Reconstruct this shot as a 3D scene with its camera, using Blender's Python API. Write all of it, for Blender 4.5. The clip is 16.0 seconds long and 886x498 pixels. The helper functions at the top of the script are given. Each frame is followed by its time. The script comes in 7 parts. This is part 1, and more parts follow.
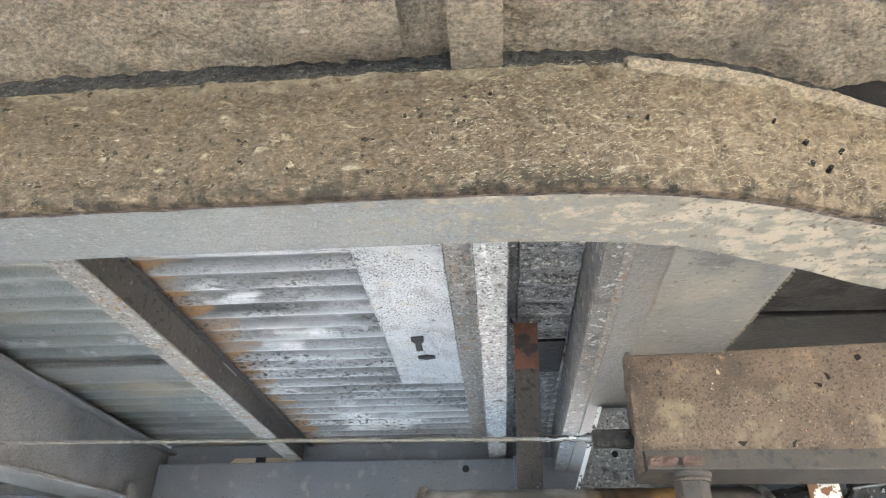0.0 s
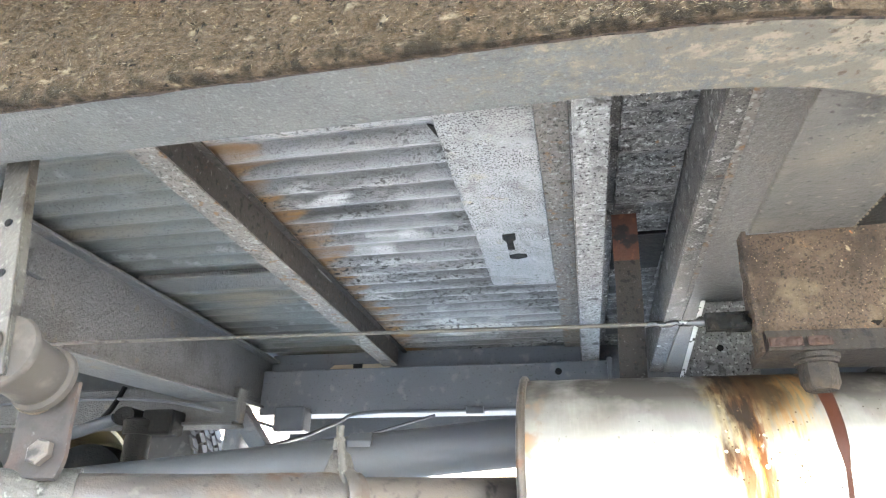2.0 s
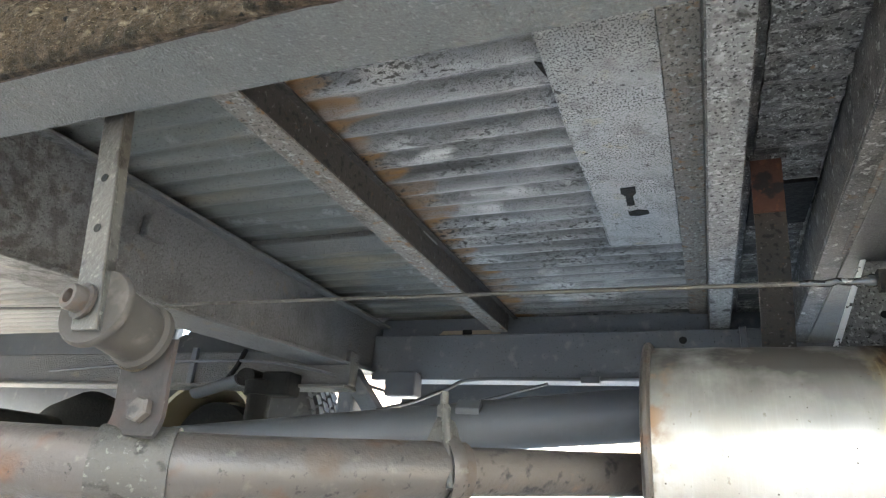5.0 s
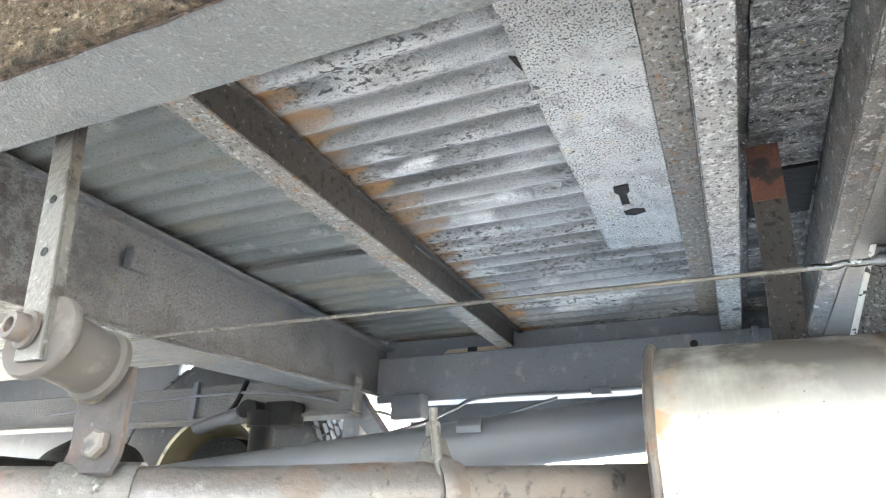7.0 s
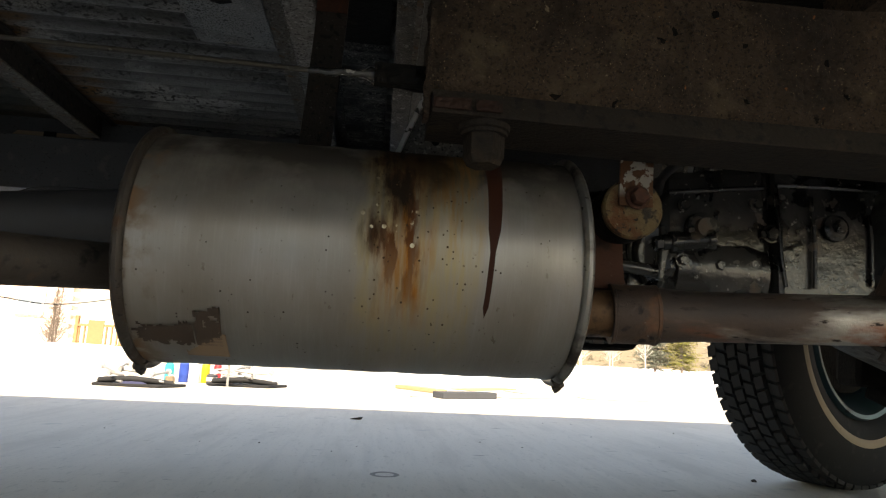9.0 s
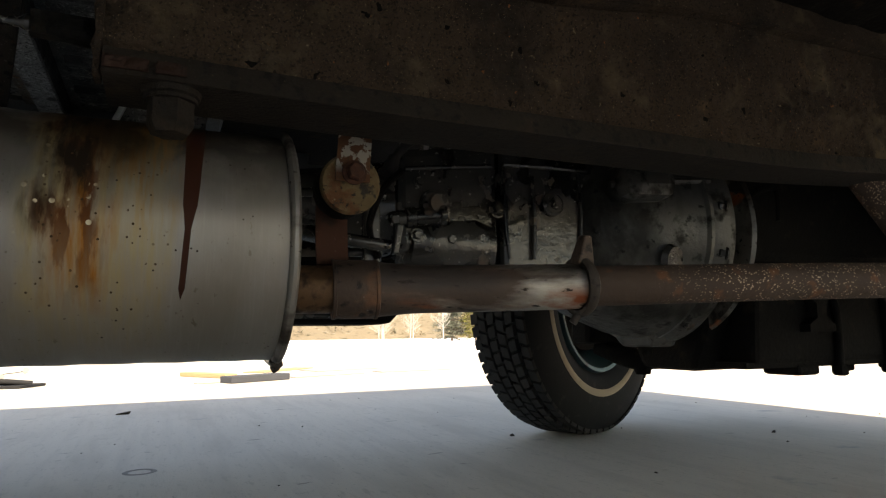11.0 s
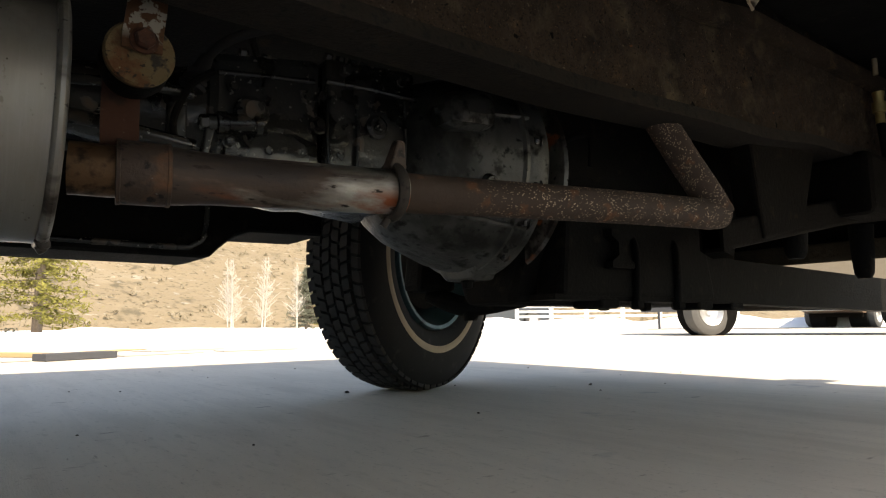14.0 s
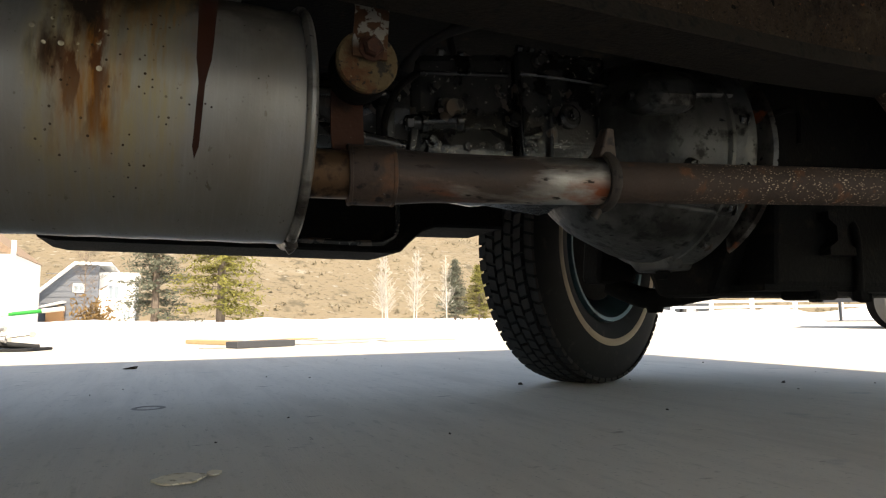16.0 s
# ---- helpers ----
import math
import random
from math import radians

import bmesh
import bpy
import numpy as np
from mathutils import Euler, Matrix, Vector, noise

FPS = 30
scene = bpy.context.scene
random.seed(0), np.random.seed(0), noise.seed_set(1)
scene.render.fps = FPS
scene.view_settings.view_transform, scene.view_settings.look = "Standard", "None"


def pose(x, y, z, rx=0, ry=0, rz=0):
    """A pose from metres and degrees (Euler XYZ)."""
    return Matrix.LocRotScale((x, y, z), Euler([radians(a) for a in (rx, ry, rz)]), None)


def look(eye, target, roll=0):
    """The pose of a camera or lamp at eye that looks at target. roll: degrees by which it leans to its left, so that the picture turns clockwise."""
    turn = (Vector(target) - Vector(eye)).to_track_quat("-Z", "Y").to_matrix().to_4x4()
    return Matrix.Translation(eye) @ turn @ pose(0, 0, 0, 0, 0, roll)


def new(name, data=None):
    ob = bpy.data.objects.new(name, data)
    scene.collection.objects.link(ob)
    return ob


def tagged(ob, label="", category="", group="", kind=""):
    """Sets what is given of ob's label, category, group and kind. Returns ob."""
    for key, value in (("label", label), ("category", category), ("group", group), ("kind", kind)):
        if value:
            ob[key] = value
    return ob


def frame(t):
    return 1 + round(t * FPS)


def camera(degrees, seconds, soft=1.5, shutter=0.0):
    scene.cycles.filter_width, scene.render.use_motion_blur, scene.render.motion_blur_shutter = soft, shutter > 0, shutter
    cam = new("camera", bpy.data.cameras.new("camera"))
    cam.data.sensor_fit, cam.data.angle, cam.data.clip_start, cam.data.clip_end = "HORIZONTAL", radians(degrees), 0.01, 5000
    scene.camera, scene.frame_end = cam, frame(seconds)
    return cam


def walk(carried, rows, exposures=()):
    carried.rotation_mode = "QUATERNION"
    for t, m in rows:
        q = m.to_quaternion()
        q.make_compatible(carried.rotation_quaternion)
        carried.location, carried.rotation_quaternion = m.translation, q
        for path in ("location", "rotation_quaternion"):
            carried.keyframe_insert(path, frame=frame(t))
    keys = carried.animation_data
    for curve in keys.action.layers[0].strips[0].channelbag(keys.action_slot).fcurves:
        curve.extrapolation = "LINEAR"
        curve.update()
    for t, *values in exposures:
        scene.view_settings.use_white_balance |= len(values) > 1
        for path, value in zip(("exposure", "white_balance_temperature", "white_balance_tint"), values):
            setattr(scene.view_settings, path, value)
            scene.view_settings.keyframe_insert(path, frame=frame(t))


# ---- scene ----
cam = camera(70.0, 16.0, 1.2)
PATH = [
    (0, (0.1521, 0.2456, 0.3205), (0.0331, 1.6898, 1.2087), 0.1),
    (0.5, (0.1394, 0.255, 0.3256), (-0.057, 1.6847, 1.224), 0.5),
    (1, (0.1309, 0.2618, 0.317), (-0.1632, 1.672, 1.2198), 0.1),
    (1.5, (0.1275, 0.2712, 0.3111), (-0.2014, 1.745, 1.0922), 0.2),
    (2, (0.1266, 0.2831, 0.2992), (-0.2065, 1.7952, 1.0013), 1.2),
    (2.5, (0.119, 0.2907, 0.2958), (-0.2193, 1.8292, 0.9341), 1.5),
    (3, (0.1003, 0.3026, 0.2932), (-0.2924, 1.8479, 0.8831), 2.1),
    (3.5, (0.0867, 0.3111, 0.2932), (-0.3867, 1.8428, 0.8576), 2.8),
    (6, (0.1292, 0.3646, 0.3281), (-0.5287, 1.7816, 0.9988), 4.7),
    (6.5, (0.1258, 0.3749, 0.3349), (-0.5321, 1.7824, 1.0251), 3.8),
    (7, (0.1249, 0.3842, 0.3085), (-0.5142, 1.8113, 0.9758), 1.3),
    (7.3, (0.1220, 0.3969, 0.2921), (-0.5318, 1.8501, 0.8984), 2.2),
    (7.5, (0.1232, 0.4114, 0.2695), (-0.4556, 1.9099, 0.8253), 2.1),
    (7.7, (0.1442, 0.4205, 0.2673), (-0.3191, 2.0044, 0.6821), 2.8),
    (8, (0.187, 0.4301, 0.2635), (-0.1394, 2.057, 0.635), 6.1),
    (8.2, (0.2124, 0.4270, 0.2740), (0.1480, 2.0973, 0.5880), 4.3),
    (8.5, (0.238, 0.4352, 0.2788), (0.2788, 2.1071, 0.5848), 3.9),
    (9, (0.2652, 0.4429, 0.2762), (0.4454, 2.1097, 0.5567), 2.8),
    (9.5, (0.2924, 0.4547, 0.2805), (0.663, 2.0952, 0.5304), 1.4),
    (12, (0.3672, 0.4105, 0.2728), (1.207, 1.8683, 0.5134), -2.0),
    (12.5, (0.3825, 0.4029, 0.2456), (1.337, 1.7884, 0.4896), -2.6),
    (13, (0.4088, 0.4156, 0.2235), (1.4578, 1.7323, 0.4624), -2.1),
    (13.5, (0.4071, 0.4208, 0.1972), (1.4399, 1.7544, 0.4105), -1.2),
    (14, (0.402, 0.4267, 0.1845), (1.4127, 1.7799, 0.3859), -0.5),
    (14.5, (0.391, 0.4369, 0.1793), (1.3421, 1.8335, 0.3655), -0.7),
    (15, (0.3765, 0.4531, 0.1776), (1.2512, 1.8997, 0.3561), -0.4),
    (15.5, (0.3629, 0.465, 0.1845), (1.1424, 1.9643, 0.3723), -0.5),
    (16, (0.3443, 0.4667, 0.1878), (1.0226, 2.0145, 0.368), -0.4),
]
EXPOSURE = [(0.0, 6.05, 7500, 9), (1.0, 6.15, 7600, 8), (2.0, 5.95, 7400, 9), (3.0, 5.15, 7200, 8), (3.5, 4.75, 7100, 7), (6.0, 5.4, 7700, 7), (7.0, 6.0, 7500, 8), (7.6, 5.7, 7600, 8), (8.1, 3.6, 8000, 9),
            (8.5, 2.4, 8600, 10), (9.0, 1.6, 8900, 10), (9.7, 1.4, 8900, 10), (12.0, 1.35, 8800, 11), (16.0, 1.2, 8500, 10)]
walk(cam, [(t, look(eye, target, roll)) for t, eye, target, roll in PATH], EXPOSURE)

# ---- world, sun ----
world = bpy.data.worlds.new("world")
scene.world = world
world.use_nodes = True
sky = world.node_tree.nodes.new("ShaderNodeTexSky")
sky.sky_type, sky.sun_disc = "NISHITA", False
sky.sun_elevation, sky.sun_rotation = radians(51), radians(180)
world.node_tree.links.new(sky.outputs[0], world.node_tree.nodes["Background"].inputs[0])
world.node_tree.nodes["Background"].inputs[1].default_value = 0.14
sun_data = bpy.data.lights.new("sun", "SUN")
sun_data.energy, sun_data.angle, sun_data.color = 3.6, radians(0.53), (1.0, 0.95, 0.9)
sun = new("sun", sun_data)
sun.location = (0, -20, 30)
sun.rotation_euler = (radians(39), 0, 0)

# ---- materials ----


class Paint:
    """A node material built up in layers over a base colour, all in object space at real size."""

    fineness = 1.33

    def __init__(self, name, base, rough=0.6, metal=0.0, vary=0.25, vary_scale=6.0, gloss=0.22):
        self.m = bpy.data.materials.new(name)
        self.fine = Paint.fineness
        self.m.use_nodes = True
        self.nt = self.m.node_tree
        self.b = self.nt.nodes["Principled BSDF"]
        self.b.inputs["Metallic"].default_value = metal
        self.b.inputs["Specular IOR Level"].default_value = gloss
        self.co = self.nt.nodes.new("ShaderNodeTexCoord").outputs["Object"]
        self.rough = self.value(rough)
        self.metal = None
        lo, hi = tuple(c * (1 - vary) for c in base), tuple(min(1.0, c * (1 + vary)) for c in base)
        self.col = self.mix(lo, hi, self.noise(vary_scale, 8.0))
        self.heights = []

    def value(self, v):
        n = self.nt.nodes.new("ShaderNodeValue")
        n.outputs[0].default_value = v
        return n.outputs[0]

    def noise(self, scale, detail=6.0, stretch=(1, 1, 1), turn=(0, 0, 0), rough=0.55):
        mp = self.nt.nodes.new("ShaderNodeMapping")
        mp.inputs["Scale"].default_value = stretch
        mp.inputs["Rotation"].default_value = turn
        self.nt.links.new(self.co, mp.inputs[0])
        n = self.nt.nodes.new("ShaderNodeTexNoise")
        n.inputs["Scale"].default_value, n.inputs["Detail"].default_value, n.inputs["Roughness"].default_value = scale * self.fine, detail, rough
        self.nt.links.new(mp.outputs[0], n.inputs["Vector"])
        return n.outputs["Fac"]

    def cells(self, scale, stretch=(1, 1, 1)):
        mp = self.nt.nodes.new("ShaderNodeMapping")
        mp.inputs["Scale"].default_value = stretch
        self.nt.links.new(self.co, mp.inputs[0])
        n = self.nt.nodes.new("ShaderNodeTexVoronoi")
        n.inputs["Scale"].default_value = scale * self.fine
        self.nt.links.new(mp.outputs[0], n.inputs["Vector"])
        return n.outputs["Distance"]

    def axis(self, i):
        s = self.nt.nodes.new("ShaderNodeSeparateXYZ")
        self.nt.links.new(self.co, s.inputs[0])
        return s.outputs[i]

    def math(self, op, a, b=0.0, c=0.0):
        n = self.nt.nodes.new("ShaderNodeMath")
        n.operation = op
        for i, v in enumerate((a, b, c)):
            if isinstance(v, (int, float)):
                n.inputs[i].default_value = v
            else:
                self.nt.links.new(v, n.inputs[i])
        return n.outputs[0]

    def ramp(self, fac, lo, hi):
        r = self.nt.nodes.new("ShaderNodeMapRange")
        r.inputs[1].default_value, r.inputs[2].default_value = lo, hi
        self.nt.links.new(fac, r.inputs[0])
        return r.outputs[0]

    def mix(self, a, c, fac):
        x = self.nt.nodes.new("ShaderNodeMix")
        x.data_type = "RGBA"
        self.nt.links.new(fac, x.inputs[0])
        for slot, v in ((6, a), (7, c)):
            if isinstance(v, tuple):
                x.inputs[slot].default_value = (*v, 1)
            else:
                self.nt.links.new(v, x.inputs[slot])
        return x.outputs[2]

    def lay(self, colour, fac, rough=None, metal=None):
        """A layer of another colour where fac is high."""
        self.col = self.mix(self.col, colour, fac)
        if rough is not None:
            self.rough = self.blend(self.rough, rough, fac)
        if metal is not None:
            self.metal = self.blend(self.metal if self.metal is not None else self.b.inputs["Metallic"].default_value, metal, fac)
        return self

    def blend(self, a, b, fac):
        n = self.nt.nodes.new("ShaderNodeMix")
        self.nt.links.new(fac, n.inputs[0])
        for slot, v in ((2, a), (3, b)):
            if isinstance(v, (int, float)):
                n.inputs[slot].default_value = v
            else:
                self.nt.links.new(v, n.inputs[slot])
        return n.outputs[0]

    def specks(self, colour, scale, lo, soft=0.06, rough=None, stretch=(1, 1, 1), metal=None):
        return self.lay(colour, self.ramp(self.noise(scale, 5.0, stretch), lo, lo + soft), rough, metal)

    def grain(self, dark, light, scale, lo=0.34, hi=0.66, stretch=(1, 1, 1), rough=0.8):
        """The whole surface between two colours, by noise of many octaves."""
        self.col = self.mix(dark, light, self.ramp(self.noise(scale, 14.0, stretch, rough=rough), lo, hi))
        return self

    def relief(self, scale, strength, dist=0.003, stretch=(1, 1, 1)):
        self.heights.append((self.noise(scale, 7.0, stretch), strength, dist))
        return self

    def done(self):
        n = None
        for h, strength, dist in self.heights:
            bp = self.nt.nodes.new("ShaderNodeBump")
            bp.inputs["Strength"].default_value, bp.inputs["Distance"].default_value = strength, dist
            self.nt.links.new(h, bp.inputs["Height"])
            if n is not None:
                self.nt.links.new(n, bp.inputs["Normal"])
            n = bp.outputs[0]
        if n is not None:
            self.nt.links.new(n, self.b.inputs["Normal"])
        self.nt.links.new(self.col, self.b.inputs["Base Color"])
        self.nt.links.new(self.rough, self.b.inputs["Roughness"])
        if self.metal is not None:
            self.nt.links.new(self.metal, self.b.inputs["Metallic"])
        return self.m


p = Paint("grey_underbody_paint", (0.066, 0.063, 0.057), 0.6, vary=0.15, vary_scale=14)
p.specks((0.129, 0.113, 0.0886), 9, 0.63, 0.08, 0.9).specks((0.0367, 0.0321, 0.0277), 420, 0.64, 0.05).specks((0.11, 0.11, 0.109), 260, 0.58, 0.1).specks((0.0521, 0.0505, 0.0491), 30, 0.58, 0.12)
p.specks((0.0239, 0.0228, 0.0218), 420, 0.58, 0.08).specks((0.124, 0.124, 0.122), 360, 0.6, 0.08)
GREY_PAINT = p.relief(420, 0.8, 0.002).relief(110, 0.9, 0.004).done()

p = Paint("stippled_rear_beam", (0.058, 0.058, 0.057), 0.6, vary=0.25, vary_scale=7)
p.specks((0.03, 0.029, 0.027), 6, 0.48, 0.2).specks((0.02, 0.019, 0.018), 260, 0.56, 0.07).specks((0.1, 0.1, 0.098), 240, 0.6, 0.08).specks((0.07, 0.055, 0.035), 14, 0.62, 0.1)
p.lay((0.03, 0.028, 0.025), p.math("MULTIPLY", p.ramp(p.noise(40, 8), 0.46, 0.6), p.ramp(p.axis(1), 1.05, 0.8)), 0.85)
REAR_BEAM = p.relief(360, 0.9, 0.002).relief(110, 0.9, 0.004).done()

p = Paint("weathered_sill_paint", (0.039, 0.0418, 0.04), 0.65, vary=0.2, vary_scale=14)
p.specks((0.025, 0.0237, 0.0225), 300, 0.6, 0.06).specks((0.0718, 0.0718, 0.0699), 220, 0.57, 0.12).specks((0.0808, 0.0655, 0.0468), 8, 0.62, 0.1, 0.9).specks((0.033, 0.032, 0.031), 90, 0.6, 0.1)
flake = p.math("ADD", p.math("MULTIPLY_ADD", p.noise(70, 13, (0.8, 1, 1), rough=0.8), 0.7, 0.15), p.math("MULTIPLY_ADD", p.axis(0), 0.625, p.math("MULTIPLY_ADD", p.axis(1), -0.667, 0.25)))
p.lay((0.066, 0.059, 0.046), p.ramp(flake, 0.4, 0.49), 0.95)
p.lay((0.112, 0.095, 0.07), p.math("MULTIPLY", p.ramp(flake, 0.46, 0.52), p.ramp(p.noise(60, 10, (0.5, 1, 1)), 0.46, 0.56)), 0.95)
p.lay((0.04, 0.028, 0.018), p.math("MULTIPLY", p.ramp(flake, 0.48, 0.56), p.ramp(p.noise(140, 8), 0.58, 0.64)), 0.95)
SILL_PAINT = p.relief(380, 0.8, 0.002).relief(50, 0.5, 0.004).done()

p = Paint("dark_grey_paint", (0.0648, 0.0684, 0.0734), 0.5, vary=0.2)
p.specks((0.0998, 0.0998, 0.0972), 25, 0.58, 0.12).specks((0.025, 0.025, 0.025), 160, 0.62, 0.06)
DARK_PAINT = p.relief(220, 0.4, 0.002).done()

p = Paint("caked_brown_dirt", (0.0367, 0.0275, 0.0195), 0.97, gloss=0.1)
p.grain((0.004, 0.0027, 0.0017), (0.082, 0.058, 0.0365), 240, 0.38, 0.64, (0.5, 1, 1), 0.9)
p.specks((0.1, 0.08, 0.054), 110, 0.6, 0.1, stretch=(0.4, 1, 1)).specks((0.04, 0.024, 0.012), 30, 0.62, 0.14).specks((0.052, 0.04, 0.027), 20, 0.62, 0.16).specks((0.006, 0.0045, 0.0032), 150, 0.62, 0.06).specks((0.125, 0.104, 0.078), 480, 0.65, 0.05, stretch=(0.4, 1, 1)).specks((0.2, 0.182, 0.15), 70, 0.755, 0.02)
p.lay((0.085, 0.059, 0.036), p.math("MULTIPLY", p.ramp(p.axis(0), 0.19, 0.33), p.ramp(p.noise(48, 12, rough=0.8), 0.4, 0.66)))
# Darker towards the lower edge, paler towards the top.
p.lay((0.012, 0.009, 0.006), p.math("MULTIPLY", p.ramp(p.axis(2), 0.582, 0.560), p.ramp(p.noise(70, 10), 0.42, 0.6)))
p.lay((0.09, 0.073, 0.05), p.math("MULTIPLY", p.ramp(p.axis(2), 0.645, 0.664), p.ramp(p.noise(60, 10), 0.4, 0.6)))
DIRT = p.relief(60, 1.0, 0.008).relief(260, 1.0, 0.005, (0.5, 1, 1)).relief(600, 1.0, 0.002).done()

p = Paint("pale_dry_dirt", (0.0619, 0.0495, 0.0372), 0.97, gloss=0.1)
p.grain((0.01, 0.0075, 0.005), (0.185, 0.146, 0.102), 230, 0.36, 0.65, (0.6, 1, 1), 0.87)
p.specks((0.031, 0.026, 0.0211), 9, 0.57, 0.16).specks((0.161, 0.143, 0.108), 60, 0.66, 0.06).specks((0.136, 0.114, 0.0869), 420, 0.66, 0.05, stretch=(0.5, 1, 1))
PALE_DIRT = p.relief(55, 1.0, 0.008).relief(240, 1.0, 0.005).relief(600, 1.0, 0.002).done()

p = Paint("black_crumbly_crust", (0.01, 0.01, 0.01), 0.9, gloss=0.1)
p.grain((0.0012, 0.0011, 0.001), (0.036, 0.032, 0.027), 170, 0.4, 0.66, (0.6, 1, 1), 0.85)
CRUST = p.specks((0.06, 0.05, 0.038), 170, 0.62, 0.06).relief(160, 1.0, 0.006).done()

p = Paint("edge_rust", (0.0225, 0.0146, 0.0105), 0.9, vary=0.4, vary_scale=30)
EDGE_RUST = p.specks((0.05, 0.0364, 0.0248), 90, 0.55, 0.08).specks((0.008, 0.00572, 0.00495), 120, 0.56, 0.06).relief(160, 0.8, 0.003).done()

# the corrugated floor: grey sprayed paint, orange rust bleeding out beside the rear sill, worn pale patches
p = Paint("corrugated_floor_paint", (0.102, 0.103, 0.103), 0.5, vary=0.35, vary_scale=4)
off = p.math("ADD", p.axis(0), 0.296)
p.specks((0.136, 0.137, 0.137), 7, 0.5, 0.12, 0.4).specks((0.226, 0.226, 0.221), 9, 0.585, 0.06, 0.4, stretch=(0.6, 1, 1))
p.specks((0.064, 0.0564, 0.047), 8, 0.58, 0.15, stretch=(0.3, 1.2, 1)).specks((0.0338, 0.032, 0.0301), 520, 0.55, 0.06).specks((0.0188, 0.018, 0.0169), 120, 0.66, 0.05)
p.specks((0.0246, 0.0235, 0.0224), 4.5, 0.56, 0.12, stretch=(0.4, 1, 1)).specks((0.269, 0.269, 0.263), 6, 0.6, 0.06, 0.4, stretch=(0.5, 1, 1))
# Paler worn crests and darker troughs also put the corrugation's shading into the colour.
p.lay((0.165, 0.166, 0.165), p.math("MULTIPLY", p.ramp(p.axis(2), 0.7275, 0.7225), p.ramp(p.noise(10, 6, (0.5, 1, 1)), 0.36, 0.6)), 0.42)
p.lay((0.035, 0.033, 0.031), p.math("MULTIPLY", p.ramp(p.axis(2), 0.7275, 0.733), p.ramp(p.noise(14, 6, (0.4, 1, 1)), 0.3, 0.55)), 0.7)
p.specks((0.0274, 0.0259, 0.0243), 460, 0.57, 0.05)
bleed = p.ramp(p.math("SUBTRACT", off, p.math("MULTIPLY", p.math("MULTIPLY_ADD", p.ramp(p.axis(2), 0.723, 0.732), 0.5, p.ramp(p.noise(17, 4, (0.15, 1, 1)), 0.42, 0.72)), 0.066)), 0.008, -0.012)
patchy = p.ramp(p.noise(6, 3, (0.5, 1, 1)), 0.28, 0.5)
streaks = p.ramp(p.noise(40, 6, (0.12, 1, 1)), 0.4, 0.62)
p.lay((0.14, 0.07, 0.02), p.math("MULTIPLY", p.math("MULTIPLY", p.math("MULTIPLY", bleed, patchy), p.math("MULTIPLY_ADD", streaks, 0.7, 0.3)), p.ramp(off, -0.02, 0.0)), 0.8)
soot = p.math("MULTIPLY", p.ramp(p.noise(150, 6, (0.6, 1, 1)), 0.53, 0.6), p.ramp(p.noise(9, 5, (0.5, 1, 1)), 0.45, 0.6))
p.lay((0.022, 0.021, 0.019), soot, 0.8)
FLOOR_GREY = p.relief(320, 0.5, 0.002).relief(120, 0.6, 0.003).done()

# the rear bay of the floor is browner and darker, with soot spots
p = Paint("stained_rear_floor", (0.066, 0.069, 0.064), 0.6, vary=0.35, vary_scale=5)
p.specks((0.1, 0.085, 0.06), 6, 0.54, 0.14, stretch=(0.4, 1, 1)).specks((0.026, 0.025, 0.023), 5, 0.55, 0.12, stretch=(0.4, 1, 1)).specks((0.12, 0.122, 0.12), 12, 0.6, 0.08)
# Same height-based tones here: shading of the waves painted in, crests light, troughs dark.
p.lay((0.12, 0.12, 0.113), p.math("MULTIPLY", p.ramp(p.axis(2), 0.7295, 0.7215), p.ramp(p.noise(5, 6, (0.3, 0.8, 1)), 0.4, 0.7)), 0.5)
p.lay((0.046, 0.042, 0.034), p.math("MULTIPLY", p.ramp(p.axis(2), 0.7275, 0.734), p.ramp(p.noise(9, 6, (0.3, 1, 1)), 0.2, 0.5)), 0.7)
p.specks((0.015, 0.0145, 0.014), 260, 0.58, 0.06).specks((0.13, 0.13, 0.128), 300, 0.64, 0.06)
REAR_FLOOR = p.relief(320, 0.5, 0.002).done()

p = Paint("speckled_silver_paint", (0.165, 0.169, 0.168), 0.5, vary=0.2, vary_scale=10)
p.specks((0.105, 0.106, 0.104), 14, 0.53, 0.15).specks((0.225, 0.228, 0.222), 60, 0.6, 0.1).specks((0.07, 0.07, 0.067), 9, 0.57, 0.14)
cluster = p.ramp(p.noise(11, 5), 0.3, 0.5)
p.lay((0.085, 0.082, 0.075), p.math("MULTIPLY", p.ramp(p.axis(1), 0.95, 0.72), p.ramp(p.noise(9, 6), 0.35, 0.55)))
p.lay((0.17, 0.15, 0.1), p.math("MULTIPLY", p.ramp(p.noise(26, 8), 0.56, 0.66), p.ramp(p.noise(5, 3), 0.5, 0.6)))
p.lay((0.02, 0.0195, 0.0185), p.math("MULTIPLY", p.ramp(p.noise(330, 5), 0.53, 0.58), cluster), 0.8)
p.specks((0.018, 0.0175, 0.017), 140, 0.65, 0.04, 0.8, stretch=(0.6, 1, 1)).specks((0.03, 0.029, 0.027), 46, 0.67, 0.05, 0.8)
SILVER_SPECK = p.relief(260, 0.7, 0.002).relief(90, 0.7, 0.004).done()

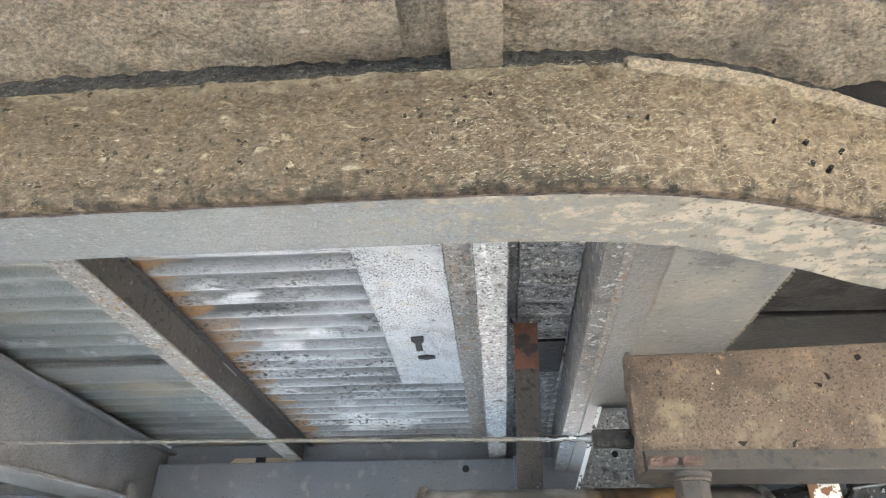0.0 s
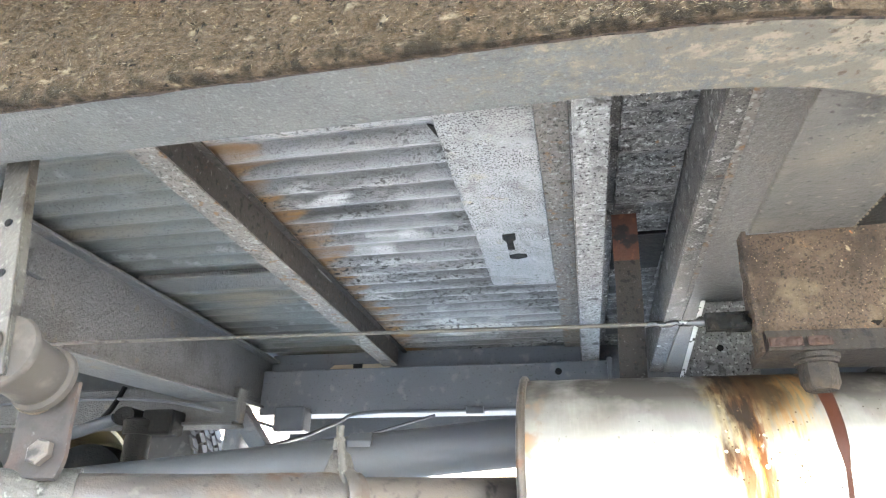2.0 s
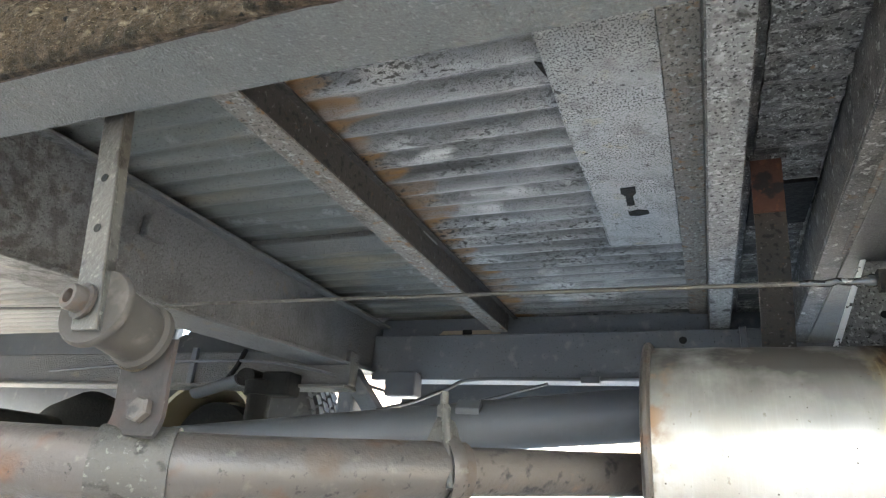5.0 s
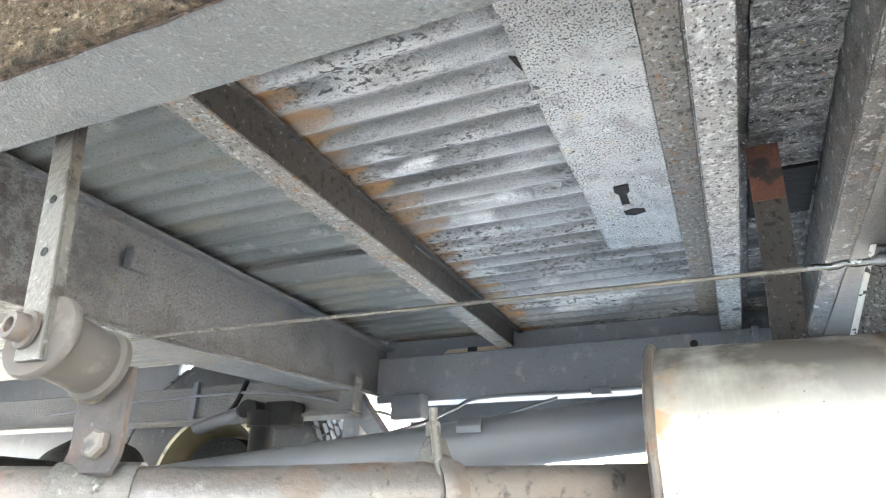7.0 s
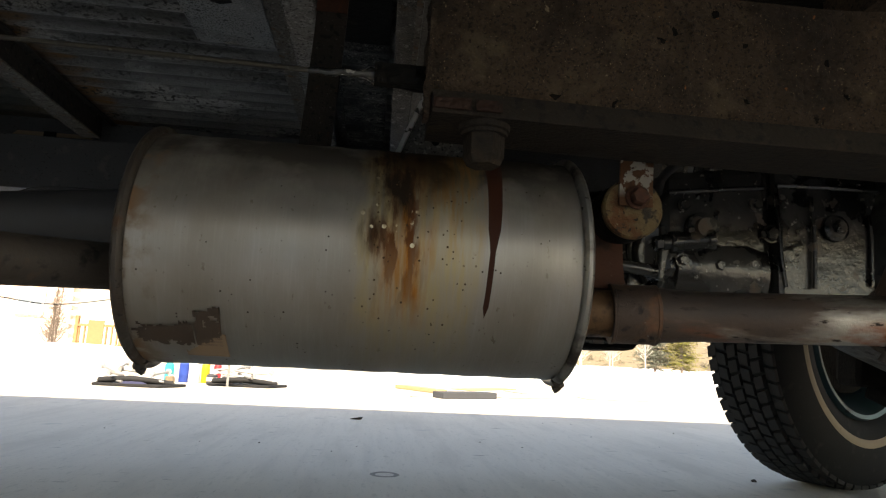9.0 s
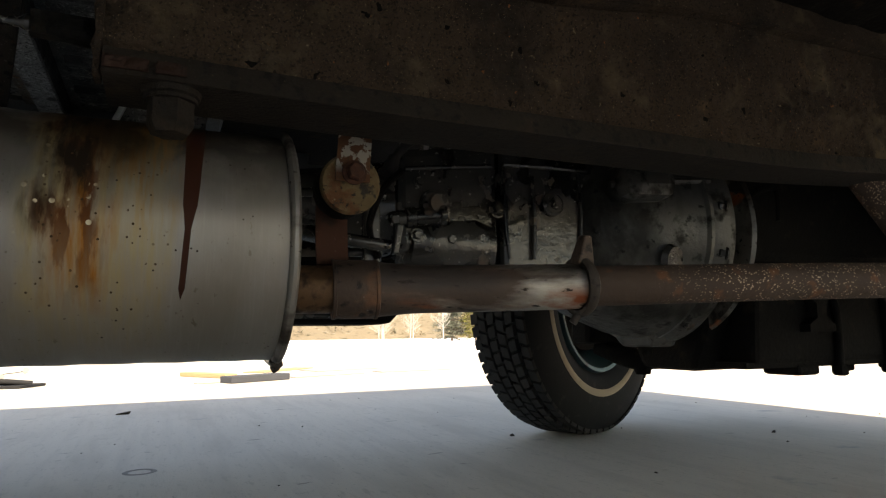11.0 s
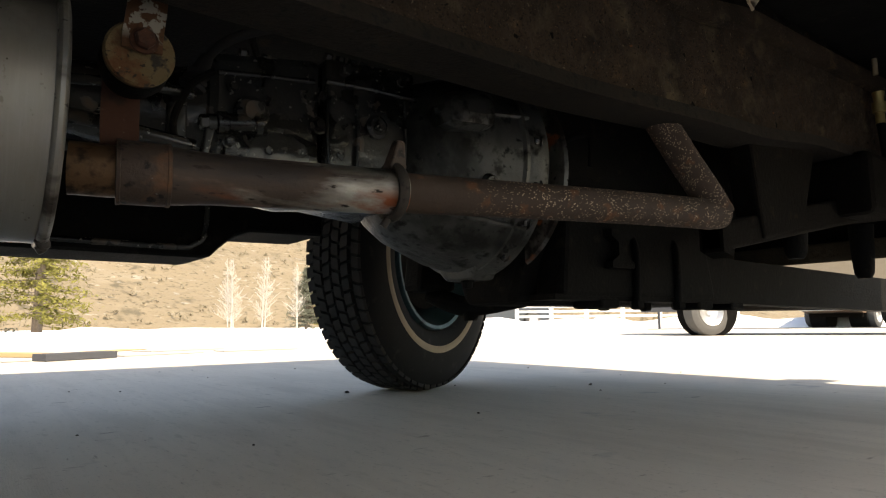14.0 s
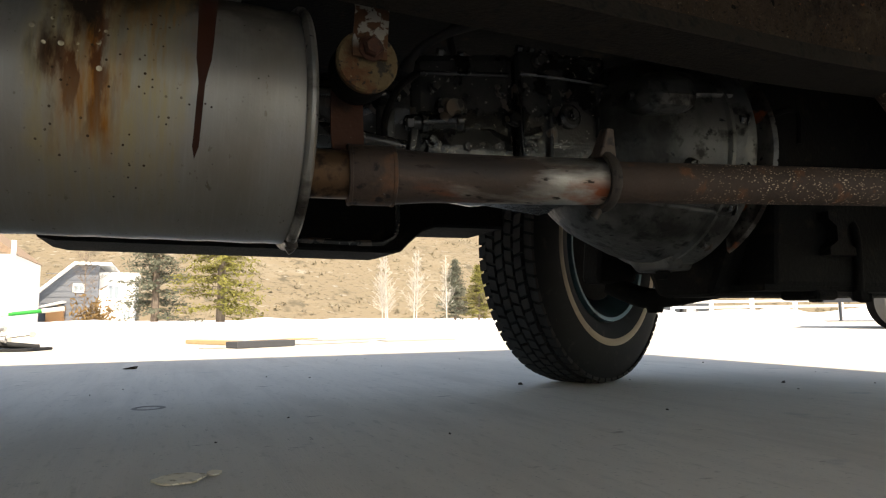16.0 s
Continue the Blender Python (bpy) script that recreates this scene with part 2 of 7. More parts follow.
p = Paint("mottled_hat_section", (0.105, 0.104, 0.1), 0.55, vary=0.3, vary_scale=12)
p.specks((0.21, 0.212, 0.206), 120, 0.54, 0.08).specks((0.016, 0.015, 0.014), 200, 0.56, 0.07, 0.8).specks((0.03, 0.027, 0.024), 30, 0.58, 0.1, 0.8).specks((0.19, 0.19, 0.186), 40, 0.62, 0.08)
MOTTLE = p.relief(240, 0.9, 0.003).relief(90, 0.8, 0.004).done()

p = Paint("rust_flecked_flange", (0.0891, 0.081, 0.0702), 0.7, vary=0.3, vary_scale=14)
p.specks((0.162, 0.159, 0.151), 110, 0.56, 0.08).specks((0.115, 0.0648, 0.0324), 45, 0.58, 0.1, 0.9).specks((0.0203, 0.0175, 0.0149), 200, 0.56, 0.07).specks((0.0324, 0.027, 0.0216), 26, 0.6, 0.1)
FLANGE = p.relief(220, 0.9, 0.003).relief(80, 0.8, 0.004).done()

p = Paint("sooted_shaded_floor_paint", (0.06, 0.059, 0.056), 0.6, vary=0.3, vary_scale=9)
p.specks((0.17, 0.172, 0.166), 140, 0.56, 0.07, stretch=(0.6, 1, 1)).specks((0.01, 0.0095, 0.009), 115, 0.54, 0.08, 0.8, stretch=(0.6, 1, 1)).specks((0.2, 0.202, 0.196), 260, 0.6, 0.06).specks((0.012, 0.011, 0.0105), 280, 0.56, 0.06).specks((0.1, 0.06, 0.03), 40, 0.68, 0.06)
# Far end darkened in colour, where little light reaches the strip.
p.lay((0.014, 0.0135, 0.013), p.math("MULTIPLY", p.ramp(p.axis(1), 0.9, 1.15), p.ramp(p.noise(12, 6), 0.4, 0.6)), 0.8)
SOOTED = p.relief(200, 0.8, 0.003).done()

p = Paint("speckled_dark_sill", (0.05, 0.047, 0.043), 0.6, vary=0.3, vary_scale=14)
p.specks((0.012, 0.011, 0.010), 26, 0.5, 0.12).specks((0.09, 0.052, 0.027), 20, 0.63, 0.1, 0.9).specks((0.19, 0.19, 0.185), 60, 0.6, 0.05).specks((0.15, 0.15, 0.148), 22, 0.63, 0.07)
p.specks((0.0075, 0.007, 0.0065), 300, 0.54, 0.06).specks((0.2, 0.2, 0.196), 380, 0.62, 0.05)
SPECK_DARK = p.relief(240, 0.7, 0.003).done()

p = Paint("rust_brown_steel", (0.022, 0.0185, 0.0155), 0.85, vary=0.35)
p.specks((0.055, 0.03, 0.014), 60, 0.62, 0.1).specks((0.1, 0.096, 0.088), 140, 0.62, 0.08).specks((0.006, 0.005, 0.0045), 70, 0.56, 0.08)
RUST_BROWN = p.relief(220, 0.6, 0.003).done()

p = Paint("rail_dirt", (0.0511, 0.035, 0.024), 0.93, vary=0.45, vary_scale=9, gloss=0.15)
p.specks((0.135, 0.0813, 0.04), 9, 0.61, 0.14).specks((0.0208, 0.0159, 0.0133), 7, 0.5, 0.2).specks((0.0208, 0.0159, 0.0128), 210, 0.55, 0.08).specks((0.105, 0.0813, 0.051), 5, 0.61, 0.1)
p.specks((0.198, 0.147, 0.0929), 330, 0.65, 0.05).specks((0.208, 0.0813, 0.031), 80, 0.68, 0.06).specks((0.437, 0.474, 0.378), 150, 0.745, 0.03).specks((0.0163, 0.0124, 0.00994), 130, 0.62, 0.06)
p.specks((0.0835, 0.0627, 0.0405), 11, 0.58, 0.12).specks((0.171, 0.137, 0.092), 60, 0.68, 0.05).specks((0.0214, 0.0147, 0.011), 110, 0.62, 0.06)
RAIL_DIRT = p.relief(75, 0.9, 0.006).relief(320, 0.8, 0.003).done()

p = Paint("rail_flange", (0.0135, 0.00975, 0.0069), 0.8, vary=0.4, vary_scale=9, gloss=0.25)
p.specks((0.0276, 0.0181, 0.0104), 14, 0.58, 0.12).specks((0.00345, 0.00285, 0.0026), 60, 0.55, 0.1).specks((0.0432, 0.0311, 0.019), 190, 0.66, 0.06)
RAIL_FLANGE = p.relief(160, 0.6, 0.003).done()

# what follows is drawn at 1.33 times its size and set down by a plan
Paint.fineness = 1.0

# muffler: dull aluminised sheet with brown run-downs, one long drip and a burnt label
p = Paint("aluminised_steel", (0.3, 0.288, 0.265), 0.29, 0.9, vary=0.12, vary_scale=9, gloss=0.1)
p.specks((0.3, 0.285, 0.26), 5, 0.5, 0.2, 0.5, stretch=(3, 1, 1)).lay((0.5, 0.49, 0.46), p.math("MULTIPLY", p.ramp(p.noise(60, 4, (5, 0.3, 0.3)), 0.5, 0.75), 0.15))
p.specks((0.22, 0.2, 0.17), 110, 0.66, 0.06, 0.6, stretch=(1, 0.6, 0.6)).specks((0.06, 0.045, 0.035), 330, 0.735, 0.02, 0.8, metal=0.0)
p.lay((0.2, 0.165, 0.12), p.math("MULTIPLY", p.ramp(p.noise(5, 8, (1.5, 0.6, 0.6)), 0.45, 0.7), 0.5), 0.55)
X, Z = p.axis(0), p.axis(2)
wob = p.math("MULTIPLY", p.math("SUBTRACT", p.noise(24, 5, (1, 1, 0.25)), 0.5), 0.09)


def band(lo, hi, soft):
    x = p.math("ADD", X, wob)
    return p.math("MULTIPLY", p.ramp(x, lo - soft, lo + soft), p.ramp(x, hi + soft, hi - soft))


def both(*facs):
    out = facs[0]
    for f in facs[1:]:
        out = p.math("MULTIPLY", out, f)
    return out


# Upper shell painted darker, as if mirroring the dim underbody.
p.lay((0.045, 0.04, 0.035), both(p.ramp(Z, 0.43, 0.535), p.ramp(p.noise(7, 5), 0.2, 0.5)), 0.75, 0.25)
runs = p.ramp(p.noise(38, 5, (1.6, 0.2, 0.2)), 0.36, 0.56)
fine_runs = p.ramp(p.noise(90, 5, (1.4, 0.15, 0.15)), 0.42, 0.6)
p.lay((0.36, 0.28, 0.13), both(band(0.195, 0.345, 0.012), p.ramp(Z, 0.25, 0.35), p.math("MULTIPLY_ADD", fine_runs, 0.35, 0.3)), 0.5, 0.6)
p.lay((0.3, 0.12, 0.02), both(band(0.222, 0.272, 0.014), p.ramp(Z, 0.315, 0.36), runs), 0.65, 0.2)
p.lay((0.26, 0.11, 0.022), both(band(0.29, 0.345, 0.015), p.ramp(Z, 0.40, 0.49), fine_runs, p.value(0.75)), 0.65, 0.2)
p.lay((0.1, 0.036, 0.012), both(band(0.21, 0.268, 0.012), p.ramp(Z, 0.32, 0.43), p.ramp(p.noise(60, 5, (1.2, 0.3, 0.3)), 0.47, 0.56)), 0.7, 0.0)
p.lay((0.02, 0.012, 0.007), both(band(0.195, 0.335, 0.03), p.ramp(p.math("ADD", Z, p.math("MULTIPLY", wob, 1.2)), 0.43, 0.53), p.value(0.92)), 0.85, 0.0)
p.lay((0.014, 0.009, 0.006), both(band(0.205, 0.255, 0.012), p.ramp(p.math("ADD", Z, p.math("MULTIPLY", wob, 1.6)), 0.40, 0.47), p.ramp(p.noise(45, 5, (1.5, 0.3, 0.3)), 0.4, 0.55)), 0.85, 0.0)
p.lay((0.16, 0.1, 0.06), both(p.ramp(X, -0.06, -0.1), p.ramp(p.noise(20, 6), 0.48, 0.6)), 0.75, 0.1)
p.lay((0.62, 0.54, 0.38), both(band(0.2, 0.26, 0.01), p.ramp(Z, 0.40, 0.42), p.ramp(Z, 0.52, 0.49), p.ramp(p.cells(75), 0.26, 0.2), p.ramp(p.noise(22, 2), 0.5, 0.54)), 0.7, 0.0)
p.lay((0.05, 0.03, 0.015), both(band(0.19, 0.34, 0.02), p.ramp(Z, 0.29, 0.32), p.ramp(p.cells(110), 0.2, 0.14), p.ramp(p.noise(40, 2), 0.52, 0.56)), 0.8, 0.0)
p.lay((0.04, 0.03, 0.022), both(p.ramp(p.cells(70), 0.11, 0.07), p.ramp(p.noise(16, 2), 0.55, 0.6)), 0.8, 0.0)
drip_x = p.math("ABSOLUTE", p.math("SUBTRACT", p.math("ADD", X, p.math("MULTIPLY", wob, 0.03)), p.math("MULTIPLY_ADD", Z, 0.055, 0.343)))
drip_w = p.math("MULTIPLY_ADD", p.ramp(Z, 0.42, 0.45), 0.0045, p.math("MULTIPLY_ADD", p.ramp(Z, 0.44, 0.56), 0.004, p.math("MULTIPLY", p.ramp(Z, 0.335, 0.35), 0.0042)))
p.lay((0.036, 0.0125, 0.0075), p.ramp(p.math("SUBTRACT", drip_w, drip_x), 0.0, 0.0008), 0.5, 0.0)
p.lay((0.05, 0.035, 0.025), both(p.ramp(X, 0.185, 0.193), p.ramp(X, 0.205, 0.197), p.ramp(Z, 0.552, 0.56)), 0.6, 0.0)
MUFFLER = p.relief(260, 0.08, 0.001).relief(9, 0.12, 0.006).done()

p = Paint("burnt_label", (0.05, 0.035, 0.026), 0.8, vary=0.3)
LABEL = p.specks((0.4, 0.39, 0.37), 130, 0.7, 0.03).relief(180, 0.4, 0.001).done()
p = Paint("label_residue", (0.22, 0.15, 0.095), 0.6, vary=0.2)
RESIDUE = p.done()

p = Paint("scaled_exhaust_pipe", (0.054, 0.0444, 0.0375), 0.6, 0.3, vary=0.3, vary_scale=14)
p.specks((0.108, 0.0598, 0.0341), 20, 0.6, 0.12, 0.8, metal=0.0).specks((0.0171, 0.0147, 0.0136), 60, 0.56, 0.1)
PIPE = p.relief(200, 0.4, 0.002).done()
p = Paint("pitted_hot_pipe", (0.0678, 0.0462, 0.0358), 0.7, 0.15, vary=0.3, vary_scale=14)
p.specks((0.151, 0.0678, 0.0358), 28, 0.6, 0.1)
pits = p.math("MULTIPLY", p.ramp(p.cells(330, (0.55, 1, 1)), 0.31, 0.22), p.ramp(p.noise(60, 3), 0.46, 0.49))
p.lay((0.55, 0.42, 0.3), p.math("MULTIPLY", pits, p.ramp(p.axis(0), 1.0, 1.15)), 0.9, 0.0)
PIPE_PITTED = p.relief(150, 0.5, 0.002).done()
p = Paint("heat_bronzed_steel", (0.144, 0.0832, 0.0451), 0.4, 0.6, vary=0.3, vary_scale=14)
BRONZED = p.specks((0.039, 0.0226, 0.0154), 40, 0.5, 0.14, 0.6).relief(140, 0.3, 0.002).done()
p = Paint("bare_worn_pipe", (0.24, 0.228, 0.208), 0.42, 0.8, vary=0.25, vary_scale=10)
p.specks((0.056, 0.0464, 0.04), 12, 0.48, 0.12, 0.7, stretch=(0.35, 1, 1)).specks((0.336, 0.096, 0.032), 9, 0.64, 0.05, 0.7, metal=0.0, stretch=(0.6, 1, 1.5)).specks((0.032, 0.028, 0.024), 90, 0.6, 0.06, stretch=(0.3, 1, 1))
PIPE_BARE = p.relief(140, 0.25, 0.002).done()
p = Paint("scale_fading_to_bare_metal", (0.42, 0.395, 0.35), 0.38, 0.85, vary=0.25, vary_scale=10)
p.specks((0.09, 0.075, 0.062), 12, 0.5, 0.12, 0.6, stretch=(0.3, 1, 1))
p.lay((0.26, 0.075, 0.03), p.math("MULTIPLY", p.ramp(p.noise(14, 7, (0.5, 1, 1.5)), 0.46, 0.58), p.ramp(p.axis(2), 0.375, 0.355)), 0.75, 0.0)
worn = p.math("ADD", p.noise(16, 9, (0.22, 1, 1)), p.math("MULTIPLY_ADD", p.axis(0), -1.1, 0.80))
p.lay((0.085, 0.06, 0.048), p.ramp(worn, 0.42, 0.56), 0.5, 0.3)
p.lay((0.055, 0.044, 0.039), p.ramp(worn, 0.56, 0.68), 0.5, 0.25)
p.specks((0.028, 0.02, 0.016), 90, 0.6, 0.06, stretch=(0.3, 1, 1))
PIPE_WORN = p.relief(140, 0.35, 0.002).done()
p = Paint("brown_sleeve_scale", (0.072, 0.0504, 0.0396), 0.5, 0.3, vary=0.3, vary_scale=16)
SLEEVE = p.specks((0.162, 0.081, 0.045), 16, 0.54, 0.12, 0.75, metal=0.0).specks((0.0216, 0.018, 0.0162), 60, 0.58, 0.08).specks((0.216, 0.198, 0.18), 110, 0.68, 0.04).relief(150, 0.5, 0.002).done()
p = Paint("tail_pipe_scale", (0.05, 0.0425, 0.037), 0.45, 0.35, vary=0.25, vary_scale=9)
p.specks((0.044, 0.03, 0.0208), 14, 0.54, 0.12, 0.85, metal=0.0).specks((0.075, 0.066, 0.056), 60, 0.62, 0.1).specks((0.06, 0.03, 0.016), 18, 0.6, 0.1, 0.8, metal=0.0).specks((0.02, 0.0172, 0.0148), 150, 0.62, 0.06)
TAIL = p.relief(180, 0.4, 0.002).done()

p = Paint("oily_cast_metal", (0.0324, 0.0324, 0.0306), 0.24, 0.0, vary=0.4, vary_scale=10, gloss=0.6)
p.specks((0.00967, 0.00967, 0.00887), 13, 0.5, 0.06, 0.2, metal=0.0).specks((0.162, 0.162, 0.149), 90, 0.65, 0.05, 0.45)
p.specks((0.0887, 0.0645, 0.045), 18, 0.6, 0.1, 0.7, metal=0.0)
OIL_METAL = p.relief(26, 0.35, 0.006).relief(110, 0.2, 0.002).done()
p = Paint("pale_cast_metal", (0.105, 0.105, 0.098), 0.38, 0.45, vary=0.35, vary_scale=12)
p.specks((0.0224, 0.0205, 0.0179), 30, 0.52, 0.12, 0.5).specks((0.03, 0.029, 0.026), 7, 0.52, 0.16, 0.35, stretch=(1, 1, 0.5)).specks((0.008, 0.008, 0.0075), 40, 0.63, 0.06, 0.3, metal=0.0).specks((0.107, 0.107, 0.103), 50, 0.68, 0.03, 0.4)
PALE_CAST = p.relief(70, 0.4, 0.004).done()

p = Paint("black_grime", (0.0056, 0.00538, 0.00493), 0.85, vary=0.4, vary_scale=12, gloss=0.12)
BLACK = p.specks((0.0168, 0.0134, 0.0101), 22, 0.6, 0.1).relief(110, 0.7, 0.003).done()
p = Paint("brown_black_grime_shade", (0.00535, 0.00413, 0.00314), 0.9, vary=0.4, vary_scale=12, gloss=0.1)
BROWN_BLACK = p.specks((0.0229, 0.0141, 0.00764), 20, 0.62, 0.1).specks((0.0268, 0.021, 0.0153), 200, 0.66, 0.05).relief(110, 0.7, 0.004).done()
p = Paint("tyre_rubber", (0.008, 0.009, 0.0103), 0.75, vary=0.25, vary_scale=20, gloss=0.2)
RUBBER = p.specks((0.022, 0.022, 0.021), 30, 0.6, 0.12).relief(160, 0.15, 0.001).done()
p = Paint("tread_rubber", (0.03, 0.03, 0.03), 0.85, vary=0.3, vary_scale=25, gloss=0.2)
TREAD = p.relief(180, 0.25, 0.001).done()
p = Paint("dusty_tyre_rubber", (0.05, 0.049, 0.047), 0.9, vary=0.3, vary_scale=25)
DUSTY = p.specks((0.09, 0.086, 0.08), 40, 0.6, 0.1).relief(180, 0.25, 0.001).done()
p = Paint("yellowed_white_rubber", (0.42, 0.35, 0.26), 0.75, vary=0.15)
STRIPE = p.specks((0.2, 0.15, 0.1), 40, 0.62, 0.1).done()
p = Paint("teal_wheel_paint", (0.07, 0.13, 0.145), 0.3, 0.2, vary=0.2)
TEAL = p.specks((0.02, 0.02, 0.02), 25, 0.62, 0.1).done()
p = Paint("golden_drum", (0.13, 0.11, 0.07), 0.35, 0.7, vary=0.25)
GOLD = p.specks((0.0576, 0.0432, 0.0288), 25, 0.6, 0.1).done()

p = Paint("brushed_concrete", (0.63, 0.585, 0.52), 0.85, vary=0.06, vary_scale=1.5)
p.specks((0.54, 0.5, 0.445), 0.9, 0.5, 0.25).specks((0.55, 0.51, 0.46), 6, 0.5, 0.3, stretch=(5, 0.25, 1)).specks((0.53, 0.49, 0.435), 2.4, 0.52, 0.2, stretch=(3, 0.6, 1)).specks((0.52, 0.485, 0.43), 24, 0.57, 0.14, stretch=(3, 0.7, 1)).specks((0.45, 0.42, 0.38), 140, 0.6, 0.1).specks((0.42, 0.41, 0.39), 5, 0.66, 0.07).specks((0.36, 0.35, 0.33), 60, 0.72, 0.04).specks((0.37, 0.34, 0.3), 11, 0.665, 0.05, stretch=(1, 2.6, 1)).specks((0.4, 0.37, 0.33), 30, 0.68, 0.05, stretch=(3, 0.6, 1))
CONCRETE = p.relief(60, 0.3, 0.003, (8, 0.6, 1)).relief(320, 0.25, 0.001).done()
p = Paint("shaft_grey", (0.0506, 0.0524, 0.0557), 0.5, 0.2, vary=0.2)
SHAFT = p.specks((0.0236, 0.0236, 0.0253), 7, 0.5, 0.35).relief(100, 0.25, 0.002).done()
p = Paint("body_paint", (0.2, 0.22, 0.22), 0.4, vary=0.05)
BODY = p.done()
p = Paint("drilled_strap_grey", (0.0425, 0.0384, 0.0326), 0.6, 0.2, vary=0.3, vary_scale=18)
STRAP_GREY = p.specks((0.017, 0.0144, 0.0118), 60, 0.58, 0.08).specks((0.085, 0.0784, 0.0681), 200, 0.6, 0.08).relief(180, 0.7, 0.002).done()
p = Paint("gusset_tan_grey", (0.054, 0.0495, 0.0423), 0.75, vary=0.25, vary_scale=10)
GUSSET = p.specks((0.0792, 0.0693, 0.0522), 9, 0.5, 0.16).specks((0.0306, 0.0279, 0.0243), 14, 0.57, 0.14).specks((0.099, 0.0882, 0.0684), 110, 0.62, 0.08).specks((0.0234, 0.0198, 0.0162), 160, 0.62, 0.06).relief(120, 0.8, 0.004).relief(420, 0.7, 0.002).done()
p = Paint("isolator_rubber", (0.0259, 0.0217, 0.0181), 0.85, vary=0.2)
ISO = p.specks((0.0444, 0.0371, 0.0302), 40, 0.58, 0.12).relief(120, 0.3, 0.002).done()
p = Paint("mustard_rusty_disc", (0.117, 0.0829, 0.0413), 0.8, vary=0.25, vary_scale=20)
DISC = p.specks((0.0967, 0.0413, 0.017), 26, 0.52, 0.1).specks((0.0292, 0.0242, 0.0194), 50, 0.56, 0.08).specks((0.204, 0.168, 0.108), 120, 0.66, 0.05).specks((0.024, 0.0168, 0.012), 160, 0.6, 0.06).relief(110, 0.8, 0.003).done()
p = Paint("flaking_white_over_rust", (0.085, 0.038, 0.018), 0.8, vary=0.2, vary_scale=20)
FLAKE = p.lay((0.27, 0.255, 0.225), p.math("MULTIPLY", p.ramp(p.noise(46, 7), 0.47, 0.49), p.ramp(p.axis(2), 0.512, 0.526)), 0.6).specks((0.05, 0.026, 0.015), 150, 0.6, 0.05).relief(120, 0.5, 0.002).done()
p = Paint("red_oxide_strap", (0.0608, 0.0247, 0.0151), 0.8, vary=0.35, vary_scale=16)
OXIDE = p.specks((0.0267, 0.0148, 0.0114), 30, 0.52, 0.12).specks((0.127, 0.0434, 0.0212), 60, 0.62, 0.08).specks((0.114, 0.079, 0.0637), 160, 0.66, 0.05).relief(100, 0.5, 0.002).done()
p = Paint("red_rust", (0.045, 0.018, 0.0108), 0.85, vary=0.4, vary_scale=20)
RED_RUST = p.specks((0.0132, 0.0108, 0.0096), 24, 0.52, 0.1).specks((0.066, 0.024, 0.012), 60, 0.6, 0.08).relief(160, 0.5, 0.002).done()
p = Paint("brown_scaled_strap", (0.0223, 0.0184, 0.0163), 0.8, vary=0.3, vary_scale=14)
OXIDE_BROWN = p.specks((0.031, 0.019, 0.0148), 22, 0.5, 0.14).specks((0.0155, 0.0122, 0.0111), 40, 0.56, 0.1).specks((0.0558, 0.051, 0.0481), 150, 0.64, 0.06).relief(160, 0.4, 0.002).done()
p = Paint("rusty_nut", (0.033, 0.026, 0.0211), 0.7, 0.2, vary=0.3, vary_scale=30)
RUSTY_NUT = p.specks((0.045, 0.0223, 0.0112), 60, 0.52, 0.1).specks((0.0084, 0.00682, 0.00558), 120, 0.58, 0.06).relief(200, 0.5, 0.002).done()
p = Paint("orange_tape", (0.0199, 0.008, 0.00449), 0.7, vary=0.2)
TAPE = p.specks((0.006, 0.00449, 0.00349), 60, 0.58, 0.1).done()
p = Paint("straw", (0.137, 0.113, 0.071), 0.9, vary=0.3, vary_scale=60)
STRAW = p.done()
p = Paint("bright_worn_steel", (0.495, 0.504, 0.522), 0.4, 0.5, vary=0.2)
WORN = p.specks((0.054, 0.054, 0.054), 90, 0.58, 0.05, 0.8, metal=0.0).done()
p = Paint("tan_paper", (0.26, 0.202, 0.139), 0.8, vary=0.1)
TAN = p.done()
p = Paint("brass", (0.6, 0.48, 0.22), 0.35, 0.9, vary=0.15)
BRASS = p.done()
p = Paint("snow", (0.84, 0.85, 0.87), 0.8, vary=0.04)
SNOW = p.specks((0.6, 0.57, 0.53), 3, 0.64, 0.1).relief(9, 0.5, 0.05).done()
p = Paint("dry_hillside", (0.223, 0.183, 0.125), 0.95, vary=0.15, vary_scale=0.08)
p.specks((0.12, 0.103, 0.0713), 0.5, 0.6, 0.08, stretch=(1, 0.5, 1)).specks((0.268, 0.232, 0.17), 0.2, 0.55, 0.2).specks((0.116, 0.098, 0.067), 2.4, 0.58, 0.06).specks((0.294, 0.268, 0.215), 1.1, 0.62, 0.05)
HILL = p.relief(1.2, 0.8, 0.4).done()

# ---- building helpers ----


def plan(scale, x, y, z):
    """From a drawing at another size to its place in the world."""
    sx, sy, sz = scale if isinstance(scale, tuple) else (scale,) * 3
    return Matrix.Translation((x, y, z)) @ Matrix.Diagonal((sx, sy, sz, 1.0))


HERE = plan(1.0, 0, 0, 0)
FRONT = plan(0.7334, 0.1009, 0.1472, 0.0565)
RAIL = plan(0.7334, 0.114, 0.125, 0.0545)
CAN = plan((0.63, 0.655, 0.655), 0.1328, 0.164, 0.088)
TAIL_END = plan((0.78, 0.8, 0.62), 0.03, 0.06, 0.12)
AXLE_END = plan(0.75, -0.2, 0.3, 0.0865)
PLAN = HERE


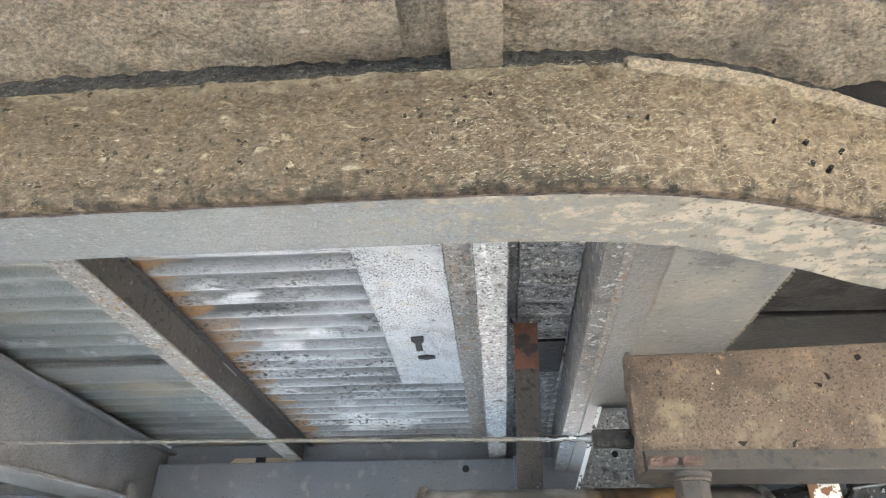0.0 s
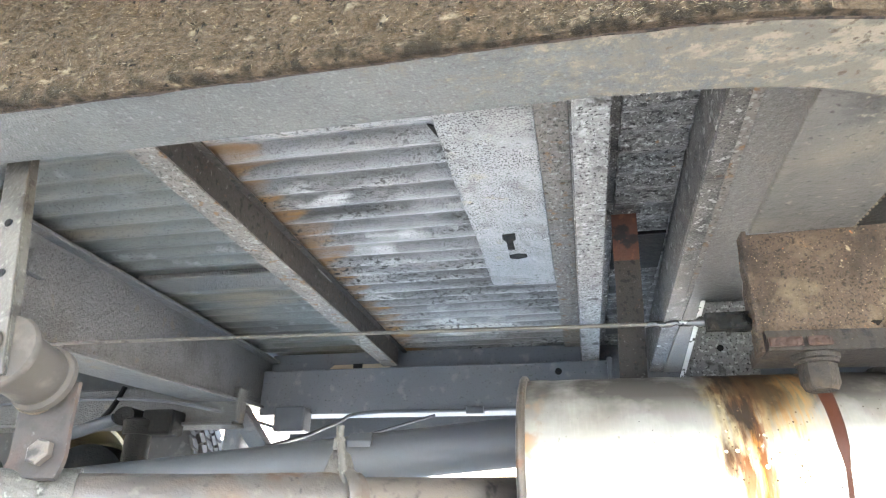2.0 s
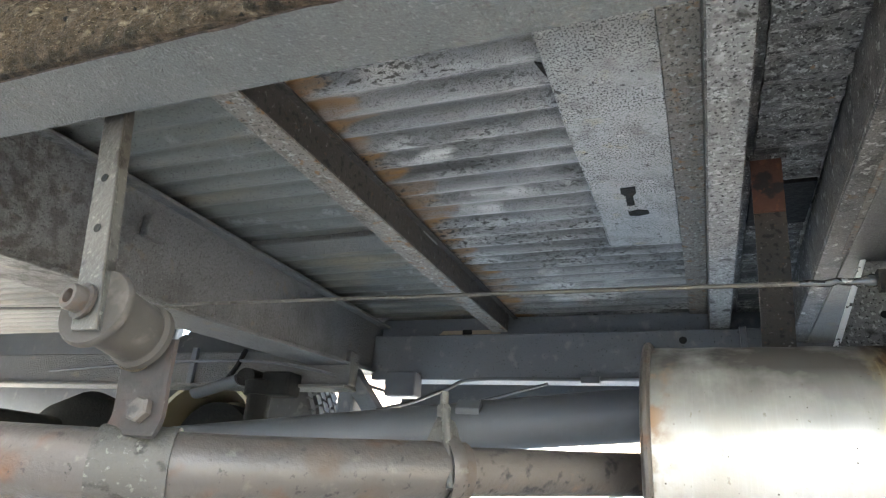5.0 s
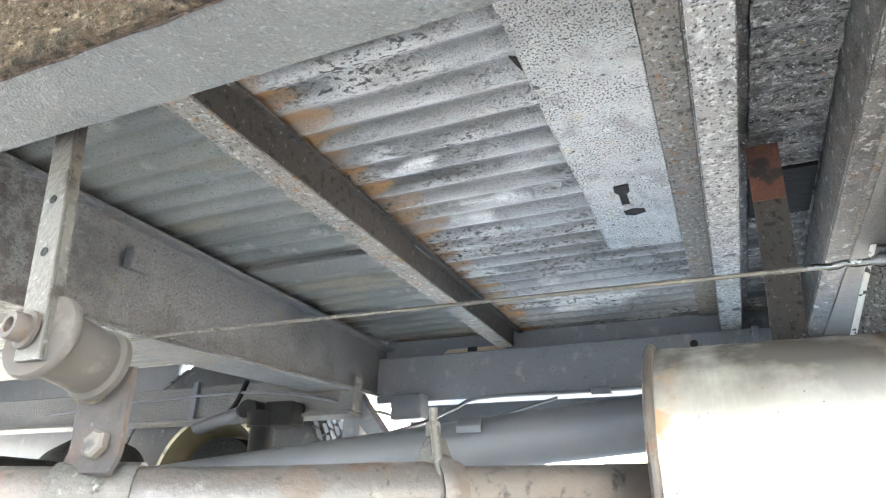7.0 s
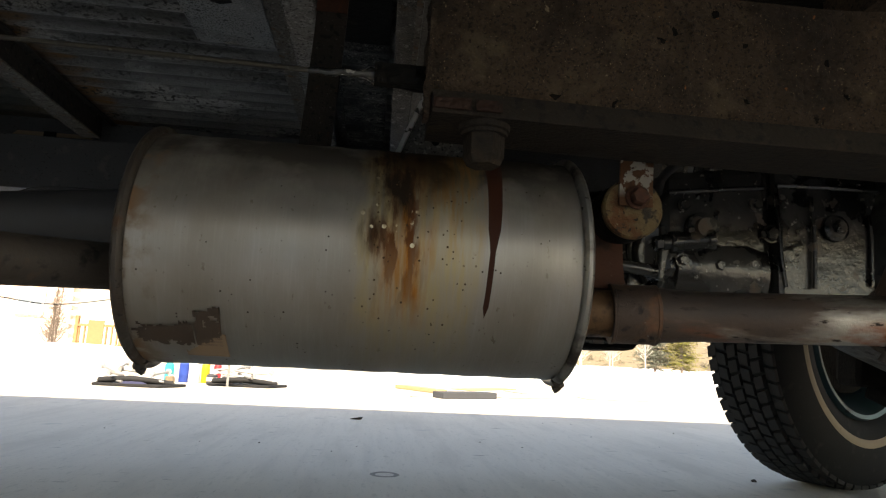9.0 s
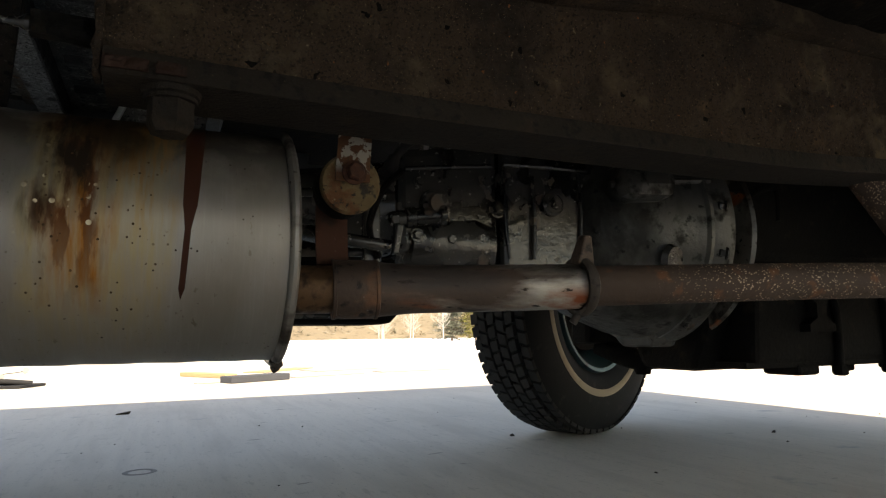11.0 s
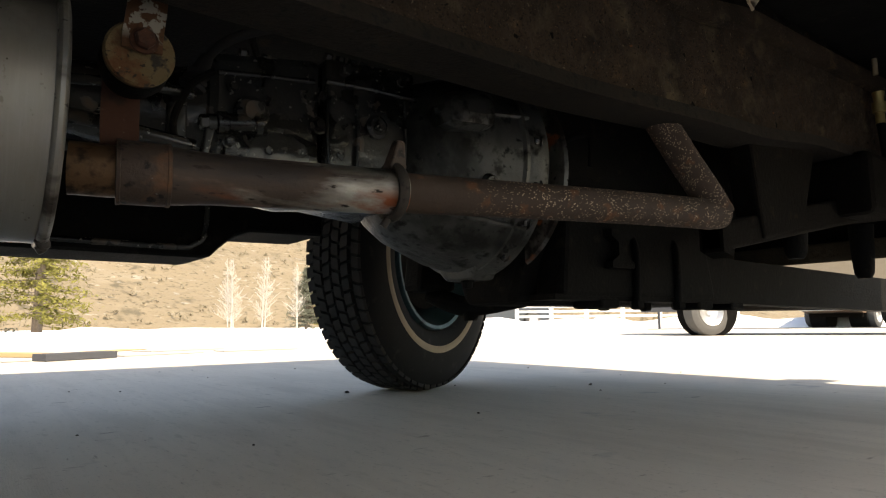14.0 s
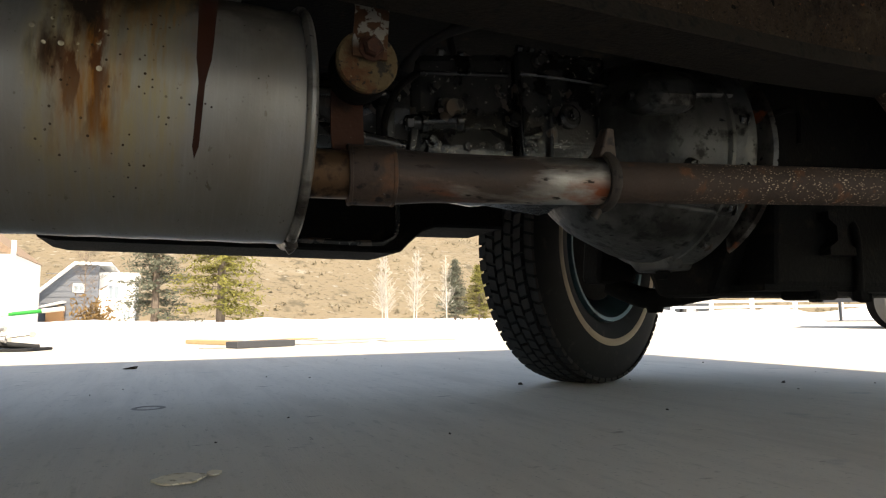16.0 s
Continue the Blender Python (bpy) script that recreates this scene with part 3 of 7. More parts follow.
def part(name, bm, mat, parent=None, label="", smooth=False, local=False):
    """Links a bmesh as one mesh object under a thing or a part; its mesh is in world metres unless local."""
    me = bpy.data.meshes.new(name)
    bmesh.ops.recalc_face_normals(bm, faces=bm.faces)
    for f in bm.faces:
        f.smooth = smooth
    bm.to_mesh(me)
    bm.free()
    if smooth:
        me.set_sharp_from_angle(angle=radians(38))
    me.materials.append(mat)
    ob = new(name, me)
    if parent is not None:
        ob.parent = parent
        if not local and parent.type == "EMPTY":
            ob.matrix_parent_inverse = Matrix.Translation(-parent.location) @ PLAN
    if label:
        ob["label"] = label
    return ob


def thing(name, label, category, at=(0, 0, 0), group="", kind=""):
    ob = new(name)
    ob.location = PLAN @ Vector(at)
    return tagged(ob, label, category, group, kind)


def join(*bms):
    """Several bmeshes as one."""
    out = bmesh.new()
    for b in bms:
        me = bpy.data.meshes.new("tmp")
        b.to_mesh(me)
        b.free()
        out.from_mesh(me)
        bpy.data.meshes.remove(me)
    return out


def hull(points, r=0.0):
    """A solid from eight corners, bottom four then top four, each in turn round."""
    bm = bmesh.new()
    v = [bm.verts.new(q) for q in points]
    for f in ((3, 2, 1, 0), (4, 5, 6, 7), (0, 1, 5, 4), (1, 2, 6, 5), (2, 3, 7, 6), (3, 0, 4, 7)):
        bm.faces.new([v[i] for i in f])
    if r:
        bmesh.ops.bevel(bm, geom=bm.edges[:], offset=r, segments=2, affect="EDGES", profile=0.5)
    return bm


def block(x0, x1, y0, y1, z0, z1, r=0.0, k=0.0):
    """A box; k: how far its x shifts for each metre of y (the floor's sills lie a little askew)."""
    s = lambda x, y: x + k * (y - 0.86)
    return hull([(s(x0, y0), y0, z0), (s(x1, y0), y0, z0), (s(x1, y1), y1, z0), (s(x0, y1), y1, z0),
                 (s(x0, y0), y0, z1), (s(x1, y0), y0, z1), (s(x1, y1), y1, z1), (s(x0, y1), y1, z1)], r)


def prism(profile, a, b, axis="x", r=0.0):
    """A closed outline (pairs) drawn out from a to b along an axis: along x the pairs are y, z; along y x, z; along z x, y."""
    bm = bmesh.new()
    put = {"x": lambda t, u, v: (t, u, v), "y": lambda t, u, v: (u, t, v), "z": lambda t, u, v: (u, v, t)}[axis]
    q0 = [bm.verts.new(put(a, u, v)) for u, v in profile]
    q1 = [bm.verts.new(put(b, u, v)) for u, v in profile]
    n = len(profile)
    bm.faces.new(q0), bm.faces.new(q1[::-1])
    for i in range(n):
        bm.faces.new((q0[i], q0[(i + 1) % n], q1[(i + 1) % n], q1[i]))
    if r:
        bmesh.ops.bevel(bm, geom=bm.edges[:], offset=r, segments=2, affect="EDGES", profile=0.5)
    return bm


def sweep(sections):
    """A skin through closed rings of points, capped."""
    bm = bmesh.new()
    rings = [[bm.verts.new(q) for q in s] for s in sections]
    n = len(rings[0])
    for a, b in zip(rings, rings[1:]):
        for j in range(n):
            bm.faces.new((a[j], a[(j + 1) % n], b[(j + 1) % n], b[j]))
    bm.faces.new(rings[0][::-1]), bm.faces.new(rings[-1])
    return bm


def curve(points, n=8):
    """Points of a curve that rounds off the corners of a line of points."""
    P = [Vector(q) for q in points]
    out = []
    for i in range(len(P) - 1):
        a, b, c, d = P[max(i - 1, 0)], P[i], P[i + 1], P[min(i + 2, len(P) - 1)]
        for j in range(n):
            t = j / n
            out.append(0.5 * (2 * b + (c - a) * t + (2 * a - 5 * b + 4 * c - d) * t * t + (3 * b - a - 3 * c + d) * t ** 3))
    return out + [P[-1]]


def tube(path, radius, segs=20, cap=True, squash=None):
    """A round bar along points; radius may be one number or one for each point."""
    bm = bmesh.new()
    P = [Vector(q) for q in path]
    R = radius if isinstance(radius, (list, tuple)) else [radius] * len(P)
    rings, up = [], None
    for i, q in enumerate(P):
        d = (P[min(i + 1, len(P) - 1)] - P[max(i - 1, 0)]).normalized()
        if up is None:
            up = d.orthogonal().normalized()
        up = (up - d * up.dot(d)).normalized()
        side = d.cross(up)
        rings.append([bm.verts.new(q + R[i] * (math.cos(t) * up + math.sin(t) * side)) for t in (2 * math.pi * j / segs for j in range(segs))])
    for a, b in zip(rings, rings[1:]):
        for j in range(segs):
            bm.faces.new((a[j], a[(j + 1) % segs], b[(j + 1) % segs], b[j]))
    if cap:
        bm.faces.new(rings[0]), bm.faces.new(rings[-1][::-1])
    return bm


def lathe(profile, centre, axis, segs=48, closed=False, cap=True):
    """A turned form: profile of (along, radius) round an axis through centre."""
    bm = bmesh.new()
    d = Vector(axis).normalized()
    u = d.orthogonal().normalized()
    w = d.cross(u)
    rings = [[bm.verts.new(Vector(centre) + d * s + r * (math.cos(t) * u + math.sin(t) * w)) for t in (2 * math.pi * j / segs for j in range(segs))] for s, r in profile]
    for a, b in list(zip(rings, rings[1:])) + ([(rings[-1], rings[0])] if closed else []):
        for j in range(segs):
            bm.faces.new((a[j], a[(j + 1) % segs], b[(j + 1) % segs], b[j]))
    if not closed and cap:
        if profile[0][1] > 1e-4:
            bm.faces.new(rings[0])
        if profile[-1][1] > 1e-4:
            bm.faces.new(rings[-1][::-1])
    bmesh.ops.remove_doubles(bm, verts=bm.verts, dist=1e-5)
    return bm


def bolt(centre, axis, r, length, washer=0.0):
    """A hexagon bolt head on a washer, pointing along the axis."""
    d = Vector(axis).normalized()
    c = Vector(centre)
    head = lathe([(0.0, r), (length * 0.75, r), (length, r * 0.8)], c, d, 6)
    if washer:
        return join(lathe([(-0.001, washer), (0.003, washer)], c, d, 24), head)
    return head


def strip(path, half, thick):
    """A flat strap along points: half its width along x, thick along the normal in the y-z plane."""
    P = [Vector(q) for q in path]
    rings = []
    for i, q in enumerate(P):
        d = (P[min(i + 1, len(P) - 1)] - P[max(i - 1, 0)]).normalized()
        n = d.cross(Vector((1, 0, 0))).normalized()
        rings.append([q + Vector((s * half, 0, 0)) + n * t * thick / 2 for s, t in ((-1, -1), (1, -1), (1, 1), (-1, 1))])
    return sweep(rings)


def rough_sheet(f, nu, nv, amp, scale, seed=0.0, thick=0.01):
    """A crusted surface: f(u, v) gives place and outward way; heaped up by noise, with a back so that it has depth."""
    bm = bmesh.new()
    front, back = [], []
    for i in range(nu + 1):
        for j in range(nv + 1):
            q, w = f(i / nu, j / nv)
            q, w = Vector(q), Vector(w)
            h = amp * (noise.fractal(q * scale + Vector((seed, 0, 0)), 0.9, 2.1, 4))
            edge = min(i, nu - i, j, nv - j) == 0
            front.append(bm.verts.new(q + w * (0 if edge else h)))
            back.append(bm.verts.new(q - w * thick))
    at = lambda a, i, j: a[i * (nv + 1) + j]
    for i in range(nu):
        for j in range(nv):
            bm.faces.new((at(front, i, j), at(front, i + 1, j), at(front, i + 1, j + 1), at(front, i, j + 1)))
            bm.faces.new((at(back, i, j + 1), at(back, i + 1, j + 1), at(back, i + 1, j), at(back, i, j)))
    for i in range(nu):
        for j in (0, nv):
            bm.faces.new((at(front, i, j), at(back, i, j), at(back, i + 1, j), at(front, i + 1, j)))
    for j in range(nv):
        for i in (0, nu):
            bm.faces.new((at(front, i, j), at(front, i, j + 1), at(back, i, j + 1), at(back, i, j)))
    return bm


def between(table, x):
    """A value between the steps of a table of (x, value)."""
    if x <= table[0][0]:
        return table[0][1]
    for (a, va), (b, vb) in zip(table, table[1:]):
        if x <= b:
            t = (x - a) / (b - a)
            t = t * t * (3 - 2 * t)
            return va + (vb - va) * t
    return table[-1][1]


def leaves(rng, spots, size, flat=0.0):
    """Many small three-cornered leaves about the spots, in one mesh."""
    verts, faces = [], []
    for c, s in spots:
        a = Vector((rng.gauss(0, 1), rng.gauss(0, 1), rng.gauss(0, 1) * (1 - flat))).normalized()
        b = a.orthogonal().normalized()
        b = (b * math.cos(rng.random() * 6.28) + a.cross(b) * math.sin(rng.random() * 6.28))
        q = Vector(c)
        n = len(verts)
        verts += [q - a * size * s * 0.5, q + b * size * s * 0.3, q + a * size * s * 0.7]
        faces.append((n, n + 1, n + 2))
    bm = bmesh.new()
    vs = [bm.verts.new(v) for v in verts]
    for f in faces:
        bm.faces.new([vs[i] for i in f])
    return bm

FLOOR_Z = 0.727
SILL_Z, WEB_TOP = 0.56, 0.667

# ---- ground ----
ground = tagged(part("ground", block(-300, 300, -300, 400, -0.3, 0.0), CONCRETE), "pale brushed concrete drive in sun and shade", "ground", kind="structure")

# an unseen wall added behind, to shade van and drive and bounce fill
wall = Paint("pale_shade_wall", (0.8, 0.78, 0.73), 0.85, vary=0.06, vary_scale=1.0).specks((0.5, 0.48, 0.44), 3, 0.55, 0.15).relief(30, 0.3, 0.004).done()
tagged(part("shade_wall", block(-14.0, 2.5, -4.6, -4.3, 0.0, 6.75), wall), "plain pale unseen wall added to shade the drive", "wall", kind="structure")

# ---- van body: shell, floor, sills ----
van = thing("van_body", "dirt-caked underbody of an old van, grey-painted floor and sills", "van", (0.0, 1.2, 0.75))
bm = prism([(-2.6, 0.80), (2.46, 0.80), (2.47, 1.06), (2.3, 1.82), (2.15, 1.9), (-2.56, 1.9), (-2.6, 1.83)], 0.40, 2.06, "y", 0.02)
part("upper_body", bm, BODY, van, "closed painted body above the floor")
OUT = [(-1.8, 0.566), (0.15, 0.566), (0.235, 0.569), (0.305, 0.581), (0.385, 0.605), (0.42, 0.624), (0.6, 0.72)]
INN = [(-1.8, 0.631), (0.15, 0.631), (0.23, 0.636), (0.287, 0.646), (0.375, 0.682), (0.46, 0.725), (0.6, 0.80)]

# rocker panel outboard of the sill, seen from below
part("rocker_underside", rough_sheet(lambda u, v: ((-1.85 + 2.8 * u, 0.40 + (between(OUT, -1.85 + 2.8 * u) + 0.012 - 0.40) * v, 0.692 + 0.009 * math.sin(v * 3)), (0, 0, -1)), 760, 34, 0.0045, 44, 1.0, 0.10), PALE_DIRT, van, "dirt-caked underside of the rocker panel", True)
part("rocker_seam_panel", rough_sheet(lambda u, v: ((0.0 + 0.097 * u, 0.518 + 0.043 * v, 0.686 - 0.003 * math.sin(v * 3.1)), (0, 0, -1)), 34, 12, 0.0012, 50, 5.0, 0.008), PALE_DIRT, van, "raised cracked panel on the rocker", True)
part("rocker_bracket", block(0.131, 0.169, 0.47, 0.572, 0.673, 0.70, 0.003), PALE_DIRT, van, "pale bracket bar under the rocker")


def sill_line(table, x):
    """A smooth line along the sill."""
    return sum(between(table, x + d) for d in (-0.03, -0.015, 0, 0.015, 0.03)) / 5


END = 0.47
stations = [-1.8 + (END + 1.8) * i / 190 for i in range(191)]
sill = part("near_sill", sweep([[(x, sill_line(OUT, x) + 0.003, SILL_Z + 0.003), (x, sill_line(OUT, x) + 0.006, SILL_Z), (x, sill_line(INN, x) - 0.003, SILL_Z), (x, sill_line(INN, x), SILL_Z + 0.003), (x, sill_line(INN, x), 0.70), (x, sill_line(INN, x) - 0.009, 0.70), (x, sill_line(OUT, x) + 0.022, WEB_TOP - 0.002), (x, sill_line(OUT, x) + 0.005, WEB_TOP - 0.002)] for x in stations]), SILL_PAINT, van, "grey-painted steel sill, its lower edge rust-stained")
# Near-black strip filling the gap between rocker and sill.
part("gap_crust", rough_sheet(lambda u, v: ((-1.75 + (END + 1.74) * u, sill_line(OUT, -1.75 + (END + 1.74) * u) + 0.001 + 0.009 * v, WEB_TOP - 0.004 + 0.04 * v), (0, -0.9, -0.3)), 300, 6, 0.0045, 80, 7.0, 0.008), CRUST, sill, "black crumbly crust in the gap", True)


def web(u, v):
    x = -1.8 + (END + 1.8) * u
    b = math.sin(math.pi * v)
    return (x, sill_line(OUT, x) - 0.0075 * b ** 0.6 - 0.0015, SILL_Z - 0.001 + (WEB_TOP - SILL_Z + 0.001) * v), (0, -1, 0.0)


def seam(u, v):
    x = -1.0 + (END + 0.97) * u
    wide = 0.0014 + 0.0026 * max(0.0, noise.noise(Vector((x * 26, 3.0, 0)))) + 0.004 * max(0.0, x - 0.1)
    return (x, sill_line(OUT, x) + 0.0035 + wide * v, SILL_Z - 0.0012), (0, 0, -1)


part("rust_seam", rough_sheet(seam, 420, 3, 0.0014, 90, 13.0, 0.002), EDGE_RUST, sill, "rusty seam along the crust", True)
part("dirt_crust", rough_sheet(web, 1000, 50, 0.0052, 58, 2.0, 0.005), DIRT, sill, "thick brown dirt crust full of straw", True)


def lip(u, v):
    x = 0.255 + 0.21 * u
    return (x, sill_line(OUT, x) - 0.012 + 0.010 * v, WEB_TOP - 0.004 + 0.012 * v), (0, -0.8, 0.5)


part("dirt_ledge", rough_sheet(lip, 60, 6, 0.0024, 52, 9.0, 0.010), PALE_DIRT, sill, "pale ledge of dry dirt", True)

# straw caught in the crust
rng = random.Random(4)
bm = bmesh.new()
for i in range(9000):
    on_web = rng.random() < 0.62
    x = rng.uniform(-0.45, 0.46) if rng.random() < 0.5 else rng.uniform(0.12, 0.46)
    if on_web:
        v = rng.random()
        q, w = web((x + 1.8) / (END + 1.8), v)
        q, w = Vector(q), Vector((0, -1, 0))
    else:
        q, w = Vector((x, rng.uniform(0.45, 0.56), 0.687)), Vector((0, 0, -1))
    a = (Vector((1, 0, 0)) * rng.gauss(1, 0.7) + w.orthogonal() * rng.gauss(0, 0.6) + w * rng.gauss(0, 0.25)).normalized()
    n = rng.uniform(0.0014, 0.0042) * (2.2 if rng.random() < 0.04 else 1)
    s = a.cross(w).normalized() * rng.uniform(0.00005, 0.00013)
    q = q + w * rng.uniform(0.001, 0.0042)
    m = q + a * n * 0.5 + w * rng.uniform(0, 0.001)
    e = q + a * n
    vs = [bm.verts.new(t) for t in (q - s, q + s, m + s, m - s, e)]
    bm.faces.new(vs[:4]), bm.faces.new((vs[3], vs[2], vs[4]))
straw = part("straw", bm, STRAW, sill, "dry straw and grass stuck in the dirt")
straw["kind"] = "stuff"
for x, z, b in ((0.369, 0.605, 0.002), (0.367, 0.586, 0.0024), (0.382, 0.587, 0.0018), (0.397, 0.605, 0.0018), (0.35, 0.62, 0.0011), (0.26, 0.61, 0.0012)):
    part("pit", lathe([(0, 0.0), (0.0, b * 0.8), (0.003, b), (0.009, b)], (x, sill_line(OUT, x) - 0.0125, z), (0, 1, 0), 12), BROWN_BLACK, sill, "small dark pit in the crust")

# gusset plate from the sill to the frame rail
part("gusset_plate", hull([(0.292, 0.636, 0.566), (0.392, 0.682, 0.566), (0.403, 0.915, 0.585), (0.306, 0.915, 0.585), (0.292, 0.636, 0.572), (0.392, 0.682, 0.572), (0.403, 0.915, 0.591), (0.306, 0.915, 0.591)], 0.0015), GUSSET, van, "grey gusset plate with a torn edge")
bm = bmesh.new()
for i in range(30):
    t = i / 29
    c = Vector((0.392, 0.682, 0.566)).lerp(Vector((0.403, 0.915, 0.585)), t)
    bmesh.ops.create_icosphere(bm, subdivisions=1, radius=0.001 + 0.0015 * rng.random(), matrix=Matrix.Translation(c + Vector((0.0015, 0, 0.0015))))
part("ragged_edge", bm, PALE_DIRT, van, "ragged crumbling edge", True)

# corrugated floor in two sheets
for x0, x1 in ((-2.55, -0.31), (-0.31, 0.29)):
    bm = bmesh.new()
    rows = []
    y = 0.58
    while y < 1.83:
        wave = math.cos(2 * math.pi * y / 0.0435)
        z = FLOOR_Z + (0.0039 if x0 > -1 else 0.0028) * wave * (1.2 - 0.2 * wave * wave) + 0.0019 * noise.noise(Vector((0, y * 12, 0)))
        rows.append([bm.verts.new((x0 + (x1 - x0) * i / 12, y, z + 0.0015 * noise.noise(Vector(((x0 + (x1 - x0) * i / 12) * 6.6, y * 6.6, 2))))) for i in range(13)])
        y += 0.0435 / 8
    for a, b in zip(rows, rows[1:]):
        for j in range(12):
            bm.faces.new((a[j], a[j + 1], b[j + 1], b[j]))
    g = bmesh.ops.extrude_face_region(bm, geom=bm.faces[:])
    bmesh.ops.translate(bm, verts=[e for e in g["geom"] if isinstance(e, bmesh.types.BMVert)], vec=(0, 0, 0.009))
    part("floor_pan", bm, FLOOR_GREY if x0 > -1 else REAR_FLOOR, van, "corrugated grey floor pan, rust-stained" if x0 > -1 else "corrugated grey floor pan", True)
part("floor_rib", block(-0.655, -0.30, 1.225, 1.29, 0.714, 0.726, 0.003), GREY_PAINT, van, "wide flat dark rib")

# rear floor sill: grey lower flange, brown side with a ragged top
s1 = part("floor_sill", block(-0.339, -0.303, 0.62, 1.745, 0.674, 0.677, 0.0008), FLANGE, van, "floor sill with grey flange and rusty side")
part("side", block(-0.307, -0.302, 0.62, 1.745, 0.677, 0.724, 0.0008), RUST_BROWN, s1, "brown rusted side")
part("side", block(-0.339, -0.334, 0.62, 1.745, 0.677, 0.724, 0.0008), GREY_PAINT, s1)
part("top_flange", block(-0.302, -0.291, 0.62, 1.80, 0.7165, 0.7195, 0.0008), RUST_BROWN, s1, "ragged rusty flange")

# middle floor sill: speckled silver hat section
s2 = part("floor_sill", block(0.137, 0.174, 0.62, 1.80, 0.674, 0.677, 0.0008), MOTTLE, van, "speckled silver floor sill")
part("side", block(0.135, 0.140, 0.62, 1.80, 0.677, 0.724, 0.0008), SPECK_DARK, s2)
part("side", block(0.171, 0.176, 0.62, 1.80, 0.677, 0.724, 0.0008), SPECK_DARK, s2)
part("top_flange", block(0.0985, 0.135, 0.62, 1.80, 0.7165, 0.7205, 0.0008), FLANGE, s2, "mottled brown flange")
part("top_flange", block(0.176, 0.19, 0.62, 1.80, 0.7175, 0.7205, 0.0008), SPECK_DARK, s2)
for y0, y1 in ((0.63, 1.165), (1.30, 1.80)):
    n = int((y1 - y0) / 0.0053)
    rows = []
    for i in range(n + 1):
        y = y0 + (y1 - y0) * i / n
        z = 0.7145 + 0.0034 * math.cos(2 * math.pi * y / 0.0435)
        rows.append([(0.191, y, z), (0.267, y, z), (0.267, y, z + 0.004), (0.191, y, z + 0.004)])
    part("sooted_patch", sweep(rows), SOOTED, van, "sooty corrugated floor strip, painted darker at its shaded far end")
# Near-black slab stands in for the shade of a recess.
part("floor_recess", block(0.191, 0.267, 1.166, 1.299, 0.7105, 0.7175, 0.001), BLACK, van, "flat black slab drawn as a shaded recess")

# flat patch plate with a key-shaped hole
plate = part("patch_plate", block(-0.011, 0.098, 0.63, 1.352, 0.7155, 0.7185, 0.0008), SILVER_SPECK, van, "flat speckled silver patch plate")
hx, hy = 0.038, 1.165
part("key_hole", prism([(hx - 0.010, hy - 0.022), (hx + 0.010, hy - 0.024), (hx + 0.009, hy - 0.004), (hx + 0.004, hy + 0.004), (hx + 0.004, hy + 0.034), (hx - 0.007, hy + 0.034), (hx - 0.006, hy + 0.002), (hx - 0.011, hy - 0.006)], 0.7145, 0.716, "z"), BLACK, plate, "dark keyhole-shaped opening")
part("torn_hole", prism([(hx - 0.008, hy + 0.056), (hx + 0.006, hy + 0.051), (hx + 0.02, hy + 0.056), (hx + 0.021, hy + 0.067), (hx + 0.004, hy + 0.073), (hx - 0.007, hy + 0.068)], 0.7145, 0.716, "z"), BLACK, plate, "small torn dark hole")
part("seam_bead", tube(curve([(-0.011 + 0.0015 * math.sin(y * 55), y, 0.7165) for y in (0.7, 0.85, 1.0, 1.15, 1.25, 1.345)], 4), 0.0016, 6), SILVER_SPECK, plate, "ragged bead of sealant", True)
part("edge_nick", prism([(-0.019, 0.848), (-0.0125, 0.852), (-0.012, 0.874), (-0.015, 0.866)], 0.7145, 0.7165, "z"), BLACK, plate, "small dark nick beside the plate")

# front cross member: lip, underside and bright lower bracket
s3 = part("cross_member", hull([(0.293, 0.64, 0.640), (0.41, 0.64, 0.640), (0.43, 1.80, 0.640), (0.312, 1.80, 0.640), (0.293, 0.64, 0.645), (0.41, 0.64, 0.645), (0.43, 1.80, 0.645), (0.312, 1.80, 0.645)], 0.0012), GREY_PAINT, van, "dark cross member with a rusty mottled lip")
part("lip_rust", hull([(0.284, 0.70, 0.6405), (0.2925, 0.64, 0.6405), (0.3025, 1.25, 0.6405), (0.296, 1.25, 0.6405), (0.284, 0.70, 0.6415), (0.2925, 0.64, 0.6415), (0.3025, 1.25, 0.6415), (0.296, 1.25, 0.6415)]), FLANGE, s3, "rust-flecked edge")
part("lip", hull([(0.264, 0.64, 0.642), (0.2925, 0.64, 0.642), (0.3115, 1.80, 0.642), (0.283, 1.80, 0.642), (0.264, 0.64, 0.648), (0.2925, 0.64, 0.648), (0.3115, 1.80, 0.648), (0.283, 1.80, 0.648)], 0.0015), SPECK_DARK, s3, "mottled rusty lip")
part("side", hull([(0.264, 0.64, 0.6485), (0.269, 0.64, 0.6485), (0.288, 1.80, 0.6485), (0.283, 1.80, 0.6485), (0.264, 0.64, 0.724), (0.269, 0.64, 0.724), (0.288, 1.80, 0.724), (0.283, 1.80, 0.724)], 0.001), SPECK_DARK, s3)
part("side", block(0.425, 0.43, 0.70, 1.80, 0.6455, 0.724, 0.001), DARK_PAINT, s3)
br = part("bracket", prism([(0.262, 0.478), (0.385, 0.478), (0.392, 0.60), (0.41, 0.639), (0.326, 0.639)], 1.278, 1.302, "y", 0.002), MOTTLE, van, "speckled silver bracket under the cross member")
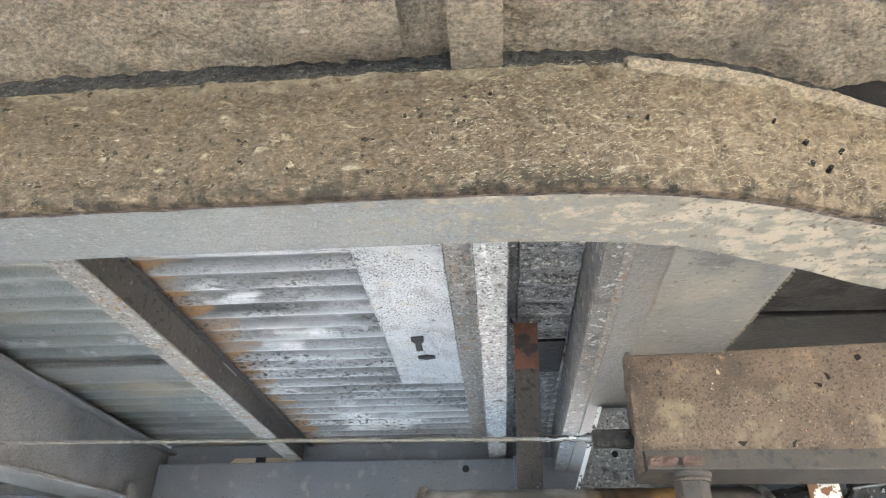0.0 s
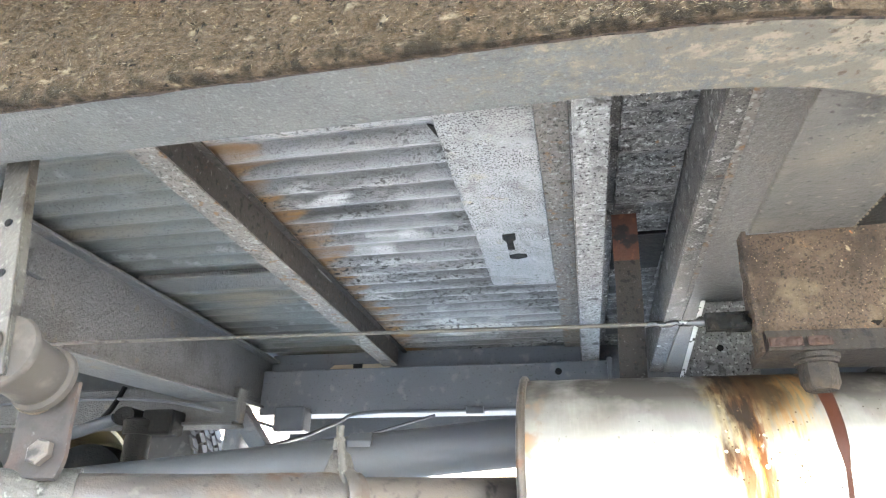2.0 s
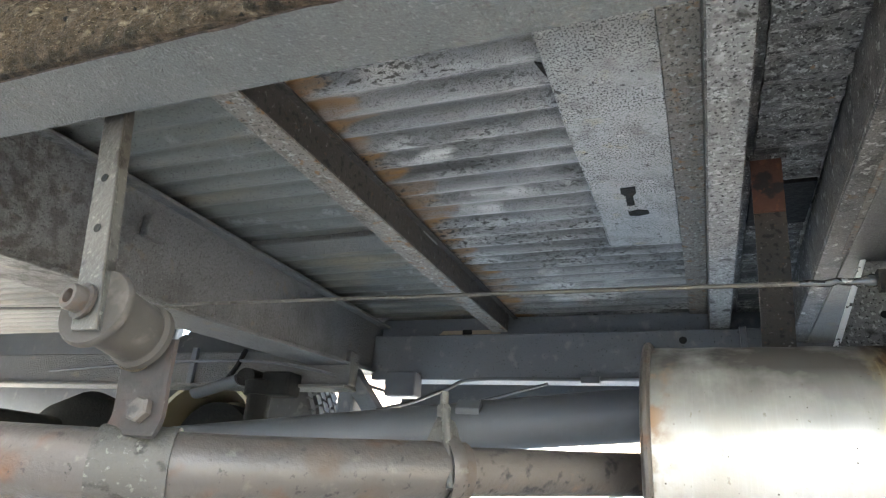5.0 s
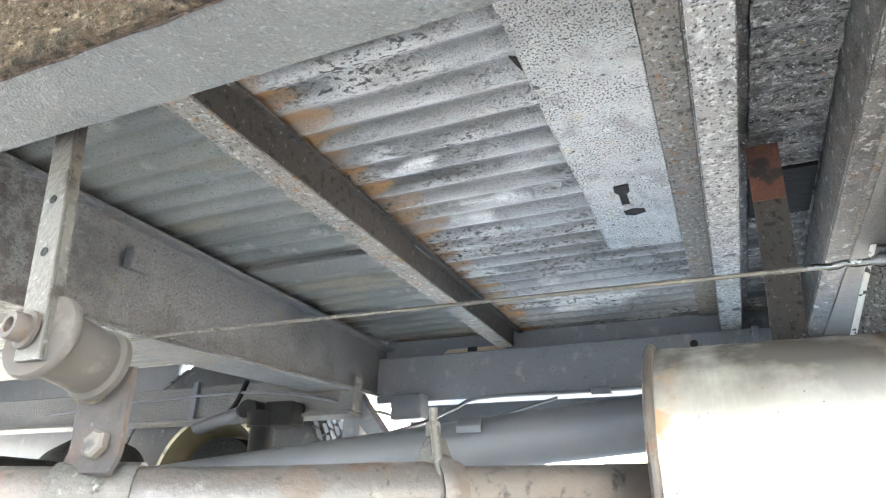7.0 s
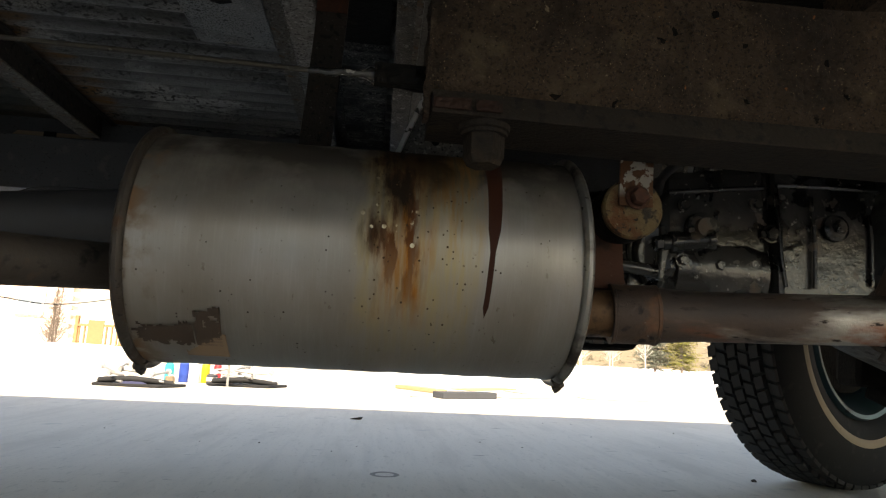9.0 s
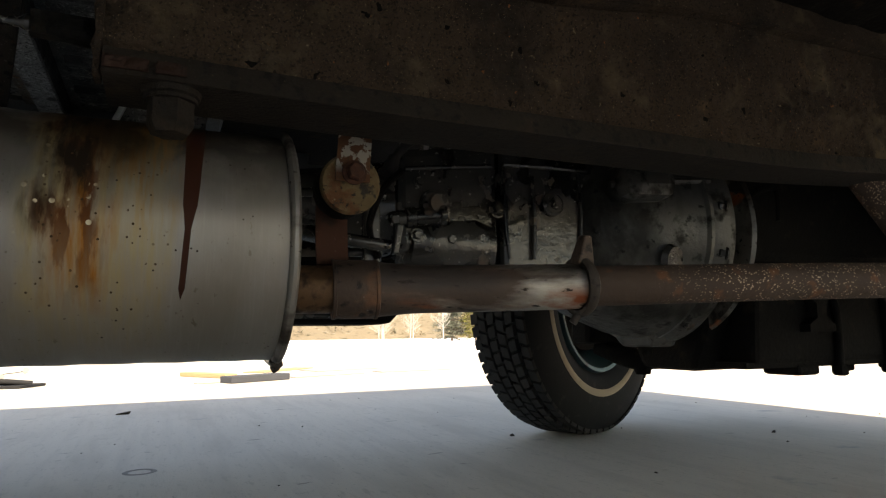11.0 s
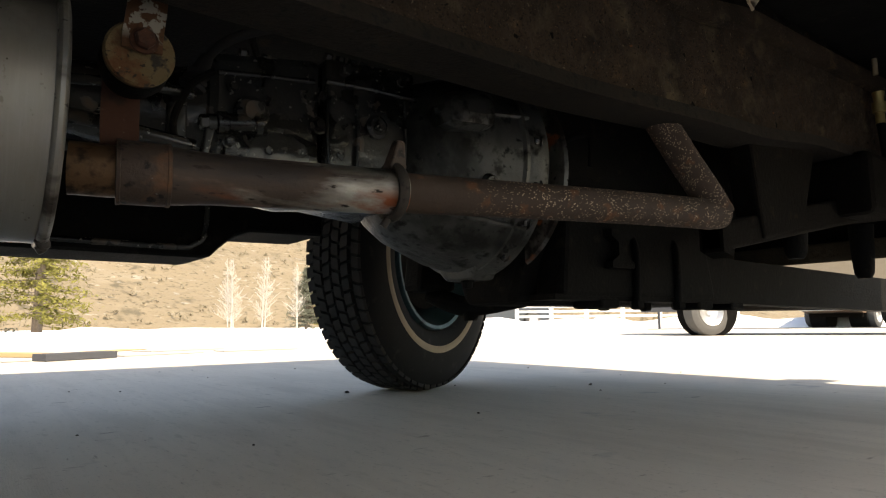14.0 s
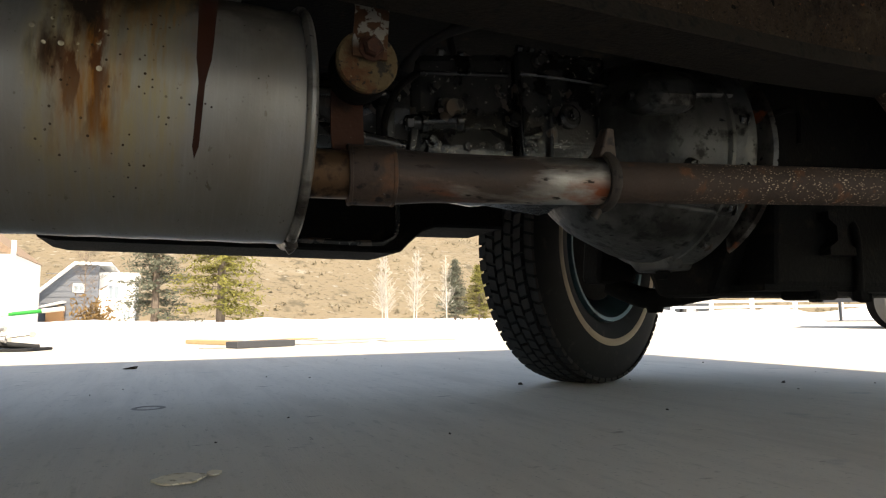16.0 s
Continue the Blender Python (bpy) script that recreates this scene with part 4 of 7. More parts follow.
part("bright_edge", hull([(0.256, 1.27, 0.476), (0.263, 1.27, 0.476), (0.265, 1.302, 0.476), (0.258, 1.302, 0.476), (0.320, 1.27, 0.639), (0.327, 1.27, 0.639), (0.329, 1.302, 0.639), (0.322, 1.302, 0.639)], 0.001), WORN, br, "bright worn steel edge")
part("upper_web", prism([(0.331, 0.646), (0.405, 0.646), (0.425, 0.715)], 1.272, 1.277, "y"), MOTTLE, br, "bright triangular web above")
part("bracket_hole", lathe([(0, 0.005), (0.0015, 0.005)], (0.338, 1.2768, 0.565), (0, 1, 0), 14), BLACK, br)

# rear cross member and far sill
s4 = part("cross_member", hull([(-0.75, 0.64, 0.535), (-0.655, 0.64, 0.535), (-0.655, 1.80, 0.59), (-0.75, 1.80, 0.59), (-0.75, 0.64, 0.72), (-0.655, 0.64, 0.72), (-0.655, 1.80, 0.72), (-0.75, 1.80, 0.72)], 0.004), REAR_BEAM, van, "deep grey cross member")
part("lower_flange", hull([(-0.757, 0.64, 0.526), (-0.643, 0.64, 0.526), (-0.643, 1.80, 0.581), (-0.757, 1.80, 0.581), (-0.757, 0.64, 0.533), (-0.643, 0.64, 0.533), (-0.643, 1.80, 0.588), (-0.757, 1.80, 0.588)], 0.0015), REAR_BEAM, s4, "turned flange with a bright edge")
part("upper_flange", block(-0.655, -0.632, 0.64, 1.80, 0.700, 0.706, 0.0015), REAR_BEAM, s4)
part("clip", block(-0.654, -0.637, 0.98, 1.02, 0.635, 0.67, 0.003), REAR_BEAM, s4)
far = part("far_sill", block(-0.654, 0.62, 1.747, 1.81, 0.562, 0.672, 0.002), DARK_PAINT, van, "dark blue-grey inner face of the far sill")
part("upper_face", block(-0.654, 0.62, 1.785, 1.81, 0.673, 0.722, 0.002), DARK_PAINT, far)
part("bolt_hole", lathe([(0, 0.008), (0.003, 0.008)], (0.082, 1.7455, 0.649), (0, 1, 0), 16), BLACK, far)
part("slot", prism([(-0.492, 0.680), (-0.48, 0.690), (-0.345, 0.690), (-0.332, 0.682), (-0.345, 0.675), (-0.475, 0.674)], 1.780, 1.7845, "y"), TAN, far, "oblong slot with tan lining showing")
part("slot_bridge", block(-0.428, -0.404, 1.776, 1.7795, 0.674, 0.691, 0.001), BLACK, far)
part("pipe_clip", block(0.192, 0.204, 1.735, 1.747, 0.60, 0.675, 0.002), DARK_PAINT, far)
for a, b, low in ((-2.6, -1.6, 0.34), (-0.7, 1.02, 0.5), (1.86, 2.4, 0.55)):
    part("body_side", block(a, b, 2.02, 2.06, low, 0.795, 0.008), DARK_PAINT, van, "dirty inner face of the body side")
part("front_fender", block(0.96, 2.4, 0.40, 0.43, 0.55, 0.795, 0.008), BODY, van, "fender round the wheel arch")
part("rear_valance", block(-2.6, -2.56, 0.55, 2.015, 0.55, 0.795, 0.005), DARK_PAINT, van, "dark rear valance")
PLAN = TAIL_END
part("brace", hull([(-0.955, 2.0, 0.69), (-0.885, 2.0, 0.69), (-0.885, 2.08, 0.69), (-0.955, 2.08, 0.69), (-0.955, 2.0, 0.70), (-0.885, 2.0, 0.70), (-0.885, 2.08, 0.70), (-0.955, 2.08, 0.70)], 0.002), DARK_PAINT, van)
part("brace", hull([(-0.82, 2.0, 0.55), (-0.76, 2.0, 0.55), (-0.76, 2.05, 0.55), (-0.82, 2.05, 0.55), (-0.955, 2.0, 0.745), (-0.885, 2.0, 0.745), (-0.885, 2.05, 0.745), (-0.955, 2.05, 0.745)], 0.003), DARK_PAINT, van, "slanting channel brace")
part("brace_post", block(-0.80, -0.70, 2.06, 2.12, 0.64, 0.735, 0.006), SHAFT, van)

# rear frame rail beyond the cross member
rr = thing("rear_frame_rail", "pale grey-painted frame rail beyond the rear axle", "frame rail", (-1.5, 1.97, 0.71))
part("web", block(-3.25, -0.86, 1.95, 2.0, 0.655, 0.785, 0.006), GREY_PAINT, rr)
part("lower_flange", block(-3.25, -0.86, 1.93, 2.02, 0.640, 0.652, 0.003), GREY_PAINT, rr, "flange catching the light")
part("tab", block(-1.46, -1.44, 1.935, 1.95, 0.64, 0.80, 0.002), DARK_PAINT, rr)
part("strap", tube(curve([(-1.33, 1.935, 0.63), (-1.27, 1.93, 0.70), (-1.24, 1.935, 0.79)]), 0.008, 8), BLACK, rr, "black cable tie", True)
part("wiring", tube(curve([(-2.1, 1.93, 0.70), (-1.6, 1.93, 0.735), (-1.2, 1.93, 0.74), (-0.95, 1.93, 0.70), (-0.8, 2.1, 0.66)]), 0.006, 8), DARK_PAINT, rr, "thin loom along the rail", True)

# front end of the body
PLAN = FRONT
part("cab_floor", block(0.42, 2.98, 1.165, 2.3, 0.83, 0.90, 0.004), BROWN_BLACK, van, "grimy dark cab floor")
# This sheet's near-black colour paints in the shade between gusset and rail.
part("cab_floor", rough_sheet(lambda u, v: ((0.45 + 1.02 * u, 0.66 + 0.49 * v, 0.835 - 0.02 * u), (0, 0, -1)), 60, 26, 0.006, 14, 3.0, 0.06), BROWN_BLACK, van, "cab floor, coloured near-black for the shaded gap by the rail")
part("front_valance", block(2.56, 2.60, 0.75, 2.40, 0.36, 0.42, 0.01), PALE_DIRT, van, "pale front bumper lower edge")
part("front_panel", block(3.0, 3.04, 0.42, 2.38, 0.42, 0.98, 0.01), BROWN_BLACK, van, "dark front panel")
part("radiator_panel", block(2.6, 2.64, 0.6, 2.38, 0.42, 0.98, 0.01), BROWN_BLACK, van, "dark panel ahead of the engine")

# ---- front frame rail ----
PLAN = RAIL
rail = thing("frame_rail", "rusty dirt-caked steel frame rail", "frame rail", (1.4, 1.12, 0.65))
TOP = [(0.2, 0.725), (0.7, 0.735), (1.1, 0.775), (1.5, 0.782), (1.8, 0.82), (2.9, 0.84)]
BOT = [(0.2, 0.556), (0.6, 0.552), (1.1, 0.553), (1.7, 0.575), (2.1, 0.607), (2.9, 0.665)]
xs = [0.256 + 2.4 * i / 60 for i in range(61)]
BACK = [(0.2, 1.103), (0.34, 1.108), (0.5, 1.15), (3.0, 1.15)]
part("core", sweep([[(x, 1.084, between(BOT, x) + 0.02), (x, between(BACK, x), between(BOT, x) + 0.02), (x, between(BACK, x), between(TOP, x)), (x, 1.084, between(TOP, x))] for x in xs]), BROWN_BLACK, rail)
part("web_crust", rough_sheet(lambda u, v: ((0.252 + 2.39 * u, 1.08, between(BOT, 0.25 + 2.4 * u) + 0.026 + v * (between(TOP, 0.25 + 2.4 * u) - between(BOT, 0.25 + 2.4 * u) - 0.028)), (0, -1, 0)), 620, 44, 0.005, 42, 6.0, 0.006), RAIL_DIRT, rail, "brown dirt crust with rust showing through", True)
part("lower_flange", sweep([[(x, 1.068, between(BOT, x)), (x, 1.165, between(BOT, x)), (x, 1.165, between(BOT, x) + 0.02), (x, 1.072, between(BOT, x) + 0.027)] for x in xs]), RAIL_FLANGE, rail, "grey-brown lower flange")
part("upper_ledge", sweep([[(x, 1.06 + 0.006 * noise.noise(Vector((x * 8, 0, 0))), between(TOP, x)), (x, 1.15, between(TOP, x)), (x, 1.15, between(TOP, x) + 0.05), (x, 1.065, between(TOP, x) + 0.05)] for x in xs if x > 0.75]), RAIL_DIRT, rail, "dirt-filled upper ledge")
part("end_cap", rough_sheet(lambda u, v: ((0.248 + 0.004 * v, 1.076 + 0.03 * u, 0.556 + 0.172 * v), (-1, 0, 0)), 14, 24, 0.006, 30, 8.0, 0.006), RAIL_DIRT, rail, "ragged crumbling end", True)
for a, b in ((0.257, 0.297), (0.303, 0.331)):
    part("tape", rough_sheet(lambda u, v, a=a, b=b: ((a + (b - a) * u, 1.064, 0.560 + 0.012 * v), (0, -1, 0)), 16, 5, 0.004, 60, a * 90, 0.003), TAPE, rail, "flaking orange paint")
mount = part("mount_bolt", bolt((0.318, 1.10, 0.546), (0, 0, -1), 0.023, 0.036, 0.026), RAIL_FLANGE, rail, "large grimy mounting bolt")
part("mount_washer", lathe([(0, 0.029), (0.006, 0.028), (0.008, 0.024)], (0.318, 1.10, 0.555), (0, 0, -1), 32), RAIL_FLANGE, mount, "", True)

# ---- muffler ----
PLAN = CAN
muffler = thing("muffler", "large dull aluminised steel muffler with rust run-downs", "muffler", (0.198, 1.38, 0.433))
MC, MR, MH = Vector((0.194, 1.38, 0.423)), 0.165, 0.311
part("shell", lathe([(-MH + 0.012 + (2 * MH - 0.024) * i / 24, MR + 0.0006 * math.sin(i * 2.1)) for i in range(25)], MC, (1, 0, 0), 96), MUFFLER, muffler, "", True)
for s in (-1, 1):
    cap = part("end_cap", lathe([(s * (MH - 0.02), MR - 0.012), (s * (MH - 0.012), MR - 0.02), (s * (MH - 0.006), 0.03)], MC, (1, 0, 0), 64), TAIL, muffler, "", True)
    ring = [(0.014 * math.cos(t) * 0.55, MR + 0.001 + 0.0085 * math.sin(t)) for t in (2 * math.pi * j / 10 for j in range(10))]
    part("rolled_seam", lathe([(s * (MH - 0.006) + a, r) for a, r in ring], MC, (1, 0, 0), 96, True), PIPE_BARE if s > 0 else TAIL, muffler, "rolled end seam", True)
    part("drip_nub", tube(curve([MC + Vector((s * (MH - 0.008), -0.035, -MR + 0.002)), MC + Vector((s * (MH - 0.004), -0.03, -MR - 0.008)), MC + Vector((s * (MH - 0.012), -0.028, -MR - 0.014))]), [0.009] * 8 + [0.006] * 8 + [0.003], 10), TAIL, muffler, "", True)
rng = random.Random(11)


def on_shell(x, deg, lift=0.0008):
    a = radians(deg)
    return (x, MC.y - (MR + lift) * math.cos(a), MC.z + (MR + lift) * math.sin(a))


def shell_patch(name, mat, x0, x1, d0, d1, keep, label):
    bm = bmesh.new()
    nx, nd = 60, 30
    grid = [[bm.verts.new(on_shell(x0 + (x1 - x0) * i / nx, d0 + (d1 - d0) * j / nd, 0.0012)) for j in range(nd + 1)] for i in range(nx + 1)]
    for i in range(nx):
        for j in range(nd):
            if keep(i / nx, j / nd):
                bm.faces.new((grid[i][j], grid[i + 1][j], grid[i + 1][j + 1], grid[i][j + 1]))
    bmesh.ops.delete(bm, geom=[v for v in bm.verts if not v.link_faces], context="VERTS")
    return part(name, bm, mat, muffler, label, True)


edge = lambda u, v, s: noise.fractal(Vector((u * 7, v * 4, s)), 0.8, 2.0, 4)
shell_patch("burnt_label", LABEL, -0.1, 0.015, -57, -33, lambda u, v: (v < 0.55 + 0.5 * max(0, u - 0.35) + 0.35 * edge(u, v, 1)) and (v > 0.12 + 0.25 * edge(u, v, 5) - 0.2 * u) and not 0.68 < u < 0.695 and (u > 0.06 + 0.1 * edge(v, 0, 2)), "charred brown remains of a label")
shell_patch("label_residue", RESIDUE, -0.036, 0.02, -66, -48, lambda u, v: v < 0.25 + 0.75 * u + 0.1 * edge(u, v, 9), "tan residue beside the label")
strap = part("top_strap", strip(curve([(0.1115, 1.428, 0.967), (0.1065, 1.429, 0.80), (0.1, 1.43, 0.66), (0.095, 1.43, 0.575)]), 0.0265, 0.006), RUST_BROWN, muffler, "flat hanger strap, rusty at the top")
part("rusty_top", strip([(0.1115, 1.4235, 0.962), (0.1075, 1.4243, 0.845)], 0.0268, 0.003), RED_RUST, strap, "rust-red upper end")
part("strap_lug", block(0.075, 0.148, 1.42, 1.46, 0.95, 0.972, 0.003), SPECK_DARK, strap)
part("seam_wire", tube(curve([(-0.112, 1.235, 0.335), (-0.19, 1.24, 0.325), (-0.27, 1.22, 0.332), (-0.33, 1.2, 0.325)]), 0.0008, 5), WORN, muffler, "thin loose wire", True)

# ---- front exhaust pipe ----
PLAN = FRONT
front = thing("front_exhaust_pipe", "exhaust pipe from the muffler to the engine, scaled and rust-pitted", "exhaust pipe", (0.9, 1.17, 0.36))
AX = lambda x: Vector((x, 1.33 - 0.17 * x, between([(0.5, 0.366), (1.62, 0.388)], x)))
run = lambda a, b, n=6: [AX(a + (b - a) * i / n) for i in range(n + 1)]
part("stub", tube(run(0.495, 0.56), 0.0325, 32), BRONZED, front, "bare metal stub burnt golden", True)
part("sleeve", tube(run(0.546, 0.606), 0.0402, 32), SLEEVE, front, "brown scaled outer sleeve", True)
for x in (0.548, 0.604):
    part("sleeve_lip", lathe([(-0.003, 0.0395), (-0.002, 0.0412), (0.002, 0.0412), (0.003, 0.0395)], AX(x), (1, -0.17, 0.02), 32, True), SLEEVE, front, "", True)
part("reducer", tube(run(0.60, 0.69, 8), [0.0382, 0.0375, 0.0366, 0.0356, 0.0348, 0.0342, 0.034, 0.034, 0.034], 32), PIPE_WORN, front, "", True)
part("pipe", tube(run(0.67, 0.925), 0.0338, 32), PIPE_WORN, front, "worn bare pipe with orange rust", True)
part("hot_pipe", tube(run(0.915, 1.585, 10) + [Vector((1.612, 1.056, 0.392))], 0.0305, 32), PIPE_PITTED, front, "brown pipe covered in pale rust pits", True)
part("elbow", tube([(1.612, 1.056, 0.386), (1.592, 1.066, 0.425), (1.55, 1.09, 0.50), (1.47, 1.13, 0.645)], 0.031, 28), PIPE_PITTED, front, "mitred riser", True)
ringc = AX(0.908)
clamp = part("clamp", lathe([(-0.007, 0.036), (-0.008, 0.043), (-0.003, 0.046), (0.003, 0.046), (0.008, 0.043), (0.007, 0.036)], ringc, (1, -0.06, 0.04), 40, True), PIPE, front, "U-bolt clamp", True)
part("saddle", hull([ringc + Vector(v) for v in ((-0.016, -0.022, 0.032), (0.014, -0.022, 0.032), (0.012, 0.012, 0.032), (-0.012, 0.012, 0.032), (-0.005, -0.026, 0.074), (0.008, -0.026, 0.074), (0.008, -0.006, 0.077), (-0.003, -0.006, 0.077))], 0.003), SLEEVE, clamp, "folded clamp ears")
part("clamp_end", tube([ringc + Vector((-0.012, -0.01, -0.043)), ringc + Vector((-0.019, -0.006, -0.055))], 0.006, 10), PIPE, clamp, "", True)

# ---- front exhaust hanger ----
hang = thing("exhaust_hanger", "rubber exhaust hanger with a mustard-painted rusty disc", "exhaust hanger", (0.556, 1.19, 0.56), "exhaust hangers")
part("upper_strap", strip(curve([(0.562, 1.19, 0.60), (0.562, 1.182, 0.57), (0.557, 1.174, 0.525), (0.556, 1.172, 0.502)]), 0.0225, 0.004), FLAKE, hang, "rusty strap with flaking white paint")
part("disc", lathe([(0, 0.037), (0.003, 0.040), (0.010, 0.040), (0.012, 0.036)], (0.555, 1.176, 0.500), (0.05, 1, 0.05), 40), DISC, hang, "mustard-coloured rusty disc", True)
part("rubber", lathe([(0.012, 0.037), (0.02, 0.040), (0.05, 0.041), (0.07, 0.038), (0.074, 0.03)], (0.555, 1.176, 0.500), (0.05, 1, 0.05), 40), BLACK, hang, "grimy rubber body", True)
part("bolt", bolt((0.557, 1.169, 0.513), (0, -1, 0), 0.0125, 0.014, 0.016), OXIDE, hang, "rusty bolt head")
part("lower_strap", strip(curve([(0.549, 1.25, 0.52), (0.549, 1.255, 0.46), (0.549, 1.25, 0.42), (0.549, 1.243, 0.40)]), 0.0225, 0.004), OXIDE, hang, "red-oxide lower strap")

# ---- tail pipe ----
PLAN = HERE
tail = thing("tail_pipe", "scaled brown-grey exhaust tail pipe", "exhaust pipe", (-0.1, 0.88, 0.327))
path = curve([(0.09, 1.075, 0.345), (0.03, 1.035, 0.34), (-0.10, 0.885, 0.327), (-0.185, 0.785, 0.317), (-0.265, 0.705, 0.311), (-0.39, 0.66, 0.309), (-0.95, 0.60, 0.31)], 10)
cut = 19
part("pipe", tube(path[cut:], 0.0255, 32), TAIL, tail, "", True)
part("inner_pipe", tube(path[:cut + 3], 0.021, 32), PIPE, tail, "darker section by the muffler", True)
c = path[cut + 1]
d = (path[cut + 2] - path[cut]).normalized()
clamp = part("clamp", lathe([(-0.005, 0.026), (-0.0065, 0.031), (0, 0.033), (0.0065, 0.031), (0.005, 0.026)], c, d, 40, True), TAIL, tail, "U-bolt clamp", True)
part("saddle", hull([c + Vector(v) * 0.7 for v in ((-0.024, -0.02, 0.026), (0.02, -0.02, 0.026), (0.02, 0.014, 0.026), (-0.024, 0.014, 0.026), (-0.012, -0.012, 0.066), (0.004, -0.012, 0.066), (0.010, 0.006, 0.062), (-0.010, 0.006, 0.062))], 0.003), STRAP_GREY, clamp)
part("leg", tube([c + Vector((0.015, -0.021, -0.014)), c + Vector((0.008, -0.015, 0.021)), c + Vector((0.0, -0.008, 0.052))], 0.0042, 10), STRAP_GREY, clamp, "", True)
part("nut", bolt(c + Vector((-0.003, -0.0035, 0.046)), (0, 0, 1), 0.0066, 0.011), STRAP_GREY, clamp)
part("thread_end", tube([c + Vector((-0.003, -0.0035, 0.049)), c + Vector((-0.0035, -0.0035, 0.068))], 0.0038, 10), STRAP_GREY, clamp, "", True)

# ---- rear exhaust hanger ----
hang = thing("exhaust_hanger", "grey-brown rubber exhaust hanger on a drilled strap", "exhaust hanger", (-0.28, 0.64, 0.58), "exhaust hangers")
up = part("upper_strap", hull([(-0.2695, 0.628, 0.391), (-0.2465, 0.628, 0.391), (-0.2465, 0.631, 0.391), (-0.2695, 0.631, 0.391), (-0.360, 0.655, 0.70), (-0.339, 0.655, 0.70), (-0.339, 0.658, 0.70), (-0.360, 0.658, 0.70)], 0.0008), STRAP_GREY, hang, "long drilled flat strap")
part("strap_edge", hull([(-0.2487, 0.631, 0.391), (-0.2465, 0.631, 0.391), (-0.2465, 0.638, 0.391), (-0.2487, 0.638, 0.391), (-0.3412, 0.658, 0.70), (-0.339, 0.658, 0.70), (-0.339, 0.665, 0.70), (-0.3412, 0.665, 0.70)]), STRAP_GREY, up)
for z in (0.468, 0.512, 0.60):
    f = (z - 0.391) / 0.309
    part("strap_hole", lathe([(0, 0.0034), (0.001, 0.0034)], (-0.258 - 0.0915 * f, 0.6275 + 0.027 * f, z), (0, 1, 0.05), 14), BLACK, up)
part("strap_crust", rough_sheet(lambda u, v: ((-0.345 + 0.035 * u, 0.649 + 0.004 * v, 0.60 + 0.075 * v), (0, -1, 0)), 10, 18, 0.005, 70, 4.0, 0.008), RUST_BROWN, up, "rusty crumbling upper end", True)
ax = (-0.09, 1, -0.17)
part("disc", lathe([(0, 0.0265), (0.002, 0.028), (0.005, 0.028), (0.006, 0.026)], (-0.262, 0.634, 0.409), ax, 40), ISO, hang, "", True)
part("rubber", lathe([(0.006, 0.021), (0.011, 0.0225), (0.03, 0.022), (0.043, 0.0225), (0.046, 0.0215), (0.048, 0.025), (0.053, 0.025), (0.055, 0.019)], (-0.262, 0.634, 0.409), ax, 48), ISO, hang, "weathered rubber body", True)
part("pale_bead", tube(curve([(-0.287, 0.68, 0.388), (-0.279, 0.684, 0.379), (-0.268, 0.686, 0.377), (-0.26, 0.687, 0.38)]), 0.0022, 8), PALE_DIRT, hang, "", True)
part("bolt", lathe([(-0.001, 0.0125), (0.0015, 0.0125), (0.002, 0.0092), (0.0095, 0.0092), (0.011, 0.0082), (0.011, 0.005), (0.005, 0.0047), (0.005, 0.0)], (-0.2655, 0.628, 0.411), (-0.1, -1, 0.05), 24), RUSTY_NUT, hang, "worn round bolt head with a recess", True)
part("lower_strap", strip(curve([(-0.266, 0.694, 0.40), (-0.265, 0.694, 0.37), (-0.261, 0.692, 0.345), (-0.259, 0.685, 0.33)]), 0.0235, 0.0036), OXIDE_BROWN, hang, "brown lower strap")
part("strap_bolt", bolt((-0.2555, 0.689, 0.348), (0, -1, 0.2), 0.0098, 0.0065), PIPE, hang)
i = min(range(len(path)), key=lambda j: abs(path[j].x + 0.268))
d = (path[i + 1] - path[i - 1]).normalized()
part("pipe_band", lathe([(-0.026, 0.026), (-0.026, 0.0282), (0.026, 0.0282), (0.026, 0.026)], path[i], d, 40, True), STRAP_GREY, hang, "dark band round the pipe", True)

# ---- drive shaft ----
shaft = thing("drive_shaft", "dark blue-grey drive shaft tube", "drive shaft", (-0.3, 1.2, 0.4))
part("tube", tube([(-0.95, 1.2, 0.325), (0.42, 1.2, 0.458)], 0.034, 32), SHAFT, shaft, "", True)
for x in (-0.95, 0.42):
    z = 0.4173 + 0.0971 * x
    part("joint", lathe([(-0.03, 0.022), (-0.022, 0.033), (0.022, 0.037), (0.03, 0.035)], (x, 1.2, z), (1, 0, 0.097), 24), BLACK, shaft, "", True)
part("weight", hull([(-0.20, 1.163, 0.41), (-0.165, 1.163, 0.41), (-0.165, 1.175, 0.425), (-0.20, 1.175, 0.425), (-0.20, 1.161, 0.419), (-0.165, 1.161, 0.419), (-0.165, 1.172, 0.432), (-0.20, 1.172, 0.432)], 0.0015), SHAFT, shaft)

# ---- brake cable and bracket ----
cable = thing("brake_cable", "taut sagging wire brake cable with a greasy end", "cable", (-0.2, 0.95, 0.51))
pts = [(-1.5, 0.95, 0.54), (-0.64, 0.95, 0.514), (-0.48, 0.95, 0.5135), (-0.1, 0.95, 0.509), (0.1, 0.95, 0.5065), (0.205, 0.95, 0.505)]
part("wire", tube(curve(pts, 8), 0.0023, 8), STRAP_GREY, cable, "", True)
wob = [Vector((0.2 + 0.08 * i / 14, 0.95 - 0.014 * i / 14 + 0.002 * noise.noise(Vector((i * 0.8, 1, 0))), 0.505 - 0.004 * i / 14 + 0.002 * noise.noise(Vector((i * 0.9, 5, 0))))) for i in range(15)]
